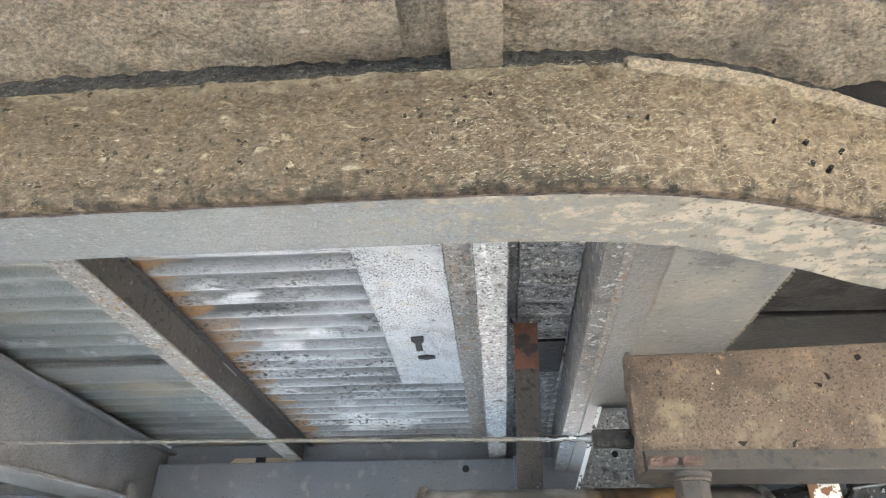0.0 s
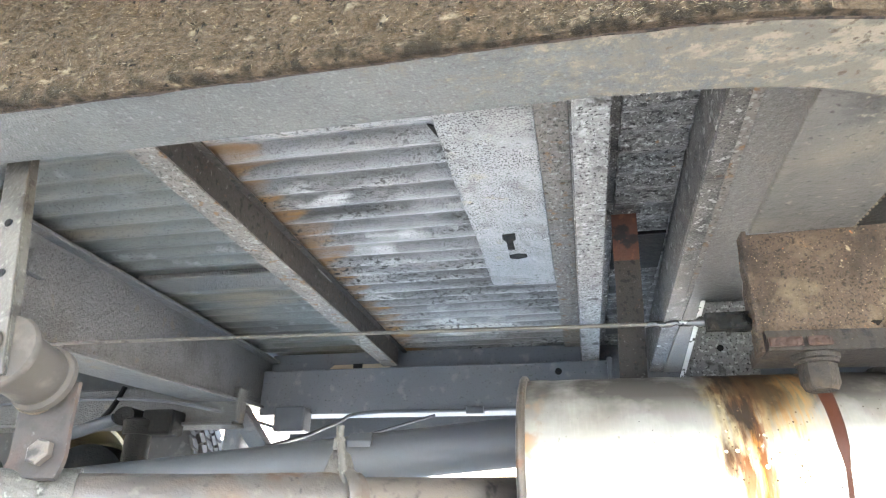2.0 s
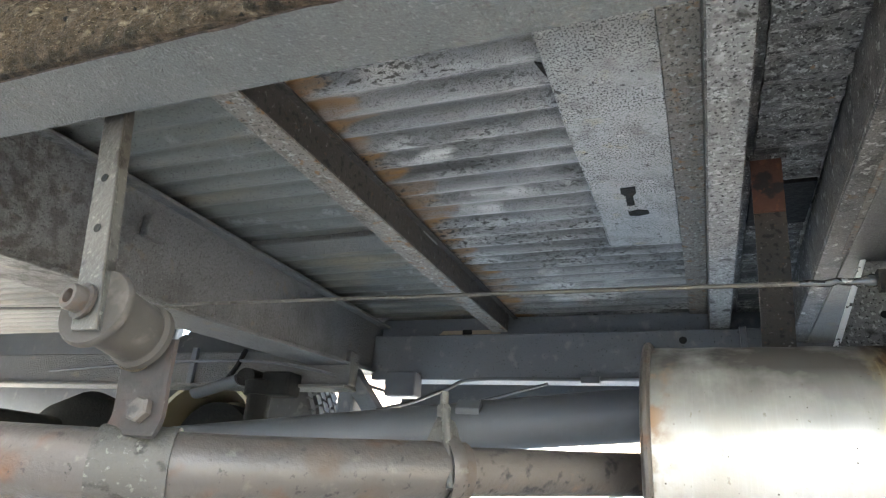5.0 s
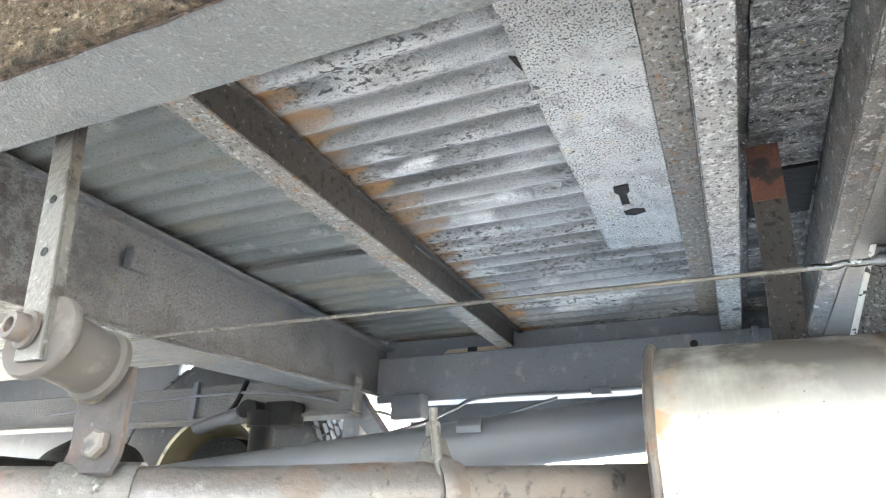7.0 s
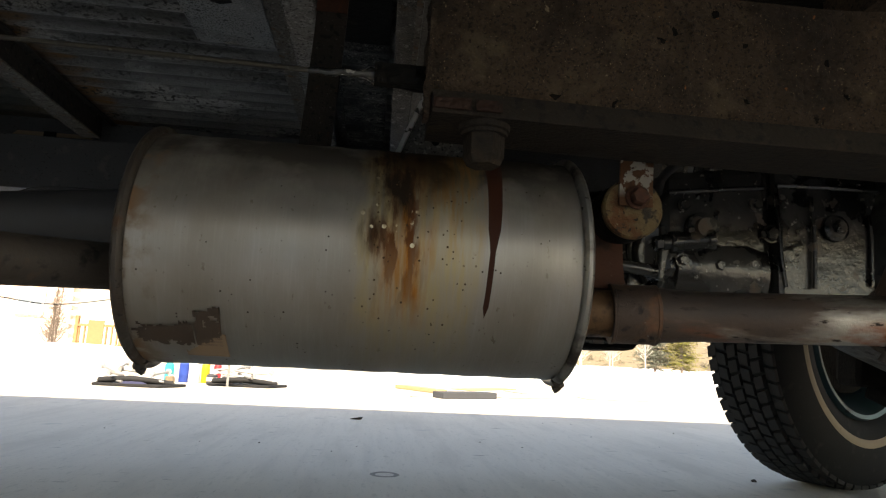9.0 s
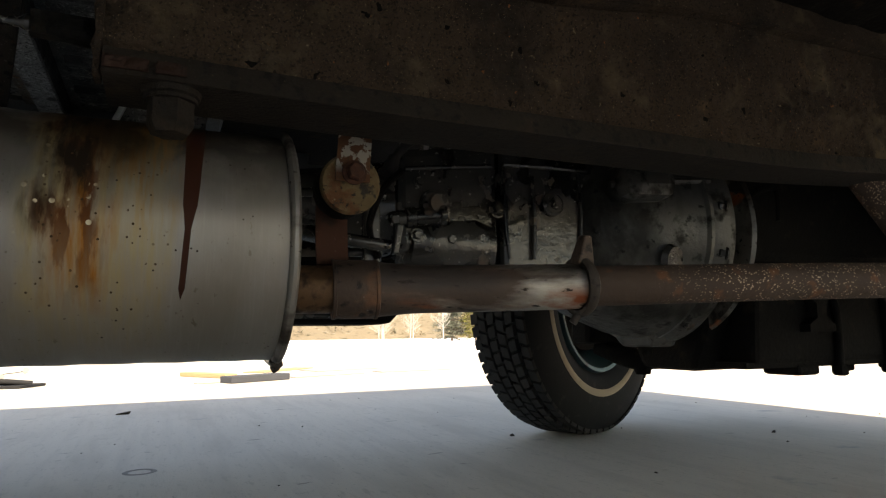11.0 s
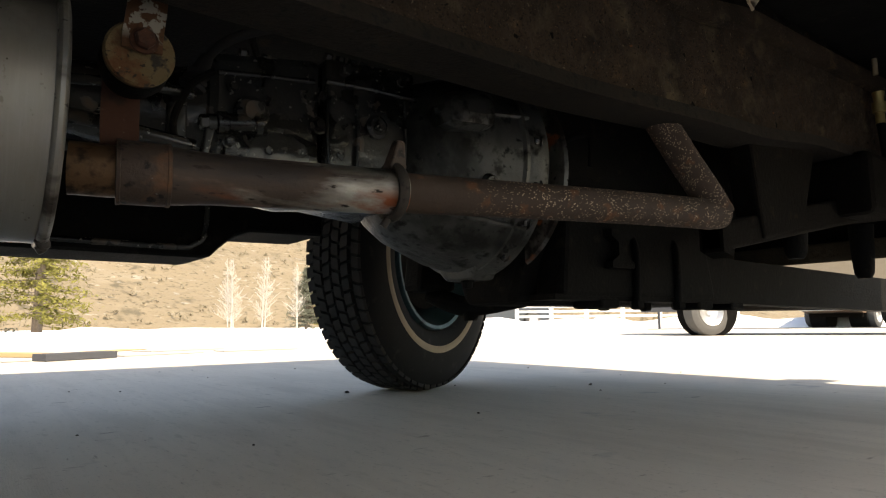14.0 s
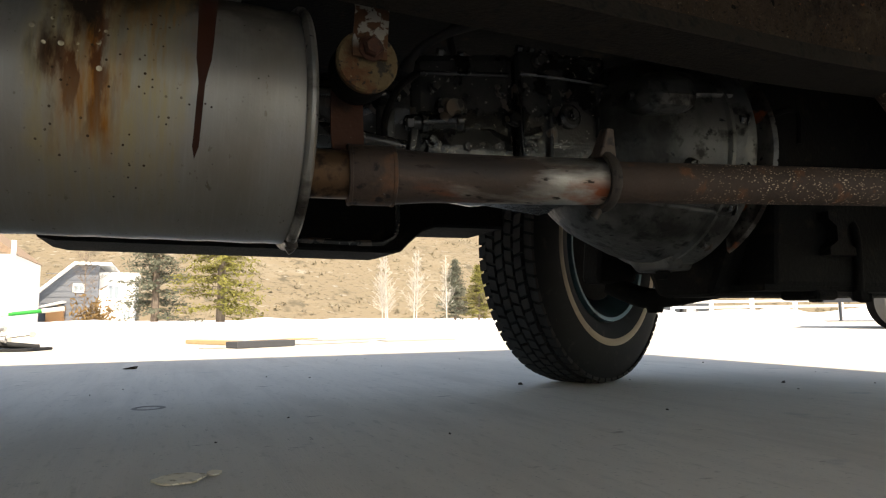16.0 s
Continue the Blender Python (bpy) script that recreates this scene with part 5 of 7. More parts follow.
part("adjuster", tube(wob, [0.0028 + 0.003 * abs(noise.noise(Vector((i * 1.3, 0, 3)))) + (0.0022 if i > 8 else 0) for i in range(15)], 10), OIL_METAL, cable, "greasy threaded adjuster", True)
part("clevis", rough_sheet(lambda u, v: ((0.255 + 0.05 * u, 0.926 + 0.002 * v, 0.490 + 0.018 * v), (0, -1, 0)), 24, 8, 0.006, 90, 3.0, 0.01), BLACK, cable, "black greasy clevis", True)
part("clevis_arm", tube(curve([(0.268, 0.935, 0.498), (0.288, 0.937, 0.495), (0.302, 0.945, 0.498), (0.312, 0.955, 0.50)]), 0.006, 10), BROWN_BLACK, cable, "", True)
wire = thing("fuel_line", "thin pale line looping above the drive shaft", "pipe line", (-0.2, 1.7, 0.55))
part("line", tube(curve([(-0.50, 1.50, 0.455), (-0.46, 1.6, 0.49), (-0.42, 1.68, 0.53), (-0.36, 1.71, 0.557), (-0.1, 1.735, 0.563), (0.2, 1.74, 0.575)]), 0.0042, 8), SHAFT, wire, "", True)
part("branch", tube(curve([(-0.42, 1.58, 0.47), (-0.34, 1.66, 0.50), (-0.26, 1.70, 0.53), (-0.2, 1.72, 0.55)]), 0.003, 8), SHAFT, wire, "", True)
part("clip", block(-0.13, -0.09, 1.725, 1.75, 0.553, 0.57, 0.002), SHAFT, wire)

# ---- transmission, bell housing, engine ----
PLAN = FRONT
gear = thing("transmission", "oily grey cast-iron transmission with a pale bell housing", "transmission", (0.95, 1.5, 0.52))
case = part("case", hull([(0.70, 1.405, 0.445), (0.90, 1.40, 0.43), (0.90, 1.64, 0.43), (0.70, 1.60, 0.445), (0.70, 1.41, 0.63), (0.90, 1.40, 0.66), (0.90, 1.64, 0.66), (0.70, 1.60, 0.63)], 0.018), OIL_METAL, gear, "oil-wet main case")
part("case_rib", tube([(0.715, 1.405, 0.592), (0.80, 1.403, 0.603), (0.885, 1.402, 0.612)], 0.0045, 10), OIL_METAL, case, "raised casting line", True)
part("case_belly", lathe([(-0.09, 0.05), (-0.07, 0.075), (0.05, 0.085), (0.09, 0.08)], (0.80, 1.475, 0.468), (1, 0, -0.02), 32), OIL_METAL, case, "", True)
cover = part("front_case", hull([(0.905, 1.398, 0.42), (1.10, 1.392, 0.40), (1.10, 1.64, 0.40), (0.905, 1.64, 0.42), (0.905, 1.398, 0.665), (1.10, 1.392, 0.68), (1.10, 1.64, 0.68), (0.905, 1.64, 0.665)], 0.012), OIL_METAL, gear, "oily front case")
part("joint_seam", tube(curve([(0.904, 1.394, 0.612), (0.906, 1.392, 0.57), (0.908, 1.392, 0.50), (0.916, 1.394, 0.44)]), 0.0035, 8), OIL_METAL, cover, "gasket seam", True)
part("upper_seam", tube([(0.905, 1.393, 0.616), (1.0, 1.391, 0.619), (1.098, 1.388, 0.618)], 0.005, 8), OIL_METAL, cover, "", True)
part("bolt", bolt((0.892, 1.396, 0.53), (0, -1, 0), 0.012, 0.012, 0.016), OIL_METAL, cover)
part("bolt", bolt((0.945, 1.394, 0.645), (0, -1, 0), 0.011, 0.012, 0.015), OIL_METAL, cover)
part("bolt", bolt((1.06, 1.392, 0.645), (0, -1, 0), 0.011, 0.012, 0.015), OIL_METAL, cover)
part("filler_plug", join(lathe([(0, 0.024), (0.008, 0.023), (0.012, 0.017)], (1.009, 1.394, 0.547), (0, -1, 0), 28), bolt((1.009, 1.384, 0.547), (0, -1, 0), 0.012, 0.012)), OIL_METAL, cover, "round filler plug")
for y, z0, z1 in ((1.389, 0.44, 0.60), (1.388, 0.45, 0.61)):
    x = 0.965 if z0 < 0.445 else 1.07
    part("web_rib", tube([(x, y, z0), (x + 0.004, y, (z0 + z1) / 2), (x, y, z1)], 0.004, 6), OIL_METAL, cover, "", True)
for x, z in ((0.735, 0.475), (0.80, 0.47), (0.86, 0.475), (0.74, 0.57), (0.87, 0.58)):
    part("case_bolt", bolt((x, 1.4, z), (0, -1, 0), 0.009, 0.01, 0.012), OIL_METAL, case)
part("drain_boss", lathe([(0, 0.03), (0.012, 0.028), (0.014, 0.018), (0.024, 0.017)], (0.77, 1.402, 0.53), (0, -1, 0), 20), OIL_METAL, case, "round boss", True)
part("breather", tube(curve([(0.78, 1.41, 0.64), (0.76, 1.37, 0.665), (0.80, 1.34, 0.68), (0.86, 1.33, 0.69)]), 0.006, 8), BLACK, case, "thin breather tube", True)
part("wire_loom", tube(curve([(0.70, 1.38, 0.58), (0.66, 1.36, 0.54), (0.64, 1.37, 0.48), (0.66, 1.38, 0.43)]), 0.006, 8), BLACK, gear, "black wire loom", True)
for i in range(7):
    a = 0.92 + 0.025 * i
    part("top_bolt", bolt((a if i < 4 else 0.72 + 0.04 * (i - 4), 1.42, 0.668 if i < 4 else 0.635), (0, -0.5, 1), 0.009, 0.014), OIL_METAL, cover if i < 4 else case)
part("tail_housing", lathe([(0, 0.045), (0.05, 0.055), (0.16, 0.07), (0.24, 0.085), (0.26, 0.09)], (0.44, 1.5, 0.535), (1, 0, 0.0), 32), OIL_METAL, gear, "", True)
fit_ = part("speedo_fitting", lathe([(0, 0.014), (0.012, 0.014), (0.014, 0.019), (0.03, 0.019), (0.032, 0.016), (0.07, 0.017), (0.075, 0.021), (0.085, 0.021)], (0.70, 1.40, 0.502), (1, -0.1, 0.12), 20), OIL_METAL, gear, "sensor fitting", True)
part("fitting_nut", bolt((0.70, 1.40, 0.502), (-1, 0.1, -0.12), 0.013, 0.014), OIL_METAL, fit_)
part("drip_lever", hull([(0.690, 1.395, 0.44), (0.700, 1.395, 0.44), (0.700, 1.41, 0.44), (0.690, 1.41, 0.44), (0.697, 1.395, 0.495), (0.712, 1.395, 0.495), (0.712, 1.41, 0.495), (0.697, 1.41, 0.495)], 0.003), OIL_METAL, fit_)
boot = part("cable_boot", lathe([(0, 0.02), (0.006, 0.022), (0.01, 0.017), (0.016, 0.02), (0.022, 0.016), (0.028, 0.019), (0.034, 0.014), (0.06, 0.010)], (0.672, 1.40, 0.553), (0.35, -0.1, 0.9), 20), TREAD, gear, "ribbed cable boot", True)
part("control_cable", tube(curve([(0.69, 1.396, 0.60), (0.715, 1.38, 0.632), (0.77, 1.34, 0.655), (0.88, 1.25, 0.665), (1.0, 1.18, 0.66)]), 0.008, 10), TREAD, gear, "black control cable", True)
for k, (z, y) in enumerate(((0.475, 1.36), (0.44, 1.40), (0.535, 1.38))):
    part("shift_rod", tube(curve([(0.36, y + 0.06, z - 0.012), (0.50, y + 0.03, z - 0.002), (0.60, y, z - 0.02 * (k == 0)), (0.67, y, z - 0.028 * (k == 0))]), 0.008 if k else 0.011, 10), OIL_METAL, gear, "shift linkage rod", True)
part("lever_plate", block(0.635, 0.665, 1.385, 1.40, 0.40, 0.52, 0.004), OIL_METAL, gear)
bell = part("bell_housing", lathe([(0.0, 0.12), (0.02, 0.15), (0.06, 0.175), (0.16, 0.212), (0.23, 0.226), (0.245, 0.235), (0.27, 0.235), (0.275, 0.215)], (1.075, 1.5, 0.512), (1, 0, 0), 64), PALE_CAST, gear, "pale grease-streaked bell housing", True)
part("boss", hull([(1.10, 1.275, 0.545), (1.22, 1.265, 0.55), (1.22, 1.40, 0.55), (1.10, 1.40, 0.545), (1.115, 1.30, 0.625), (1.235, 1.29, 0.645), (1.235, 1.40, 0.645), (1.115, 1.40, 0.625)], 0.03), PALE_CAST, bell, "starter pocket")
for x0, a in ((1.09, 22), (1.09, -38)):
    t = radians(a)
    rim = lambda x, f: (x, 1.5 - f * math.cos(t), 0.512 + f * math.sin(t))
    part("bell_rib", tube([rim(1.10, 0.182), rim(1.16, 0.2), rim(1.24, 0.215), rim(1.31, 0.226)], 0.007, 8), PALE_CAST, bell, "raised casting rib", True)
part("bell_ring", lathe([(0, 0.222), (0.004, 0.230), (0.012, 0.230), (0.016, 0.224)], (1.285, 1.5, 0.512), (1, 0, 0), 64, True), PALE_CAST, bell, "worn ridge round the bell", True)
part("dimple", lathe([(0, 0.03), (0.01, 0.024), (0.012, 0.0)], (1.215, 1.305, 0.44), (0.2, -1, -0.2), 20), OIL_METAL, bell, "pressed dimple", True)
for a in (-80, -58, -100, -120, -35, -15, 8):
    t = radians(a)
    part("flange_bolt", bolt((1.325, 1.5 - 0.226 * math.cos(t), 0.512 + 0.226 * math.sin(t)), (-1, 0, 0), 0.011, 0.014, 0.015), OIL_METAL, bell)
part("lower_lip", hull([(1.29, 1.45, 0.272), (1.35, 1.45, 0.272), (1.35, 1.55, 0.272), (1.29, 1.55, 0.272), (1.28, 1.43, 0.30), (1.35, 1.43, 0.30), (1.35, 1.57, 0.30), (1.28, 1.57, 0.30)], 0.006), PALE_CAST, bell)
part("drain_bolt", bolt((1.30, 1.48, 0.27), (0, 0, -1), 0.012, 0.016, 0.015), BLACK, bell)
part("flywheel_ring", lathe([(0, 0.222), (0.006, 0.228), (0.012, 0.222)], (1.405, 1.5, 0.512), (1, 0, 0), 64), PIPE_BARE, gear, "bright edge of the flywheel plate", True)

tank = thing("fuel_tank", "black grimy side tank with a rolled seam", "fuel tank", (0.5, 1.95, 0.4))
part("tank_body", sweep([[(x, 1.85, z0 + 0.006), (x, 1.858, z0), (x, 2.06, z0), (x, 2.07, z0 + 0.006), (x, 2.07, 0.56), (x, 1.85, 0.56)] for x, z0 in ((0.1, 0.338), (0.13, 0.332), (0.5, 0.331), (0.825, 0.330), (0.845, 0.334), (0.862, 0.352), (0.90, 0.385), (0.935, 0.398), (1.12, 0.402))]), BLACK, tank)
part("rolled_seam", tube(curve([(0.12, 1.845, 0.353), (0.5, 1.845, 0.352), (0.76, 1.845, 0.350), (0.805, 1.845, 0.358), (0.829, 1.845, 0.385), (0.832, 1.845, 0.47)]), 0.007, 10), OIL_METAL, tank, "rolled seam catching the light", True)

engine = thing("engine", "black grime-covered engine block and oil pan", "engine", (1.9, 1.55, 0.6))
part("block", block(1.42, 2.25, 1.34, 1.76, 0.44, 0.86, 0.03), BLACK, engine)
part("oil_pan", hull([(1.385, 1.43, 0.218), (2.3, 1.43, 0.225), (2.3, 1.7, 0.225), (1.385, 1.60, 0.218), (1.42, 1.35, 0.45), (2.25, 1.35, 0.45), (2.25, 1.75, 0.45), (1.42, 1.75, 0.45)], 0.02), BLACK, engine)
part("bracket", tube(curve([(1.46, 1.36, 0.56), (1.50, 1.34, 0.60), (1.56, 1.34, 0.61), (1.56, 1.34, 0.54)]), 0.007, 8), BLACK, engine, "", True)

# ---- front suspension ----
spring = thing("leaf_spring", "dark grimy leaf spring with U-bolts over the front axle", "leaf spring", (1.8, 1.37, 0.25))
for i in range(10):
    x0, x1 = 1.42 + 0.03 * i, 3.4 - 0.01 * i
    n = 16
    zz = lambda x: 0.226 + 0.0125 * i - 0.013 * max(0, x - 2.2)
    part("leaf", sweep([[(x, 1.33, zz(x)), (x, 1.41, zz(x)), (x, 1.41, zz(x) + 0.0127), (x, 1.33, zz(x) + 0.0127)] for x in (x0 + (x1 - x0) * j / n for j in range(n + 1))]), BLACK, spring)
part("spring_seat", hull([(1.44, 1.325, 0.232), (2.05, 1.325, 0.236), (2.05, 1.415, 0.236), (1.44, 1.415, 0.232), (1.46, 1.325, 0.44), (2.0, 1.325, 0.44), (2.0, 1.415, 0.44), (1.46, 1.415, 0.44)], 0.012), BLACK, spring, "spring seat")
for x in (1.69, 1.86):
    ub = part("u_bolt", tube(curve([(x, 1.32, 0.205), (x, 1.32, 0.36), (x, 1.37, 0.39), (x, 1.42, 0.36), (x, 1.42, 0.205)]), 0.009, 10), BLACK, spring, "", True)
    for y in (1.32, 1.42):
        part("nut", bolt((x, y, 0.226), (0, 0, -1), 0.017, 0.02), BLACK, ub)
for x in (1.60, 2.0, 2.16):
    part("clip", block(x - 0.035, x + 0.035, 1.325, 1.415, 0.208, 0.232, 0.008), BLACK, spring)
axle = thing("front_axle", "black front axle beam", "axle", (1.6, 1.6, 0.34))
part("beam", prism([(1.58, 0.30), (1.66, 0.30), (1.66, 0.315), (1.635, 0.33), (1.635, 0.36), (1.66, 0.375), (1.66, 0.39), (1.58, 0.39), (1.58, 0.375), (1.605, 0.36), (1.605, 0.33), (1.58, 0.315)], 1.30, 1.93, "y"), BLACK, axle)
part("knuckle", hull([(1.46, 1.90, 0.27), (1.60, 1.90, 0.27), (1.60, 2.0, 0.27), (1.46, 2.0, 0.27), (1.48, 1.90, 0.47), (1.58, 1.90, 0.47), (1.58, 2.0, 0.47), (1.48, 2.0, 0.47)], 0.02), BLACK, axle)
arm = part("steering_arm", tube(curve([(1.53, 1.95, 0.27), (1.597, 1.845, 0.225), (1.66, 1.68, 0.245), (1.76, 1.5, 0.27)]), [0.03] * 9 + [0.026] * 8 + [0.022] * 7 + [0.018], 12), BLACK, axle, "", True)
part("ball_joint", lathe([(0, 0.02), (0.02, 0.026), (0.05, 0.024), (0.06, 0.012)], (1.60, 1.84, 0.185), (0, 0, 1), 16), BLACK, arm, "", True)
part("pale_bracket", hull([(1.508, 1.63, 0.345), (1.535, 1.63, 0.345), (1.535, 1.66, 0.345), (1.508, 1.66, 0.345), (1.54, 1.63, 0.25), (1.556, 1.63, 0.25), (1.556, 1.66, 0.25), (1.54, 1.66, 0.25)], 0.004), PALE_CAST, axle, "pale worn bracket")
part("strut", hull([(1.70, 1.10, 0.325), (1.74, 1.10, 0.315), (1.74, 1.15, 0.315), (1.70, 1.15, 0.325), (1.70, 1.10, 0.385), (1.72, 1.10, 0.40), (1.72, 1.15, 0.40), (1.70, 1.15, 0.385)]), BROWN_BLACK, axle)
part("strut", hull([(1.70, 1.10, 0.325), (2.42, 1.08, 0.455), (2.42, 1.14, 0.455), (1.70, 1.16, 0.325), (1.70, 1.10, 0.39), (2.42, 1.08, 0.53), (2.42, 1.14, 0.53), (1.70, 1.16, 0.39)], 0.008), BROWN_BLACK, axle, "slanting radius arm")
part("rail_bracket", hull([(1.86, 1.09, 0.36), (2.06, 1.09, 0.40), (2.06, 1.15, 0.40), (1.86, 1.15, 0.36), (1.80, 1.085, 0.62), (2.16, 1.085, 0.64), (2.16, 1.15, 0.64), (1.80, 1.15, 0.62)], 0.008), BROWN_BLACK, axle, "frame bracket")
for x, z in ((2.12, 0.335), (2.55, 0.30)):
    part("bump_stop", lathe([(0, 0.018), (0.015, 0.026), (0.06, 0.03), (0.16, 0.034)], (x, 1.14, z), (0, 0, 1), 20), BLACK, axle, "rubber bump stop", True)
part("front_cross", block(2.25, 2.45, 1.0, 1.9, 0.45, 0.62, 0.02), BROWN_BLACK, axle, "front cross member")

hose = thing("brake_hose", "brake hose with a brass fitting", "hose", (2.42, 1.06, 0.76))
part("metal_line", tube(curve([(2.34, 1.035, 1.02), (2.385, 1.025, 0.99), (2.405, 1.02, 0.93), (2.41, 1.02, 0.86)]), 0.007, 10), TAN, hose, "pale curved brake line", True)
part("fitting", lathe([(0, 0.012), (0.03, 0.012), (0.032, 0.018), (0.06, 0.018), (0.062, 0.012), (0.09, 0.016)], (2.415, 1.02, 0.72), (0, 0, 1), 12), BRASS, hose, "brass fitting", True)
part("rubber_line", tube(curve([(2.415, 1.02, 0.73), (2.42, 1.015, 0.62), (2.46, 1.03, 0.50)]), 0.011, 10), BLACK, hose, "", True)

# inner wing with a ragged opening; a bent white strip hangs in it
wing = part("inner_wing", rough_sheet(lambda u, v: ((1.46 + 1.13 * u, 1.062, 0.80 + 0.12 * v), (0, -1, 0)), 60, 12, 0.006, 16, 12.0, 0.01), BROWN_BLACK, van, "grimy inner wing", True)
part("wing_arch", rough_sheet(lambda u, v: ((1.46 + 1.13 * u, 0.42 + 0.64 * v, 0.925 - 0.02 * u), (0, 0, -1)), 50, 30, 0.006, 14, 15.0, 0.01), BLACK, van, "black wheel arch lining", True)
part("white_strip", join(hull([(1.476, 0.90, 0.732), (1.490, 0.90, 0.726), (1.490, 0.905, 0.726), (1.476, 0.905, 0.732), (1.66, 0.90, 0.905), (1.670, 0.90, 0.90), (1.670, 0.905, 0.90), (1.66, 0.905, 0.905)]), hull([(1.462, 0.90, 0.748), (1.49, 0.90, 0.722), (1.49, 0.905, 0.722), (1.462, 0.905, 0.748), (1.465, 0.90, 0.757), (1.495, 0.90, 0.736), (1.495, 0.905, 0.736), (1.465, 0.905, 0.757)])), STRIPE, van, "bent white strip in the wheel arch")

# ---- wheels ----
PLAN = HERE


def wheel(name, x, y, r, steer, label):
    h = 0.088
    rb = 0.205 + (r - 0.378) * 0.55
    body = [(-h + 0.012, rb), (-h - 0.004, rb + 0.02), (-h - 0.010, rb + 0.07), (-h - 0.004, r - 0.055), (-h + 0.004, r - 0.026), (-h + 0.012, r - 0.012), (0, r - 0.009), (h - 0.012, r - 0.012), (h - 0.004, r - 0.026), (h + 0.004, r - 0.055), (h + 0.010, rb + 0.07), (h + 0.004, rb + 0.02), (h - 0.012, rb)]
    tyre = w = part(name, lathe(body, (0, 0, 0), (0, 1, 0), 96, True), RUBBER if steer else DUSTY, van, label, True, True)
    w.location = Vector((x, y, r)) - van.location
    w.rotation_euler = (0, 0, steer)
    for s in (-1, 1) if steer else ():
        part("stripe", lathe([(s * (h + 0.0085), rb + 0.046), (s * (h + 0.0112), rb + 0.052), (s * (h + 0.0112), rb + 0.062), (s * (h + 0.0085), rb + 0.067)], (0, 0, 0), (0, 1, 0), 96, True), STRIPE, tyre, "thin yellowed white stripe", True, True)
    # tread blocks in five rows, alternate rows offset
    bm = bmesh.new()
    n = 66
    for row in range(6):
        c = (row - 2.5) * 0.0285
        wide = 0.0118
        for i in range(n):
            a0 = 2 * math.pi * (i + (0.5 if row % 2 else 0.0)) / n
            da = 2 * math.pi / n * 0.41
            drop = 0.003 * (row in (0, 5))
            ends = []
            for rr, k in ((r - 0.013 - drop, 1.0), (r - drop - (0.004 if row in (0, 5) else 0), 0.93)):
                for sa, sy in ((-1, -1), (1, -1), (1, 1), (-1, 1)):
                    a = a0 + sa * da * k + 0.008 * sy * (1 if row % 2 else -1)
                    yy = c + sy * wide * k
                    ends.append(bm.verts.new((rr * math.cos(a), yy, rr * math.sin(a))))
            for f in ((4, 5, 6, 7), (0, 1, 5, 4), (1, 2, 6, 5), (2, 3, 7, 6), (3, 0, 4, 7)):
                bm.faces.new([ends[j] for j in f])
    t = part("tread", bm, TREAD if steer else DUSTY, tyre, "worn block tread", False, True)
    t["kind"] = "stuff"
    rim = part("rim", lathe([(-h + 0.010, rb + 0.002), (-h - 0.004, rb - 0.002), (-h - 0.002, rb - 0.012), (-h + 0.02, rb - 0.02), (-h + 0.05, rb - 0.035), (0.0, rb - 0.045), (0.03, rb - 0.05), (0.045, 0.11), (0.03, 0.05), (0.03, 0.0)], (0, 0, 0), (0, 1, 0), 64, False, False), TEAL if steer else GOLD, w, "teal steel rim" if steer else "golden steel rim", True, True)
    part("brake_drum", lathe([(-0.05, 0.0), (-0.05, 0.125), (-0.045, 0.14), (0.02, 0.14)], (0, 0, 0), (0, 1, 0), 48), BLACK, w, "brake drum", True, True)
    return w


wheel("front_wheel", 1.445, 1.98, 0.37, radians(23), "black block-tread tyre with a thin white stripe on a teal rim")
wheel("rear_wheel", -1.19, 1.88, 0.37, 0.0, "dusty grey block-tread tyre and golden brake drum")

# ---- rear axle, spring, shock absorber ----
PLAN = AXLE_END
rear = thing("rear_axle", "dark rear axle with differential", "axle", (-1.31, 1.5, 0.38))
part("axle_tube", tube([(-1.31, 0.75, 0.378), (-1.31, 2.02, 0.378)], 0.045, 20), BLACK, rear, "", True)
part("differential", lathe([(-0.15, 0.03), (-0.12, 0.10), (0, 0.135), (0.12, 0.10), (0.16, 0.05)], (-1.31, 1.5, 0.378), (1, 0, 0), 32), BLACK, rear, "", True)
rs = thing("leaf_spring", "grey-black rear leaf spring", "leaf spring", (-1.3, 1.86, 0.30))
for i in range(6):
    x0, x1 = -2.1 + 0.15 * i, -0.62 - 0.13 * i
    zz = lambda x: 0.335 - 0.014 * i + 0.06 * ((x + 1.31) / 0.75) ** 2
    part("leaf", sweep([[(x, 1.83, zz(x)), (x, 1.89, zz(x)), (x, 1.89, zz(x) + 0.011), (x, 1.83, zz(x) + 0.011)] for x in (x0 + (x1 - x0) * j / 14 for j in range(15))]), SHAFT, rs)
for x in (-1.37, -1.25):
    part("u_bolt", tube(curve([(x, 1.82, 0.23), (x, 1.82, 0.40), (x, 1.86, 0.43), (x, 1.90, 0.40), (x, 1.90, 0.23)]), 0.008, 8), BLACK, rs, "", True)
part("shackle", block(-0.66, -0.60, 1.82, 1.90, 0.37, 0.62, 0.01), DARK_PAINT, rs)
PLAN = TAIL_END
shock = thing("shock_absorber", "black shock absorber hanging by the rear rail", "shock absorber", (-1.14, 1.9, 0.55))
part("body", tube([(-1.13, 1.90, 0.36), (-1.13, 1.90, 0.60)], 0.035, 20), BLACK, shock, "", True)
part("cap", lathe([(0, 0.045), (0.05, 0.048), (0.06, 0.03)], (-1.13, 1.90, 0.60), (0, 0, 1), 20), BLACK, shock, "", True)
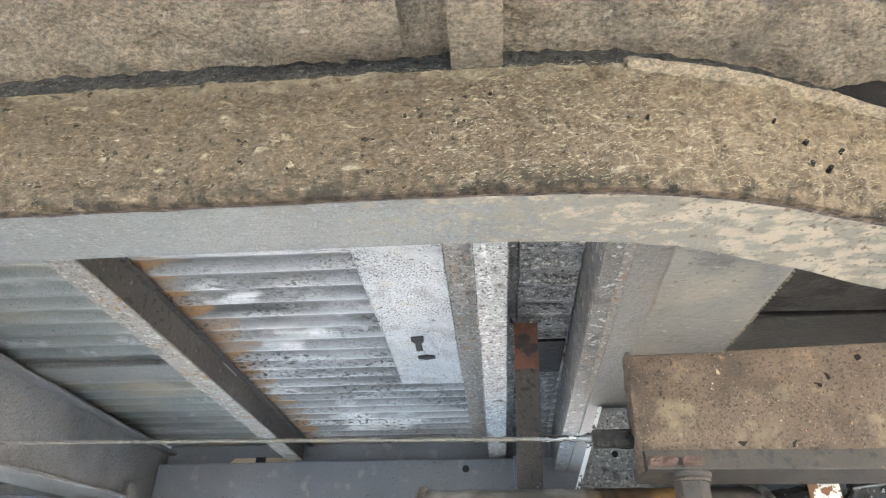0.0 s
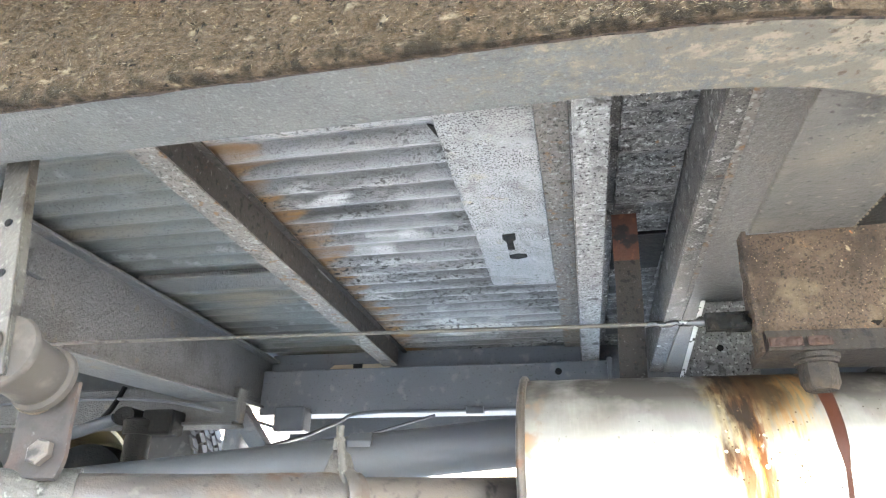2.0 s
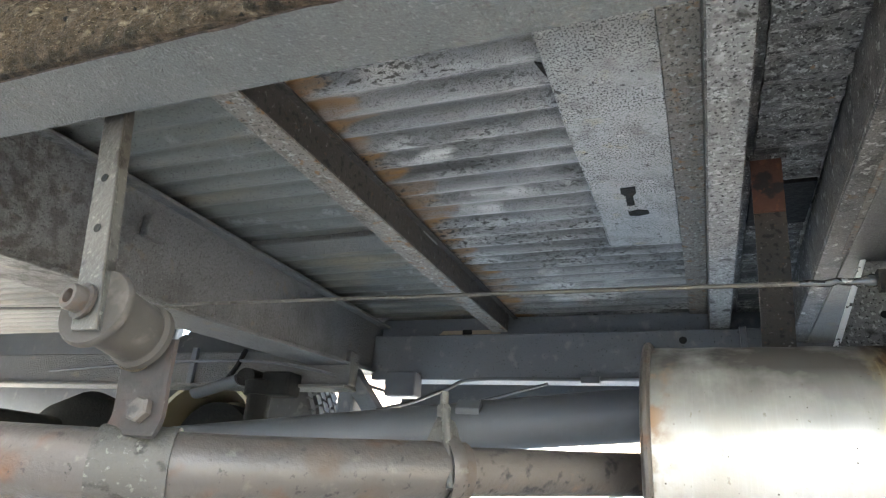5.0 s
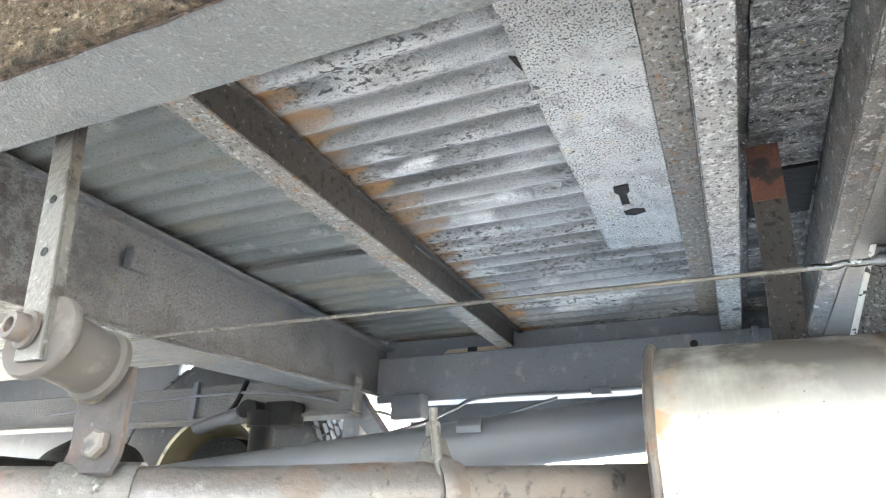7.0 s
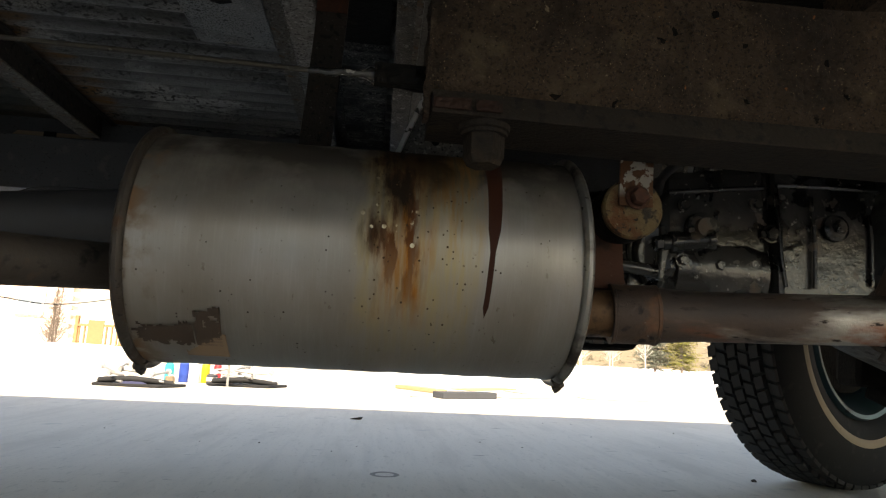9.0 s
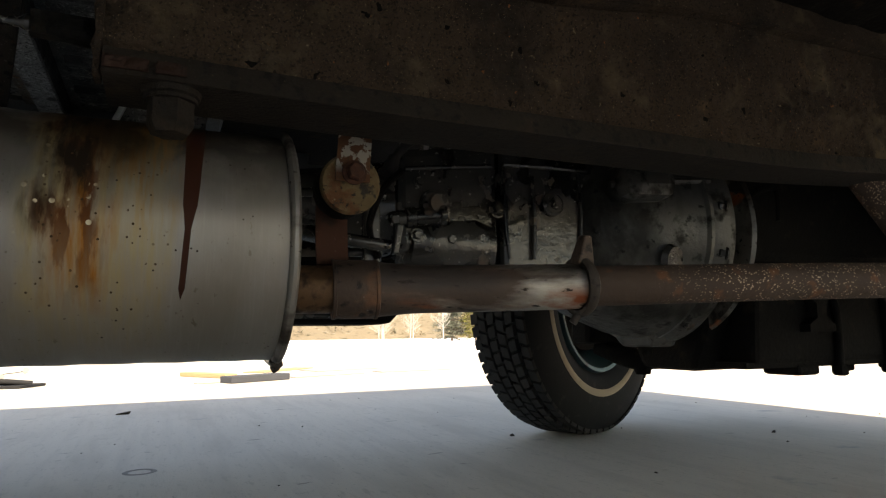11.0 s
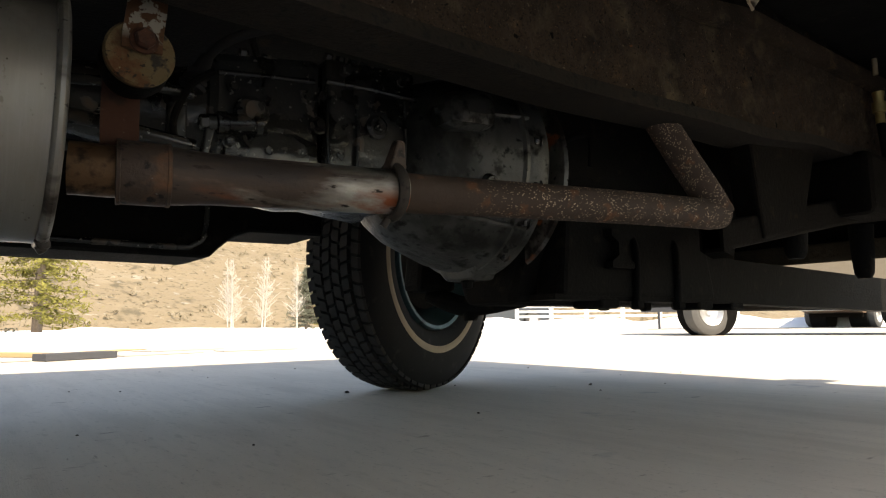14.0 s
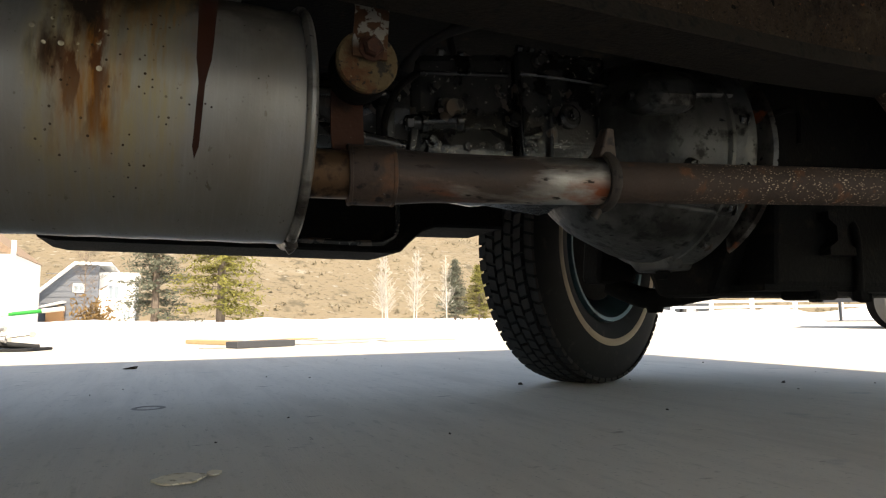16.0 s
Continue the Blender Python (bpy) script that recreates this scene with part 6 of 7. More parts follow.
part("eye", tube([(-1.17, 1.87, 0.665), (-1.17, 1.95, 0.665)], 0.034, 20), BLACK, shock, "bushed upper eye", True)
part("link", tube([(-1.20, 1.88, 0.655), (-1.36, 1.88, 0.60)], 0.022, 12), SHAFT, shock, "", True)
part("mount", block(-1.12, -1.02, 1.88, 1.95, 0.60, 0.69, 0.01), BLACK, shock)

# ---- loose things on the drive ----
PLAN = HERE
rng = random.Random(21)


def board(name, x0, y0, x1, y1, wide, high, mat, label):
    a, b = Vector((x0, y0, 0)), Vector((x1, y1, 0))
    d = (b - a).normalized()
    n = Vector((-d.y, d.x, 0)) * wide
    pts = [a, b, b + n, a + n]
    t = thing(name, label, name.replace("_", " "), ((x0 + x1) / 2, (y0 + y1) / 2, 0.0))
    part("slab", hull([(*q.xy, 0.002) for q in pts] + [(*q.xy, high) for q in pts], min(0.003, high * 0.3)), mat, t)
    return t


def plain(name, colour, rough=0.7, metal=0.0, vary=0.12):
    return Paint(name, colour, rough, metal, vary, 20).done()


PLANK = plain("pale_plank", (0.5, 0.36, 0.2))
SLATE = plain("dark_slab", (0.07, 0.075, 0.085))
PAPER = plain("grey_card", (0.45, 0.43, 0.4))
MAT = plain("black_mat", (0.025, 0.026, 0.028))
STEEL = plain("tool_steel", (0.42, 0.41, 0.4), 0.4, 0.6)
WHITE = plain("white_plastic", (0.75, 0.75, 0.73), 0.5)
GREEN = plain("green_plastic", (0.02, 0.36, 0.07), 0.4)
CYAN = plain("cyan_plastic", (0.03, 0.4, 0.45), 0.4)
BLUE = plain("blue_plastic", (0.04, 0.09, 0.4), 0.4)
YELLOW = plain("yellow_plastic", (0.6, 0.4, 0.04), 0.4)
RED = plain("red_plastic", (0.5, 0.05, 0.06), 0.4)
NAVY = plain("navy_cloth", (0.05, 0.055, 0.11), 0.9)

b = board("wooden_board", 0.49, 5.53, 0.765, 5.06, 0.10, 0.03, PLANK, "pale wooden board on the drive")
board("dark_slab", 0.755, 4.53, 1.14, 4.72, 0.13, 0.042, SLATE, "dark grey slab lying on the drive")
for i, (x0, y0, x1, y1, w, mat) in enumerate(((1.2, 4.85, 1.75, 5.05, 0.25, PAPER), (1.5, 5.5, 2.1, 5.7, 0.3, PAPER), (1.9, 5.1, 2.5, 5.15, 0.2, PAPER), (1.1, 5.6, 1.6, 6.1, 0.2, PLANK), (0.56, 4.6, 0.70, 4.65, 0.05, PAPER))):
    board("cardboard_sheet", x0, y0, x1, y1, w, 0.008, mat, "flattened cardboard sheet on the drive")

# two mats of tools
for x, y, s in ((-0.56, 4.98, 1), (-1.13, 4.58, 2)):
    m = thing("tool_mat", "black mat with a heap of steel tools on it", "tool mat", (x, y, 0.0), "mats with tools")
    q = [(x - 0.22, y - 0.10), (x + 0.18, y - 0.14), (x + 0.28, y + 0.06), (x + 0.05, y + 0.18), (x - 0.25, y + 0.12)]
    part("mat", prism(q, 0.002, 0.018, "z", 0.003), MAT, m)
    part("fold", tube(curve([(x - 0.2, y - 0.05, 0.03), (x, y - 0.08, 0.045), (x + 0.22, y - 0.02, 0.02)]), [0.018] * 17, 10), MAT, m, "folded corner", True)
    for i in range(9):
        px, py = x + rng.uniform(-0.16, 0.14), y + rng.uniform(-0.08, 0.1)
        a = rng.uniform(0, 3.1)
        l = rng.uniform(0.05, 0.11)
        e = Vector((math.cos(a), math.sin(a), 0.12)) * l
        c = Vector((px, py, 0.034 + 0.011 * i))
        t = part("tool", join(tube([c - e, c + e], 0.008, 8), lathe([(-0.01, 0.018), (0.01, 0.018)], c + e, (0.2, -1, 0.2), 12)), STEEL, m, "steel socket tool", True)
for x, y, z1, r, mat, lab in ((-0.78, 4.99, 0.085, 0.036, SLATE, "dark jar with a white label"), (-1.08, 5.04, 0.16, 0.03, CYAN, "cyan bottle"), (-1.01, 5.14, 0.17, 0.032, BLUE, "blue bottle"), (-0.93, 5.15, 0.16, 0.03, WHITE, "white bottle"), (-0.87, 5.17, 0.165, 0.028, YELLOW, "yellow bottle"), (-0.80, 5.22, 0.16, 0.026, RED, "red bottle"), (-1.04, 4.94, 0.06, 0.03, TAN, "tan tape roll")):
    t = thing("bottle", lab + " standing on the drive", "bottle", (x, y, 0.0), "bottles by the tools")
    part("body", lathe([(0.001, r * 0.9), (0.006, r), (z1 * 0.75, r), (z1 * 0.86, r * 0.5), (z1 * 0.88, r * 0.42)], (x, y, 0), (0, 0, 1), 20), mat, t, "", True)
    part("cap", lathe([(z1 * 0.88, r * 0.48), (z1, r * 0.48)], (x, y, 0), (0, 0, 1), 16), WHITE, t, "", True)
    part("label", lathe([(z1 * 0.3, r * 1.02), (z1 * 0.6, r * 1.02)], (x, y, 0), (0, 0, 1), 20), WHITE if mat is SLATE else mat, t, "", True)
t = thing("cloth_heap", "navy rag heaped on the drive", "rag", (-1.12, 4.52, 0.0))
part("cloth", rough_sheet(lambda u, v: ((-1.2 + 0.17 * u, 4.47 + 0.12 * v, 0.012 + 0.05 * math.sin(math.pi * u) * math.sin(math.pi * v)), (0, 0, 1)), 16, 12, 0.012, 14, 3, 0.006), NAVY, t, "", True)
t = thing("green_stick", "green and white plastic pole propped over the tools", "pole", (-0.6, 4.7, 0.2))
part("grip", tube([(-0.95, 4.72, 0.16), (-0.30, 4.72, 0.235)], 0.011, 12), GREEN, t, "", True)
part("tip", tube([(-0.30, 4.72, 0.235), (-0.19, 4.72, 0.248)], 0.0135, 12), WHITE, t, "white end", True)
part("band", tube([(-0.50, 4.72, 0.212), (-0.46, 4.72, 0.217)], 0.0118, 12), WHITE, t, "", True)
part("prop", tube([(-0.62, 4.72, 0.01), (-0.62, 4.72, 0.19)], 0.008, 8), STEEL, t, "", True)

# marks and litter on the concrete under the van
CRUMB = Paint("dry_flake", (0.85, 0.76, 0.6), 0.9, 0.0, 0.15, 60).specks((0.5, 0.42, 0.3), 70, 0.55, 0.08).relief(90, 0.8, 0.003).done()
for cx, cy, rx, ry in ((0.366, 1.288, 0.028, 0.026), (0.406, 1.301, 0.008, 0.012)):
    bm = bmesh.new()
    ring = [(cx + rx * math.cos(a) * (1 + 0.25 * noise.noise(Vector((math.cos(a) * 2, math.sin(a) * 2, cx)))), cy + ry * math.sin(a) * (1 + 0.25 * noise.noise(Vector((math.cos(a) * 2, 3, math.sin(a) * 2))))) for a in (2 * math.pi * i / 28 for i in range(28))]
    t = tagged(part("paint_fleck", prism(ring, 0.001, 0.003, "z"), CRUMB), "cream dried splash on the concrete", "splash")
t = tagged(part("ring_stain", lathe([(0.0004, 0.022), (0.0016, 0.026), (0.0016, 0.030), (0.0004, 0.034)], (0.32, 1.96, 0), (0, 0, 1), 32, True), plain("ring_mark", (0.3, 0.28, 0.26), 0.9)), "faint ring mark on the concrete", "stain")
GRIT = plain("grit", (0.06, 0.05, 0.04), 0.9)
for i in range(34):
    x, y = rng.uniform(-0.6, 2.6), rng.uniform(1.3, 3.3)
    if i == 0:
        x, y = 1.907, 1.71
    if i == 1:
        x, y = 1.244, 2.0
    r = rng.uniform(0.0012, 0.0035) if i > 1 else 0.006
    bm = bmesh.new()
    bmesh.ops.create_icosphere(bm, subdivisions=1, radius=r, matrix=Matrix.Translation((x, y, r * 0.5)))
    for v in bm.verts:
        v.co += Vector((rng.uniform(-1, 1), rng.uniform(-1, 1), 0)) * r * 0.5
        v.co.z = max(0.0005, v.co.z * 0.8)
    tagged(part("pebble", bm, GRIT), "dark crumb of grit on the concrete", "pebble", "grit on the drive")
bm = hull([(0.21, 3.12, 0.001), (0.25, 3.115, 0.001), (0.255, 3.135, 0.001), (0.215, 3.135, 0.001), (0.21, 3.12, 0.004), (0.25, 3.11, 0.012), (0.26, 3.135, 0.01), (0.215, 3.138, 0.003)])
tagged(part("dry_leaf", bm, GRIT), "small curled dead leaf on the concrete", "leaf")

# ---- snow banks ----


def bank(name, line, wide, high, seed, label):
    pts = curve(line, 10)
    bm = bmesh.new()
    rows = []
    for i, q in enumerate(pts):
        d = (pts[min(i + 1, len(pts) - 1)] - pts[max(i - 1, 0)]).normalized()
        n = Vector((-d.y, d.x, 0))
        row = []
        for j in range(15):
            v = j / 14
            h = high * math.sin(math.pi * v) ** 0.7 * (0.75 + 0.6 * noise.fractal(Vector((q.x * 0.5, q.y * 0.5, seed)) + n * v, 0.8, 2.0, 4))
            row.append(bm.verts.new(q + n * (v - 0.5) * wide + Vector((0, 0, max(h, 0) - 0.02))))
        rows.append(row)
    for a, b in zip(rows, rows[1:]):
        for j in range(14):
            bm.faces.new((a[j], a[j + 1], b[j + 1], b[j]))
    ob = part(name, bm, SNOW, None, "", True)
    return tagged(ob, label, "snow bank", kind="structure")


bank("snow_bank", [(-16, 16.5, 0), (-6, 14.6, 0), (-1, 12.8, 0), (2.6, 9.6, 0), (5.2, 9.8, 0), (9, 11, 0), (14, 11.6, 0)], 3.0, 0.17, 1.0, "low white snow bank along the drive")
bank("snow_bank_2", [(13.5, 17.5, 0), (17.5, 15.6, 0), (19.5, 13.6, 0), (21, 11.2, 0), (23.5, 7.5, 0)], 2.4, 0.44, 5.0, "lumpy white snow bank below the fence")
ASPHALT = plain("wet_asphalt", (0.06, 0.06, 0.062), 0.5)
tagged(part("road", hull([(10, 16.8, 0.002), (24, 1, 0.002), (26.5, 1, 0.002), (12, 18.4, 0.002), (10, 16.8, 0.01), (24, 1, 0.01), (26.5, 1, 0.01), (12, 18.4, 0.01)]), ASPHALT), "strip of wet dark road", "road", kind="structure")
tagged(part("snow_field", hull([(-60, 17, 0.0), (40, 17, 0.0), (40, 46, 0.0), (-60, 46, 0.0), (-60, 17, 0.05), (40, 17, 0.05), (40, 46, 0.05), (-60, 46, 0.05)]), SNOW), "snow-covered yard", "snow", kind="structure")

# ---- hillside ----
bm = bmesh.new()
rows = []
for i in range(91):
    x = -150 + 300 * i / 90
    row = []
    for j in range(61):
        y = 40 + 210 * (j / 60) ** 1.3
        z = 0.30 * (y - 40) + 3.2 * noise.fractal(Vector((x * 0.02, y * 0.02, 3)), 0.9, 2.0, 4) * min(1, (y - 40) / 25) - 0.1
        row.append(bm.verts.new((x, y, z)))
    rows.append(row)
for a, b in zip(rows, rows[1:]):
    for j in range(60):
        bm.faces.new((a[j], a[j + 1], b[j + 1], b[j]))
hill = tagged(part("hillside", bm, HILL, None, "", True), "dry tan hillside dotted with sagebrush", "hill", kind="structure")
SAGE = plain("sagebrush", (0.24, 0.21, 0.15), 0.95, 0, 0.3)
rng = random.Random(5)
spots = []
for i in range(2400):
    x, y = rng.uniform(-45, 75), 41 + 90 * rng.random() ** 1.5
    z = 0.30 * (y - 40) + 3.2 * noise.fractal(Vector((x * 0.02, y * 0.02, 3)), 0.9, 2.0, 4) * min(1, (y - 40) / 25) - 0.1
    s = rng.uniform(0.15, 0.5)
    for k in range(9):
        spots.append(((x + rng.gauss(0, 0.35) * s, y + rng.gauss(0, 0.35) * s, z + abs(rng.gauss(0, 0.35)) * s), s))
tagged(part("sagebrush", leaves(rng, spots, 0.8), SAGE), "sparse dark sagebrush on the hillside", "sagebrush", kind="stuff")
spots = [((19.9 + rng.gauss(0, 0.8), 67.6 + rng.gauss(0, 0.5), 6.7 + abs(rng.gauss(0, 0.7))), 1) for i in range(240)]
t = thing("round_bush", "dark rounded shrub alone on the hillside", "bush", (19.9, 67.6, 6.3))
part("foliage", leaves(rng, spots, 0.6), SAGE, t)

# ---- trees ----
BARK = plain("grey_bark", (0.2, 0.16, 0.13), 0.9, 0, 0.3)
PALE_BARK = plain("birch_bark", (0.5, 0.47, 0.42), 0.8, 0, 0.2)
NEEDLES = plain("spruce_needles", (0.13, 0.14, 0.105), 0.9, 0, 0.4)
YELLOW_NEEDLES = plain("sunlit_spruce_needles", (0.19, 0.18, 0.05), 0.9, 0, 0.4)
DRY = plain("dry_shrub", (0.2, 0.13, 0.06), 0.9, 0, 0.4)


def spruce(x, y, z, high, wide, mat, seed, label):
    r = random.Random(seed)
    t = thing("spruce_tree", label, "tree", (x, y, z), "conifers across the yard")
    part("trunk", tube([(0, 0, -0.1), (0.02, 0.01, high * 0.5), (0, 0, high)], [high * 0.022, high * 0.014, 0.01], 8), BARK, t, "", True, True)
    spots, limbs = [], []
    k = 0
    while k < 230:
        f = (k / 230) ** 0.85
        zz = high * (0.04 + 0.93 * f)
        reach = wide * (1 - f) ** 0.8 * r.uniform(0.55, 1.1) + 0.05
        a = r.uniform(0, 6.283)
        droop = r.uniform(-0.25, 0.1)
        d = Vector((math.cos(a), math.sin(a), droop))
        limbs.append([(0, 0, zz), Vector((0, 0, zz)) + d * reach])
        m = int(16 + 60 * reach / max(wide, 0.1))
        for i in range(m):
            s = r.uniform(0.15, 1.0)
            q = Vector((0, 0, zz)) + d * reach * s + Vector((r.gauss(0, 1), r.gauss(0, 1), r.gauss(0, 0.45))) * 0.06 * wide * (0.4 + s)
            spots.append((q, r.uniform(0.7, 1.3)))
        k += 1
    part("limb", join(*[tube(l, [0.018, 0.006], 4) for l in limbs]), BARK, t, "", False, True)
    part("crown", leaves(r, spots, 0.085 * wide, 0.3), mat, t, "", False, True)
    return t


spruce(0.0, 26.3, 0.0, 6.5, 1.55, NEEDLES, 1, "grey-green spruce in front of the houses")
spruce(2.15, 24.3, 0.0, 7.2, 1.8, YELLOW_NEEDLES, 2, "sunlit yellow-green spruce tree in the yard")
spruce(10.4, 22.3, 0.1, 2.3, 0.85, NEEDLES, 3, "small dark spruce among bare trees")
spruce(11.25, 22.0, 0.1, 2.1, 0.8, YELLOW_NEEDLES, 4, "small yellow-green spruce among bare trees")


def bare_tree(x, y, z, high, mat, seed, label, stems=1):
    r = random.Random(seed)
    t = thing("bare_tree", label, "tree", (x, y, z), "leafless trees")
    for s in range(stems):
        lean = Vector((r.uniform(-0.1, 0.1), r.uniform(-0.1, 0.1), 0)) * high * (0.6 if stems > 1 else 0.3)
        base = Vector((r.uniform(-0.12, 0.12), r.uniform(-0.1, 0.1), -0.1)) * (stems > 1)
        part("trunk", tube(curve([base, base + lean * 0.5 + Vector((0, 0, high * 0.5)), base + lean + Vector((0, 0, high))], 5), [0.024 - 0.019 * i / 10 for i in range(11)], 6), mat, t, "", True, True)
        twigs = []
        for i in range(70):
            f = r.uniform(0.12, 0.97)
            q = base + lean * f + Vector((0, 0, high * f))
            a = r.uniform(0, 6.283)
            l = high * 0.28 * (1.1 - f) * r.uniform(0.4, 1.2)
            d = Vector((math.cos(a) * 0.75, math.sin(a) * 0.75, r.uniform(0.3, 0.9)))
            e = q + d * l
            twigs.append(tube([q, q + d * l * 0.5 + Vector((0, 0, -0.02)), e], [0.007, 0.005, 0.0025], 4))
            for k in range(3):
                p0 = q.lerp(e, r.uniform(0.3, 0.95))
                twigs.append(tube([p0, p0 + Vector((r.gauss(0, 1), r.gauss(0, 1), 0.8 + r.random())).normalized() * l * 0.4], [0.005, 0.002], 3))
        part("twig_mass", join(*twigs), mat, t, "", False, True)
    return t


bare_tree(7.3, 21.3, 0.1, 2.4, PALE_BARK, 1, "slender white-barked leafless tree", 3)
bare_tree(8.28, 20.95, 0.1, 2.5, PALE_BARK, 2, "slender white-barked leafless tree", 2)
bare_tree(9.25, 20.5, 0.1, 2.2, PALE_BARK, 3, "single white-barked leafless tree", 1)
bare_tree(-2.25, 26.0, 0.0, 3.6, BARK, 4, "brown leafless tree before the grey house", 1)
bare_tree(-7.0, 16.0, 0.0, 1.5, BARK, 6, "leafless garden shrub by the wall", 3)
t = thing("dry_bush", "rust-brown rounded shrub under the bare tree", "bush", (-2.0, 26.2, 0.0))
part("foliage", leaves(rng, [((-2.0 + rng.gauss(0, 0.36), 26.2 + rng.gauss(0, 0.3), abs(rng.gauss(0.3, 0.36))), 1) for i in range(520)], 0.2), DRY, t)
bm = tube([(-2.0, 26.2, 0), (-2.0, 26.2, 0.7)], [0.04, 0.01], 6)
part("stem", bm, BARK, t)

# ---- houses ----
SIDING = plain("grey_blue_siding", (0.15, 0.165, 0.19), 0.7)
TRIM = plain("white_trim", (0.8, 0.8, 0.78), 0.6)
SHINGLE = plain("brown_shingle", (0.3, 0.22, 0.16), 0.9, 0, 0.4)
GLASS = plain("window_glass", (0.25, 0.3, 0.34), 0.1)
CREAM = plain("cream_wall", (0.72, 0.68, 0.58), 0.8)
BRICKS = plain("pink_brick", (0.68, 0.55, 0.47), 0.9, 0, 0.3)
TIMBER = plain("stained_timber", (0.36, 0.2, 0.1), 0.8)


def window(parent, x0, x1, y, z0, z1):
    w = part("window", block(x0, x1, y - 0.05, y + 0.02, z0, z1, 0.01), TRIM, parent, "white-framed window")
    c = (x0 + x1) / 2
    for a, b in ((x0 + 0.08, c - 0.03), (c + 0.03, x1 - 0.08)):
        part("pane", block(a, b, y - 0.07, y - 0.05, z0 + 0.08, z1 - 0.08), GLASS, w)


house = thing("house", "grey-sided house with a white-edged shed roof", "house", (-3.5, 40, 0), "houses across the road")
part("wall", prism([(-5.5, -0.2), (-2.9, -0.2), (-2.9, 2.95), (-4.0, 2.95), (-5.5, 1.55)], 38.0, 44.0, "y"), SIDING, house, "grey-blue siding")
for i in range(9):
    part("siding_lap", block(-5.45 + max(0, 0.16 * (i * 0.34 - 1.5)), -2.95, 37.97, 38.0, 0.1 + 0.3 * i, 0.125 + 0.3 * i), SIDING, house)
part("roof", prism([(-5.75, 1.45), (-4.0, 3.12), (-2.3, 3.12), (-2.3, 2.98), (-3.95, 2.98), (-5.65, 1.35)], 37.6, 44.3, "y"), TRIM, house, "white roof edge")
part("side_wing", block(-2.9, -1.2, 38.6, 44, -0.2, 2.5), TRIM, house, "white wing")
part("wing_roof", block(-2.95, -1.0, 38.3, 44.2, 2.5, 2.64), TRIM, house)
window(house, -4.05, -3.5, 38.0, 1.55, 2.0)
window(house, -2.5, -1.9, 38.6, 1.2, 2.0)
window(house, -1.75, -1.3, 38.6, 0.1, 0.7)
part("porch", prism([(-5.3, 0.75), (-4.3, 1.0), (-4.3, 1.08), (-5.3, 0.83)], 36.6, 38, "y"), TRIM, house, "small white porch roof")
part("porch_wall", block(-5.1, -4.35, 37.4, 38, -0.2, 0.74), TIMBER, house)
white = thing("house", "white house with a brown-shingled gable end", "house", (-8, 32, 0), "houses across the road")
part("wall", block(-12, -5.2, 30.0, 36, -0.2, 2.75), TRIM, white, "white siding")
gable = part("gable", prism([(-12, 2.75), (-5.1, 2.75), (-8.5, 5.6)], 30.05, 36, "y"), SHINGLE, white, "brown shingled gable")
for j in range(7):
    for i in range(9):
        part("shingle", block(-8.1 + 0.3 * i + 0.15 * (j % 2), -7.83 + 0.3 * i + 0.15 * (j % 2), 30.0, 30.05, 2.8 + 0.2 * j, 2.985 + 0.2 * j), SHINGLE, gable) if -7.83 + 0.3 * i + 0.15 * (j % 2) < -5.2 - 1.2 * 0.2 * j else None
part("corner_board", block(-5.28, -5.12, 29.93, 30.02, -0.2, 3.3), TRIM, white)
window(white, -7.3, -6.2, 30.0, 0.8, 1.9)
cot = thing("house", "cream and pink-brick bungalow wall", "house", (-9, 18, 0), "houses across the road")
part("wall", block(-20, -5.3, 18.2, 26, -0.2, 3.4), CREAM, cot, "cream rendered wall")
bw = part("brick_wall", block(-16, -7.55, 18.1, 18.2, -0.2, 3.4), BRICKS, cot, "pink brick wall")
for j in range(14):
    for i in range(7):
        x = -9.9 + 0.34 * i + 0.17 * (j % 2)
        part("brick", block(x, x + 0.31, 18.085, 18.1, 0.02 + 0.12 * j, 0.12 + 0.12 * j), BRICKS, bw)
window(cot, -8.9, -8.2, 18.06, 0.8, 1.5)
part("roof", prism([(18.0 - 0.6, 3.3), (26.5, 3.3), (22, 5.2)], -20.5, -4.9, "x"), SHINGLE, cot)
gate = thing("timber_gate", "small stained timber stair rail by the bungalow", "railing", (-5.7, 15.3, 0))
for i in range(8):
    x = -6.1 + 0.115 * i
    part("slat", block(x, x + 0.035, 15.28, 15.32, -0.05, 0.62 - 0.02 * abs(i - 3)), TIMBER, gate)
for z in (0.08, 0.52):
    part("rail", block(-6.15, -5.2, 15.25, 15.28, z, z + 0.06), TIMBER, gate)
part("panel", block(-5.88, -5.55, 15.22, 15.25, 0.12, 0.66), TIMBER, gate, "solid timber panel")
for x in (-6.17, -5.22):
    part("post", block(x, x + 0.07, 15.24, 15.33, -0.05, 0.75), TIMBER, gate)

# ---- fence and sign ----
fence = thing("rail_fence", "white two-rail fence beyond the road", "fence", (20.4, 16.9, 0))
a, b = Vector((18.3, 19.4, 0)), Vector((23.6, 13.0, 0))
d = (b - a).normalized()
n = Vector((-d.y, d.x, 0)) * 0.03
for i in range(7):
    q = a.lerp(b, i / 6)
    part("post", block(q.x - 0.06, q.x + 0.06, q.y - 0.06, q.y + 0.06, 0, 0.98, 0.01), TRIM, fence)
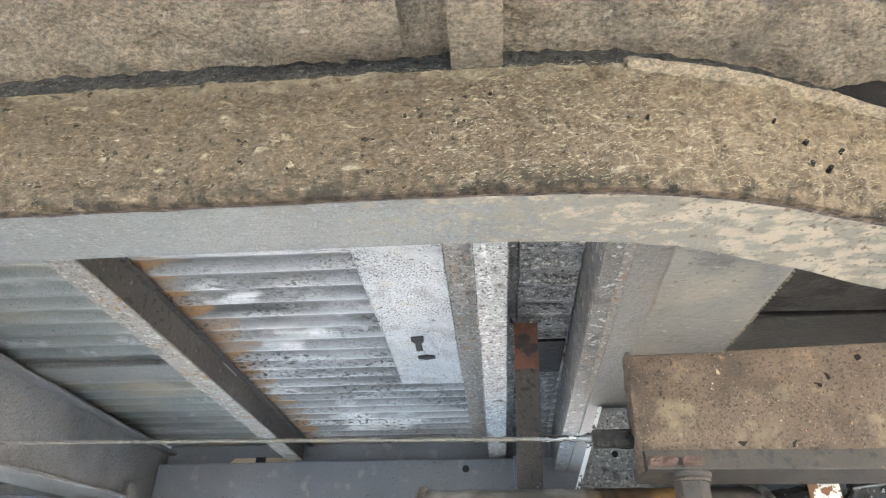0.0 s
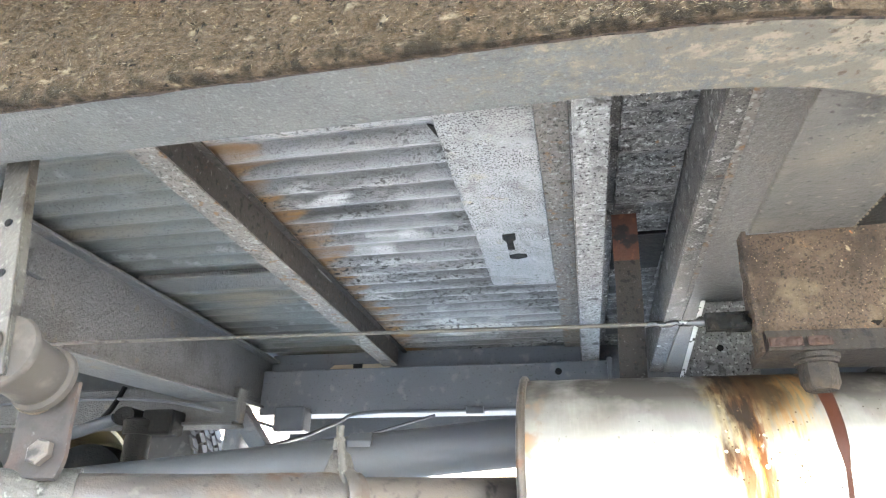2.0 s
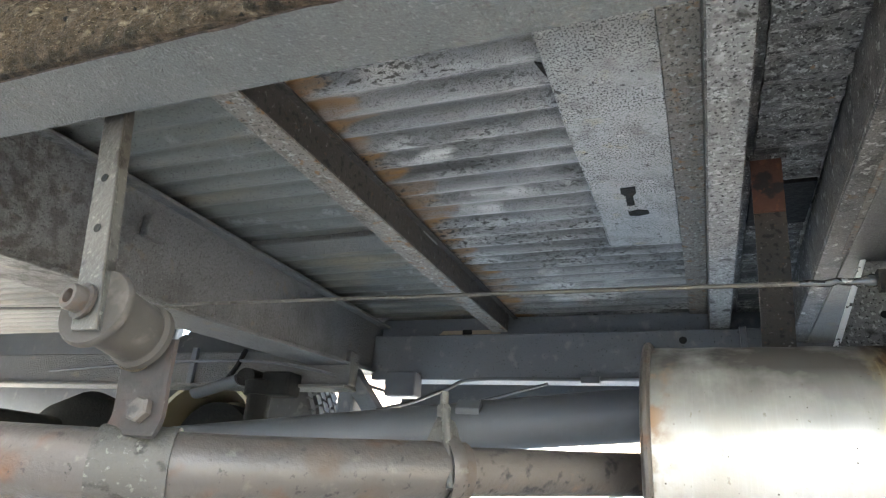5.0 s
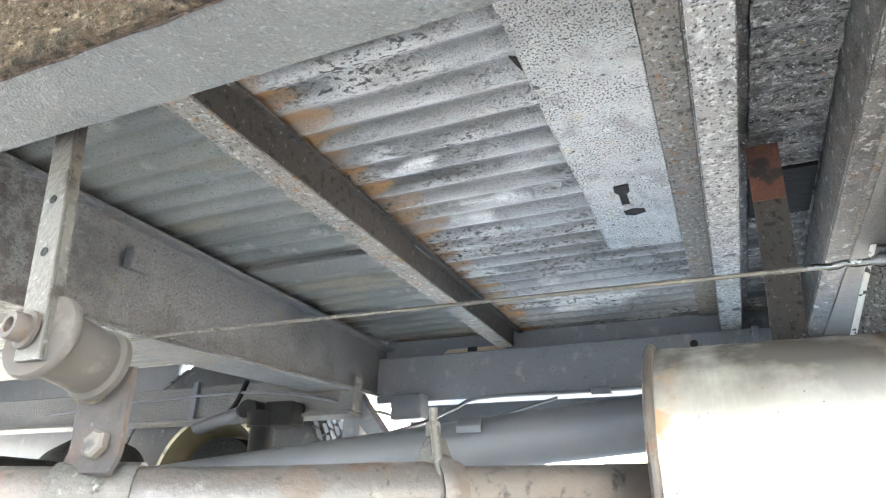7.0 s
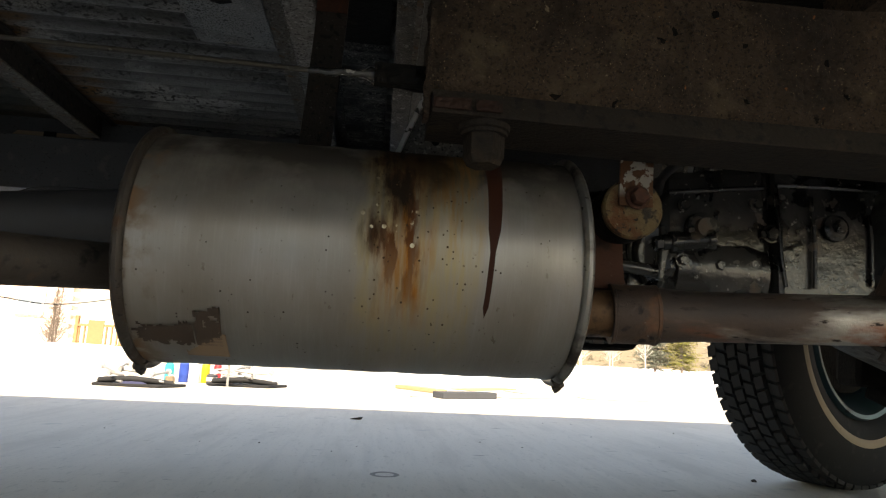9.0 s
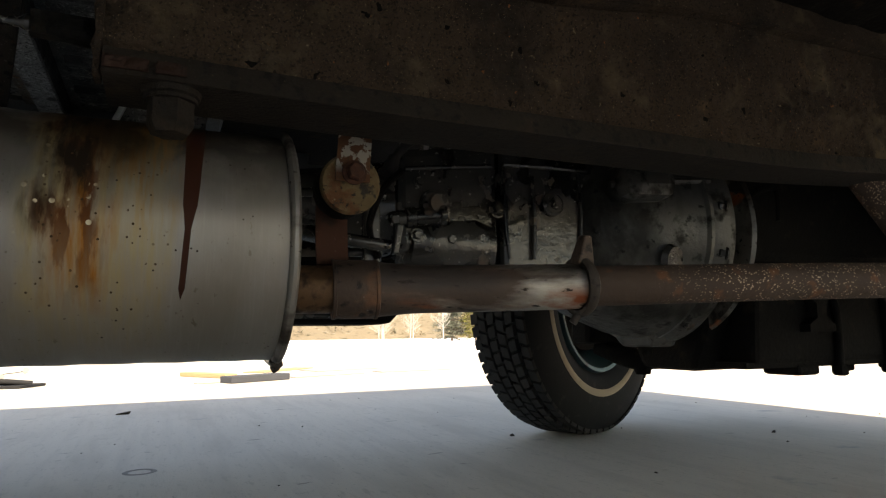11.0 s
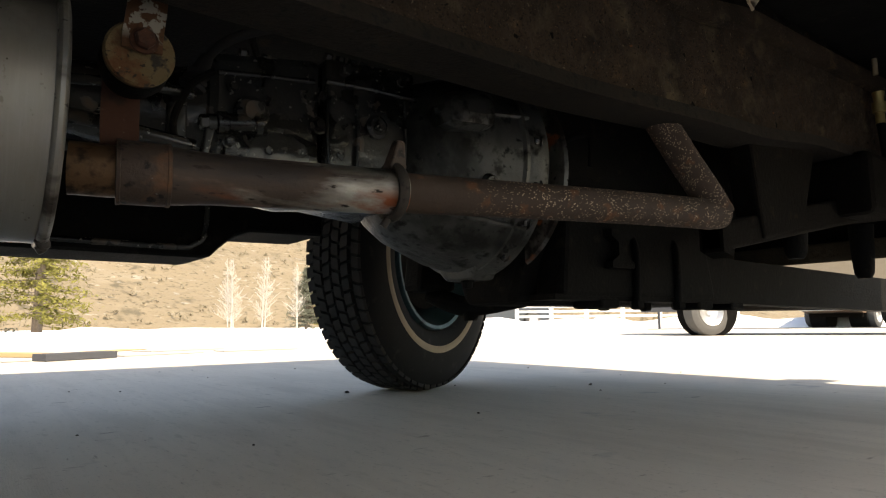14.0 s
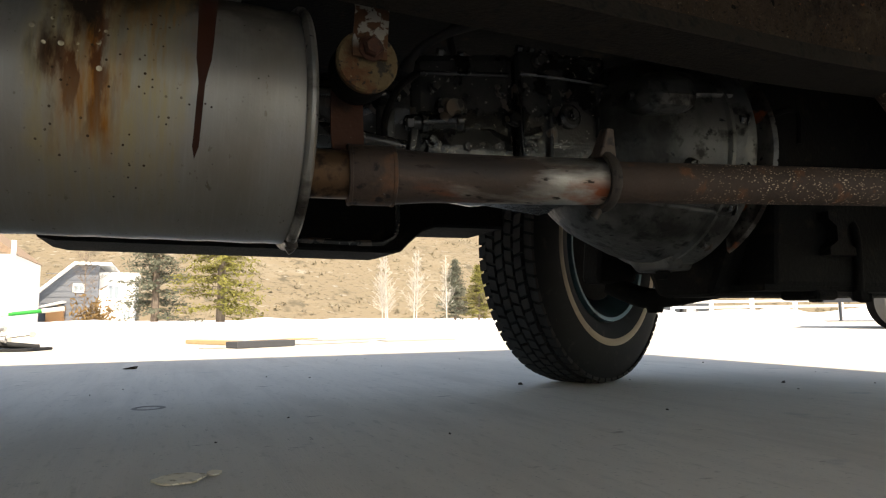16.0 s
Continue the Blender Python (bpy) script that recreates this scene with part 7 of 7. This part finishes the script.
for z in (0.42, 0.62, 0.82):
    part("rail", hull([(*(a - n).xy, z), (*(b - n).xy, z), (*(b + n).xy, z), (*(a + n).xy, z), (*(a - n).xy, z + 0.09), (*(b - n).xy, z + 0.09), (*(b + n).xy, z + 0.09), (*(a + n).xy, z + 0.09)]), TRIM, fence)
sign = thing("yard_sign", "dark sign board with pale lettering bars", "sign", (16.8, 11.75, 0))
u = Vector((0.56, -0.82, 0)).normalized()
w = Vector((-0.82, -0.56, 0)).normalized()
c = Vector((16.82, 11.73, 0.76))


def slab(c, u, w, hu, hz, t):
    q = [c + u * s * hu + w * k * t + Vector((0, 0, v * hz)) for v in (-1, 1) for s, k in ((-1, -1), (1, -1), (1, 1), (-1, 1))]
    return hull(q)


bd = part("board", slab(c, u, w, 0.5, 0.27, 0.02), SLATE, sign)
for z, l in ((0.10, 0.05), (0.02, 0.3), (-0.08, 0.36)):
    part("text_bar", slab(c + w * 0.024 + Vector((0, 0, z)), u, w, l, 0.022, 0.003), TRIM, bd)
part("post", tube([(16.82, 11.73, 0), (16.82, 11.73, 0.5)], 0.04, 8), SLATE, sign)

# ---- parked vehicles far off ----
CARGLASS = plain("car_glass", (0.04, 0.045, 0.05), 0.1)
CHROME = plain("silver_wheel", (0.6, 0.6, 0.6), 0.3, 0.8)


def car(x, y, turn, paint, label, lift=0.0, steer=0.0, nose=1.4):
    t = thing("parked_car", label, "car", (x, y, 0), "cars parked on the street")
    t.rotation_euler = (0, 0, turn)
    prof = [(px, pz + lift) for px, pz in ((-2.3, 0.35), (-1.9, 0.31), (1.95, 0.31), (2.3, 0.35), (2.38, 0.6), (2.3, 0.92), (1.1, 1.05), (0.45, 1.62), (-1.5, 1.66), (-2.1, 1.12), (-2.35, 1.0))]
    part("body", prism(prof, -0.76, 0.76, "y", 0.06), paint, t, "", False, True)
    for s in (-1, 1):
        part("side_window", prism([(px, pz + lift) for px, pz in ((0.95, 1.08), (0.4, 1.55), (-1.4, 1.58), (-1.85, 1.12))], s * 0.765 - 0.01, s * 0.765 + 0.01, "y"), CARGLASS, t, "", False, True)
        part("headlight", lathe([(0, 0.09), (0.02, 0.085), (0.035, 0.05)], (2.35, s * 0.6, 0.72 + lift), (1, 0, 0), 16), CHROME, t, "", True, True)
    part("underbody", block(-1.9, 1.9, -0.7, 0.7, 0.20 + lift, 0.34 + lift), BROWN_BLACK, t, "", False, True)
    part("bumper", block(2.3, 2.46, -0.74, 0.74, 0.38 + lift, 0.58 + lift, 0.03), TRIM, t, "", False, True)
    for wx in (nose - 2.8, nose):
        ax = (-math.sin(steer), math.cos(steer), 0) if wx > 0 else (0, 1, 0)
        for s in (-1, 1):
            part("wheel_arch", lathe([(s * 0.3, 0.39), (s * 0.765, 0.39)], (wx, 0, 0.33), (0, 1, 0), 24), BLACK, t, "", False, True)
            w = part("wheel", lathe([(-0.09, 0.19), (-0.105, 0.22), (-0.11, 0.27), (-0.085, 0.325), (-0.05, 0.335), (0.05, 0.335), (0.085, 0.325), (0.11, 0.27), (0.105, 0.22), (0.09, 0.19)], (wx, s * 0.84, 0.335), ax, 40, True), CAR_TYRE, t, "", True, True)
            part("hub", lathe([(-s * 0.07, 0.0), (s * 0.045, 0.0), (s * 0.055, 0.06), (s * 0.03, 0.075), (s * 0.04, 0.15), (s * 0.09, 0.185), (s * 0.1, 0.2), (s * 0.08, 0.205), (-s * 0.07, 0.2)], (wx, s * 0.84, 0.335), ax, 28), CHROME, w, "", True, True)
    return t


CAR_TYRE = plain("grey_car_tyre", (0.09, 0.09, 0.088), 0.75)
car(10.21, 4.25, radians(122), plain("beige_car_paint", (0.17, 0.15, 0.12), 0.35), "beige truck parked beyond the drive", 0.15, radians(40), 1.75)
car(22.4, 8.4, radians(180), plain("brown_car_paint", (0.2, 0.14, 0.1), 0.35), "brown car parked on the street", 0.1)
car(18.5, 21.0, radians(160), plain("dark_car_paint", (0.06, 0.07, 0.08), 0.3), "dark car parked far off")
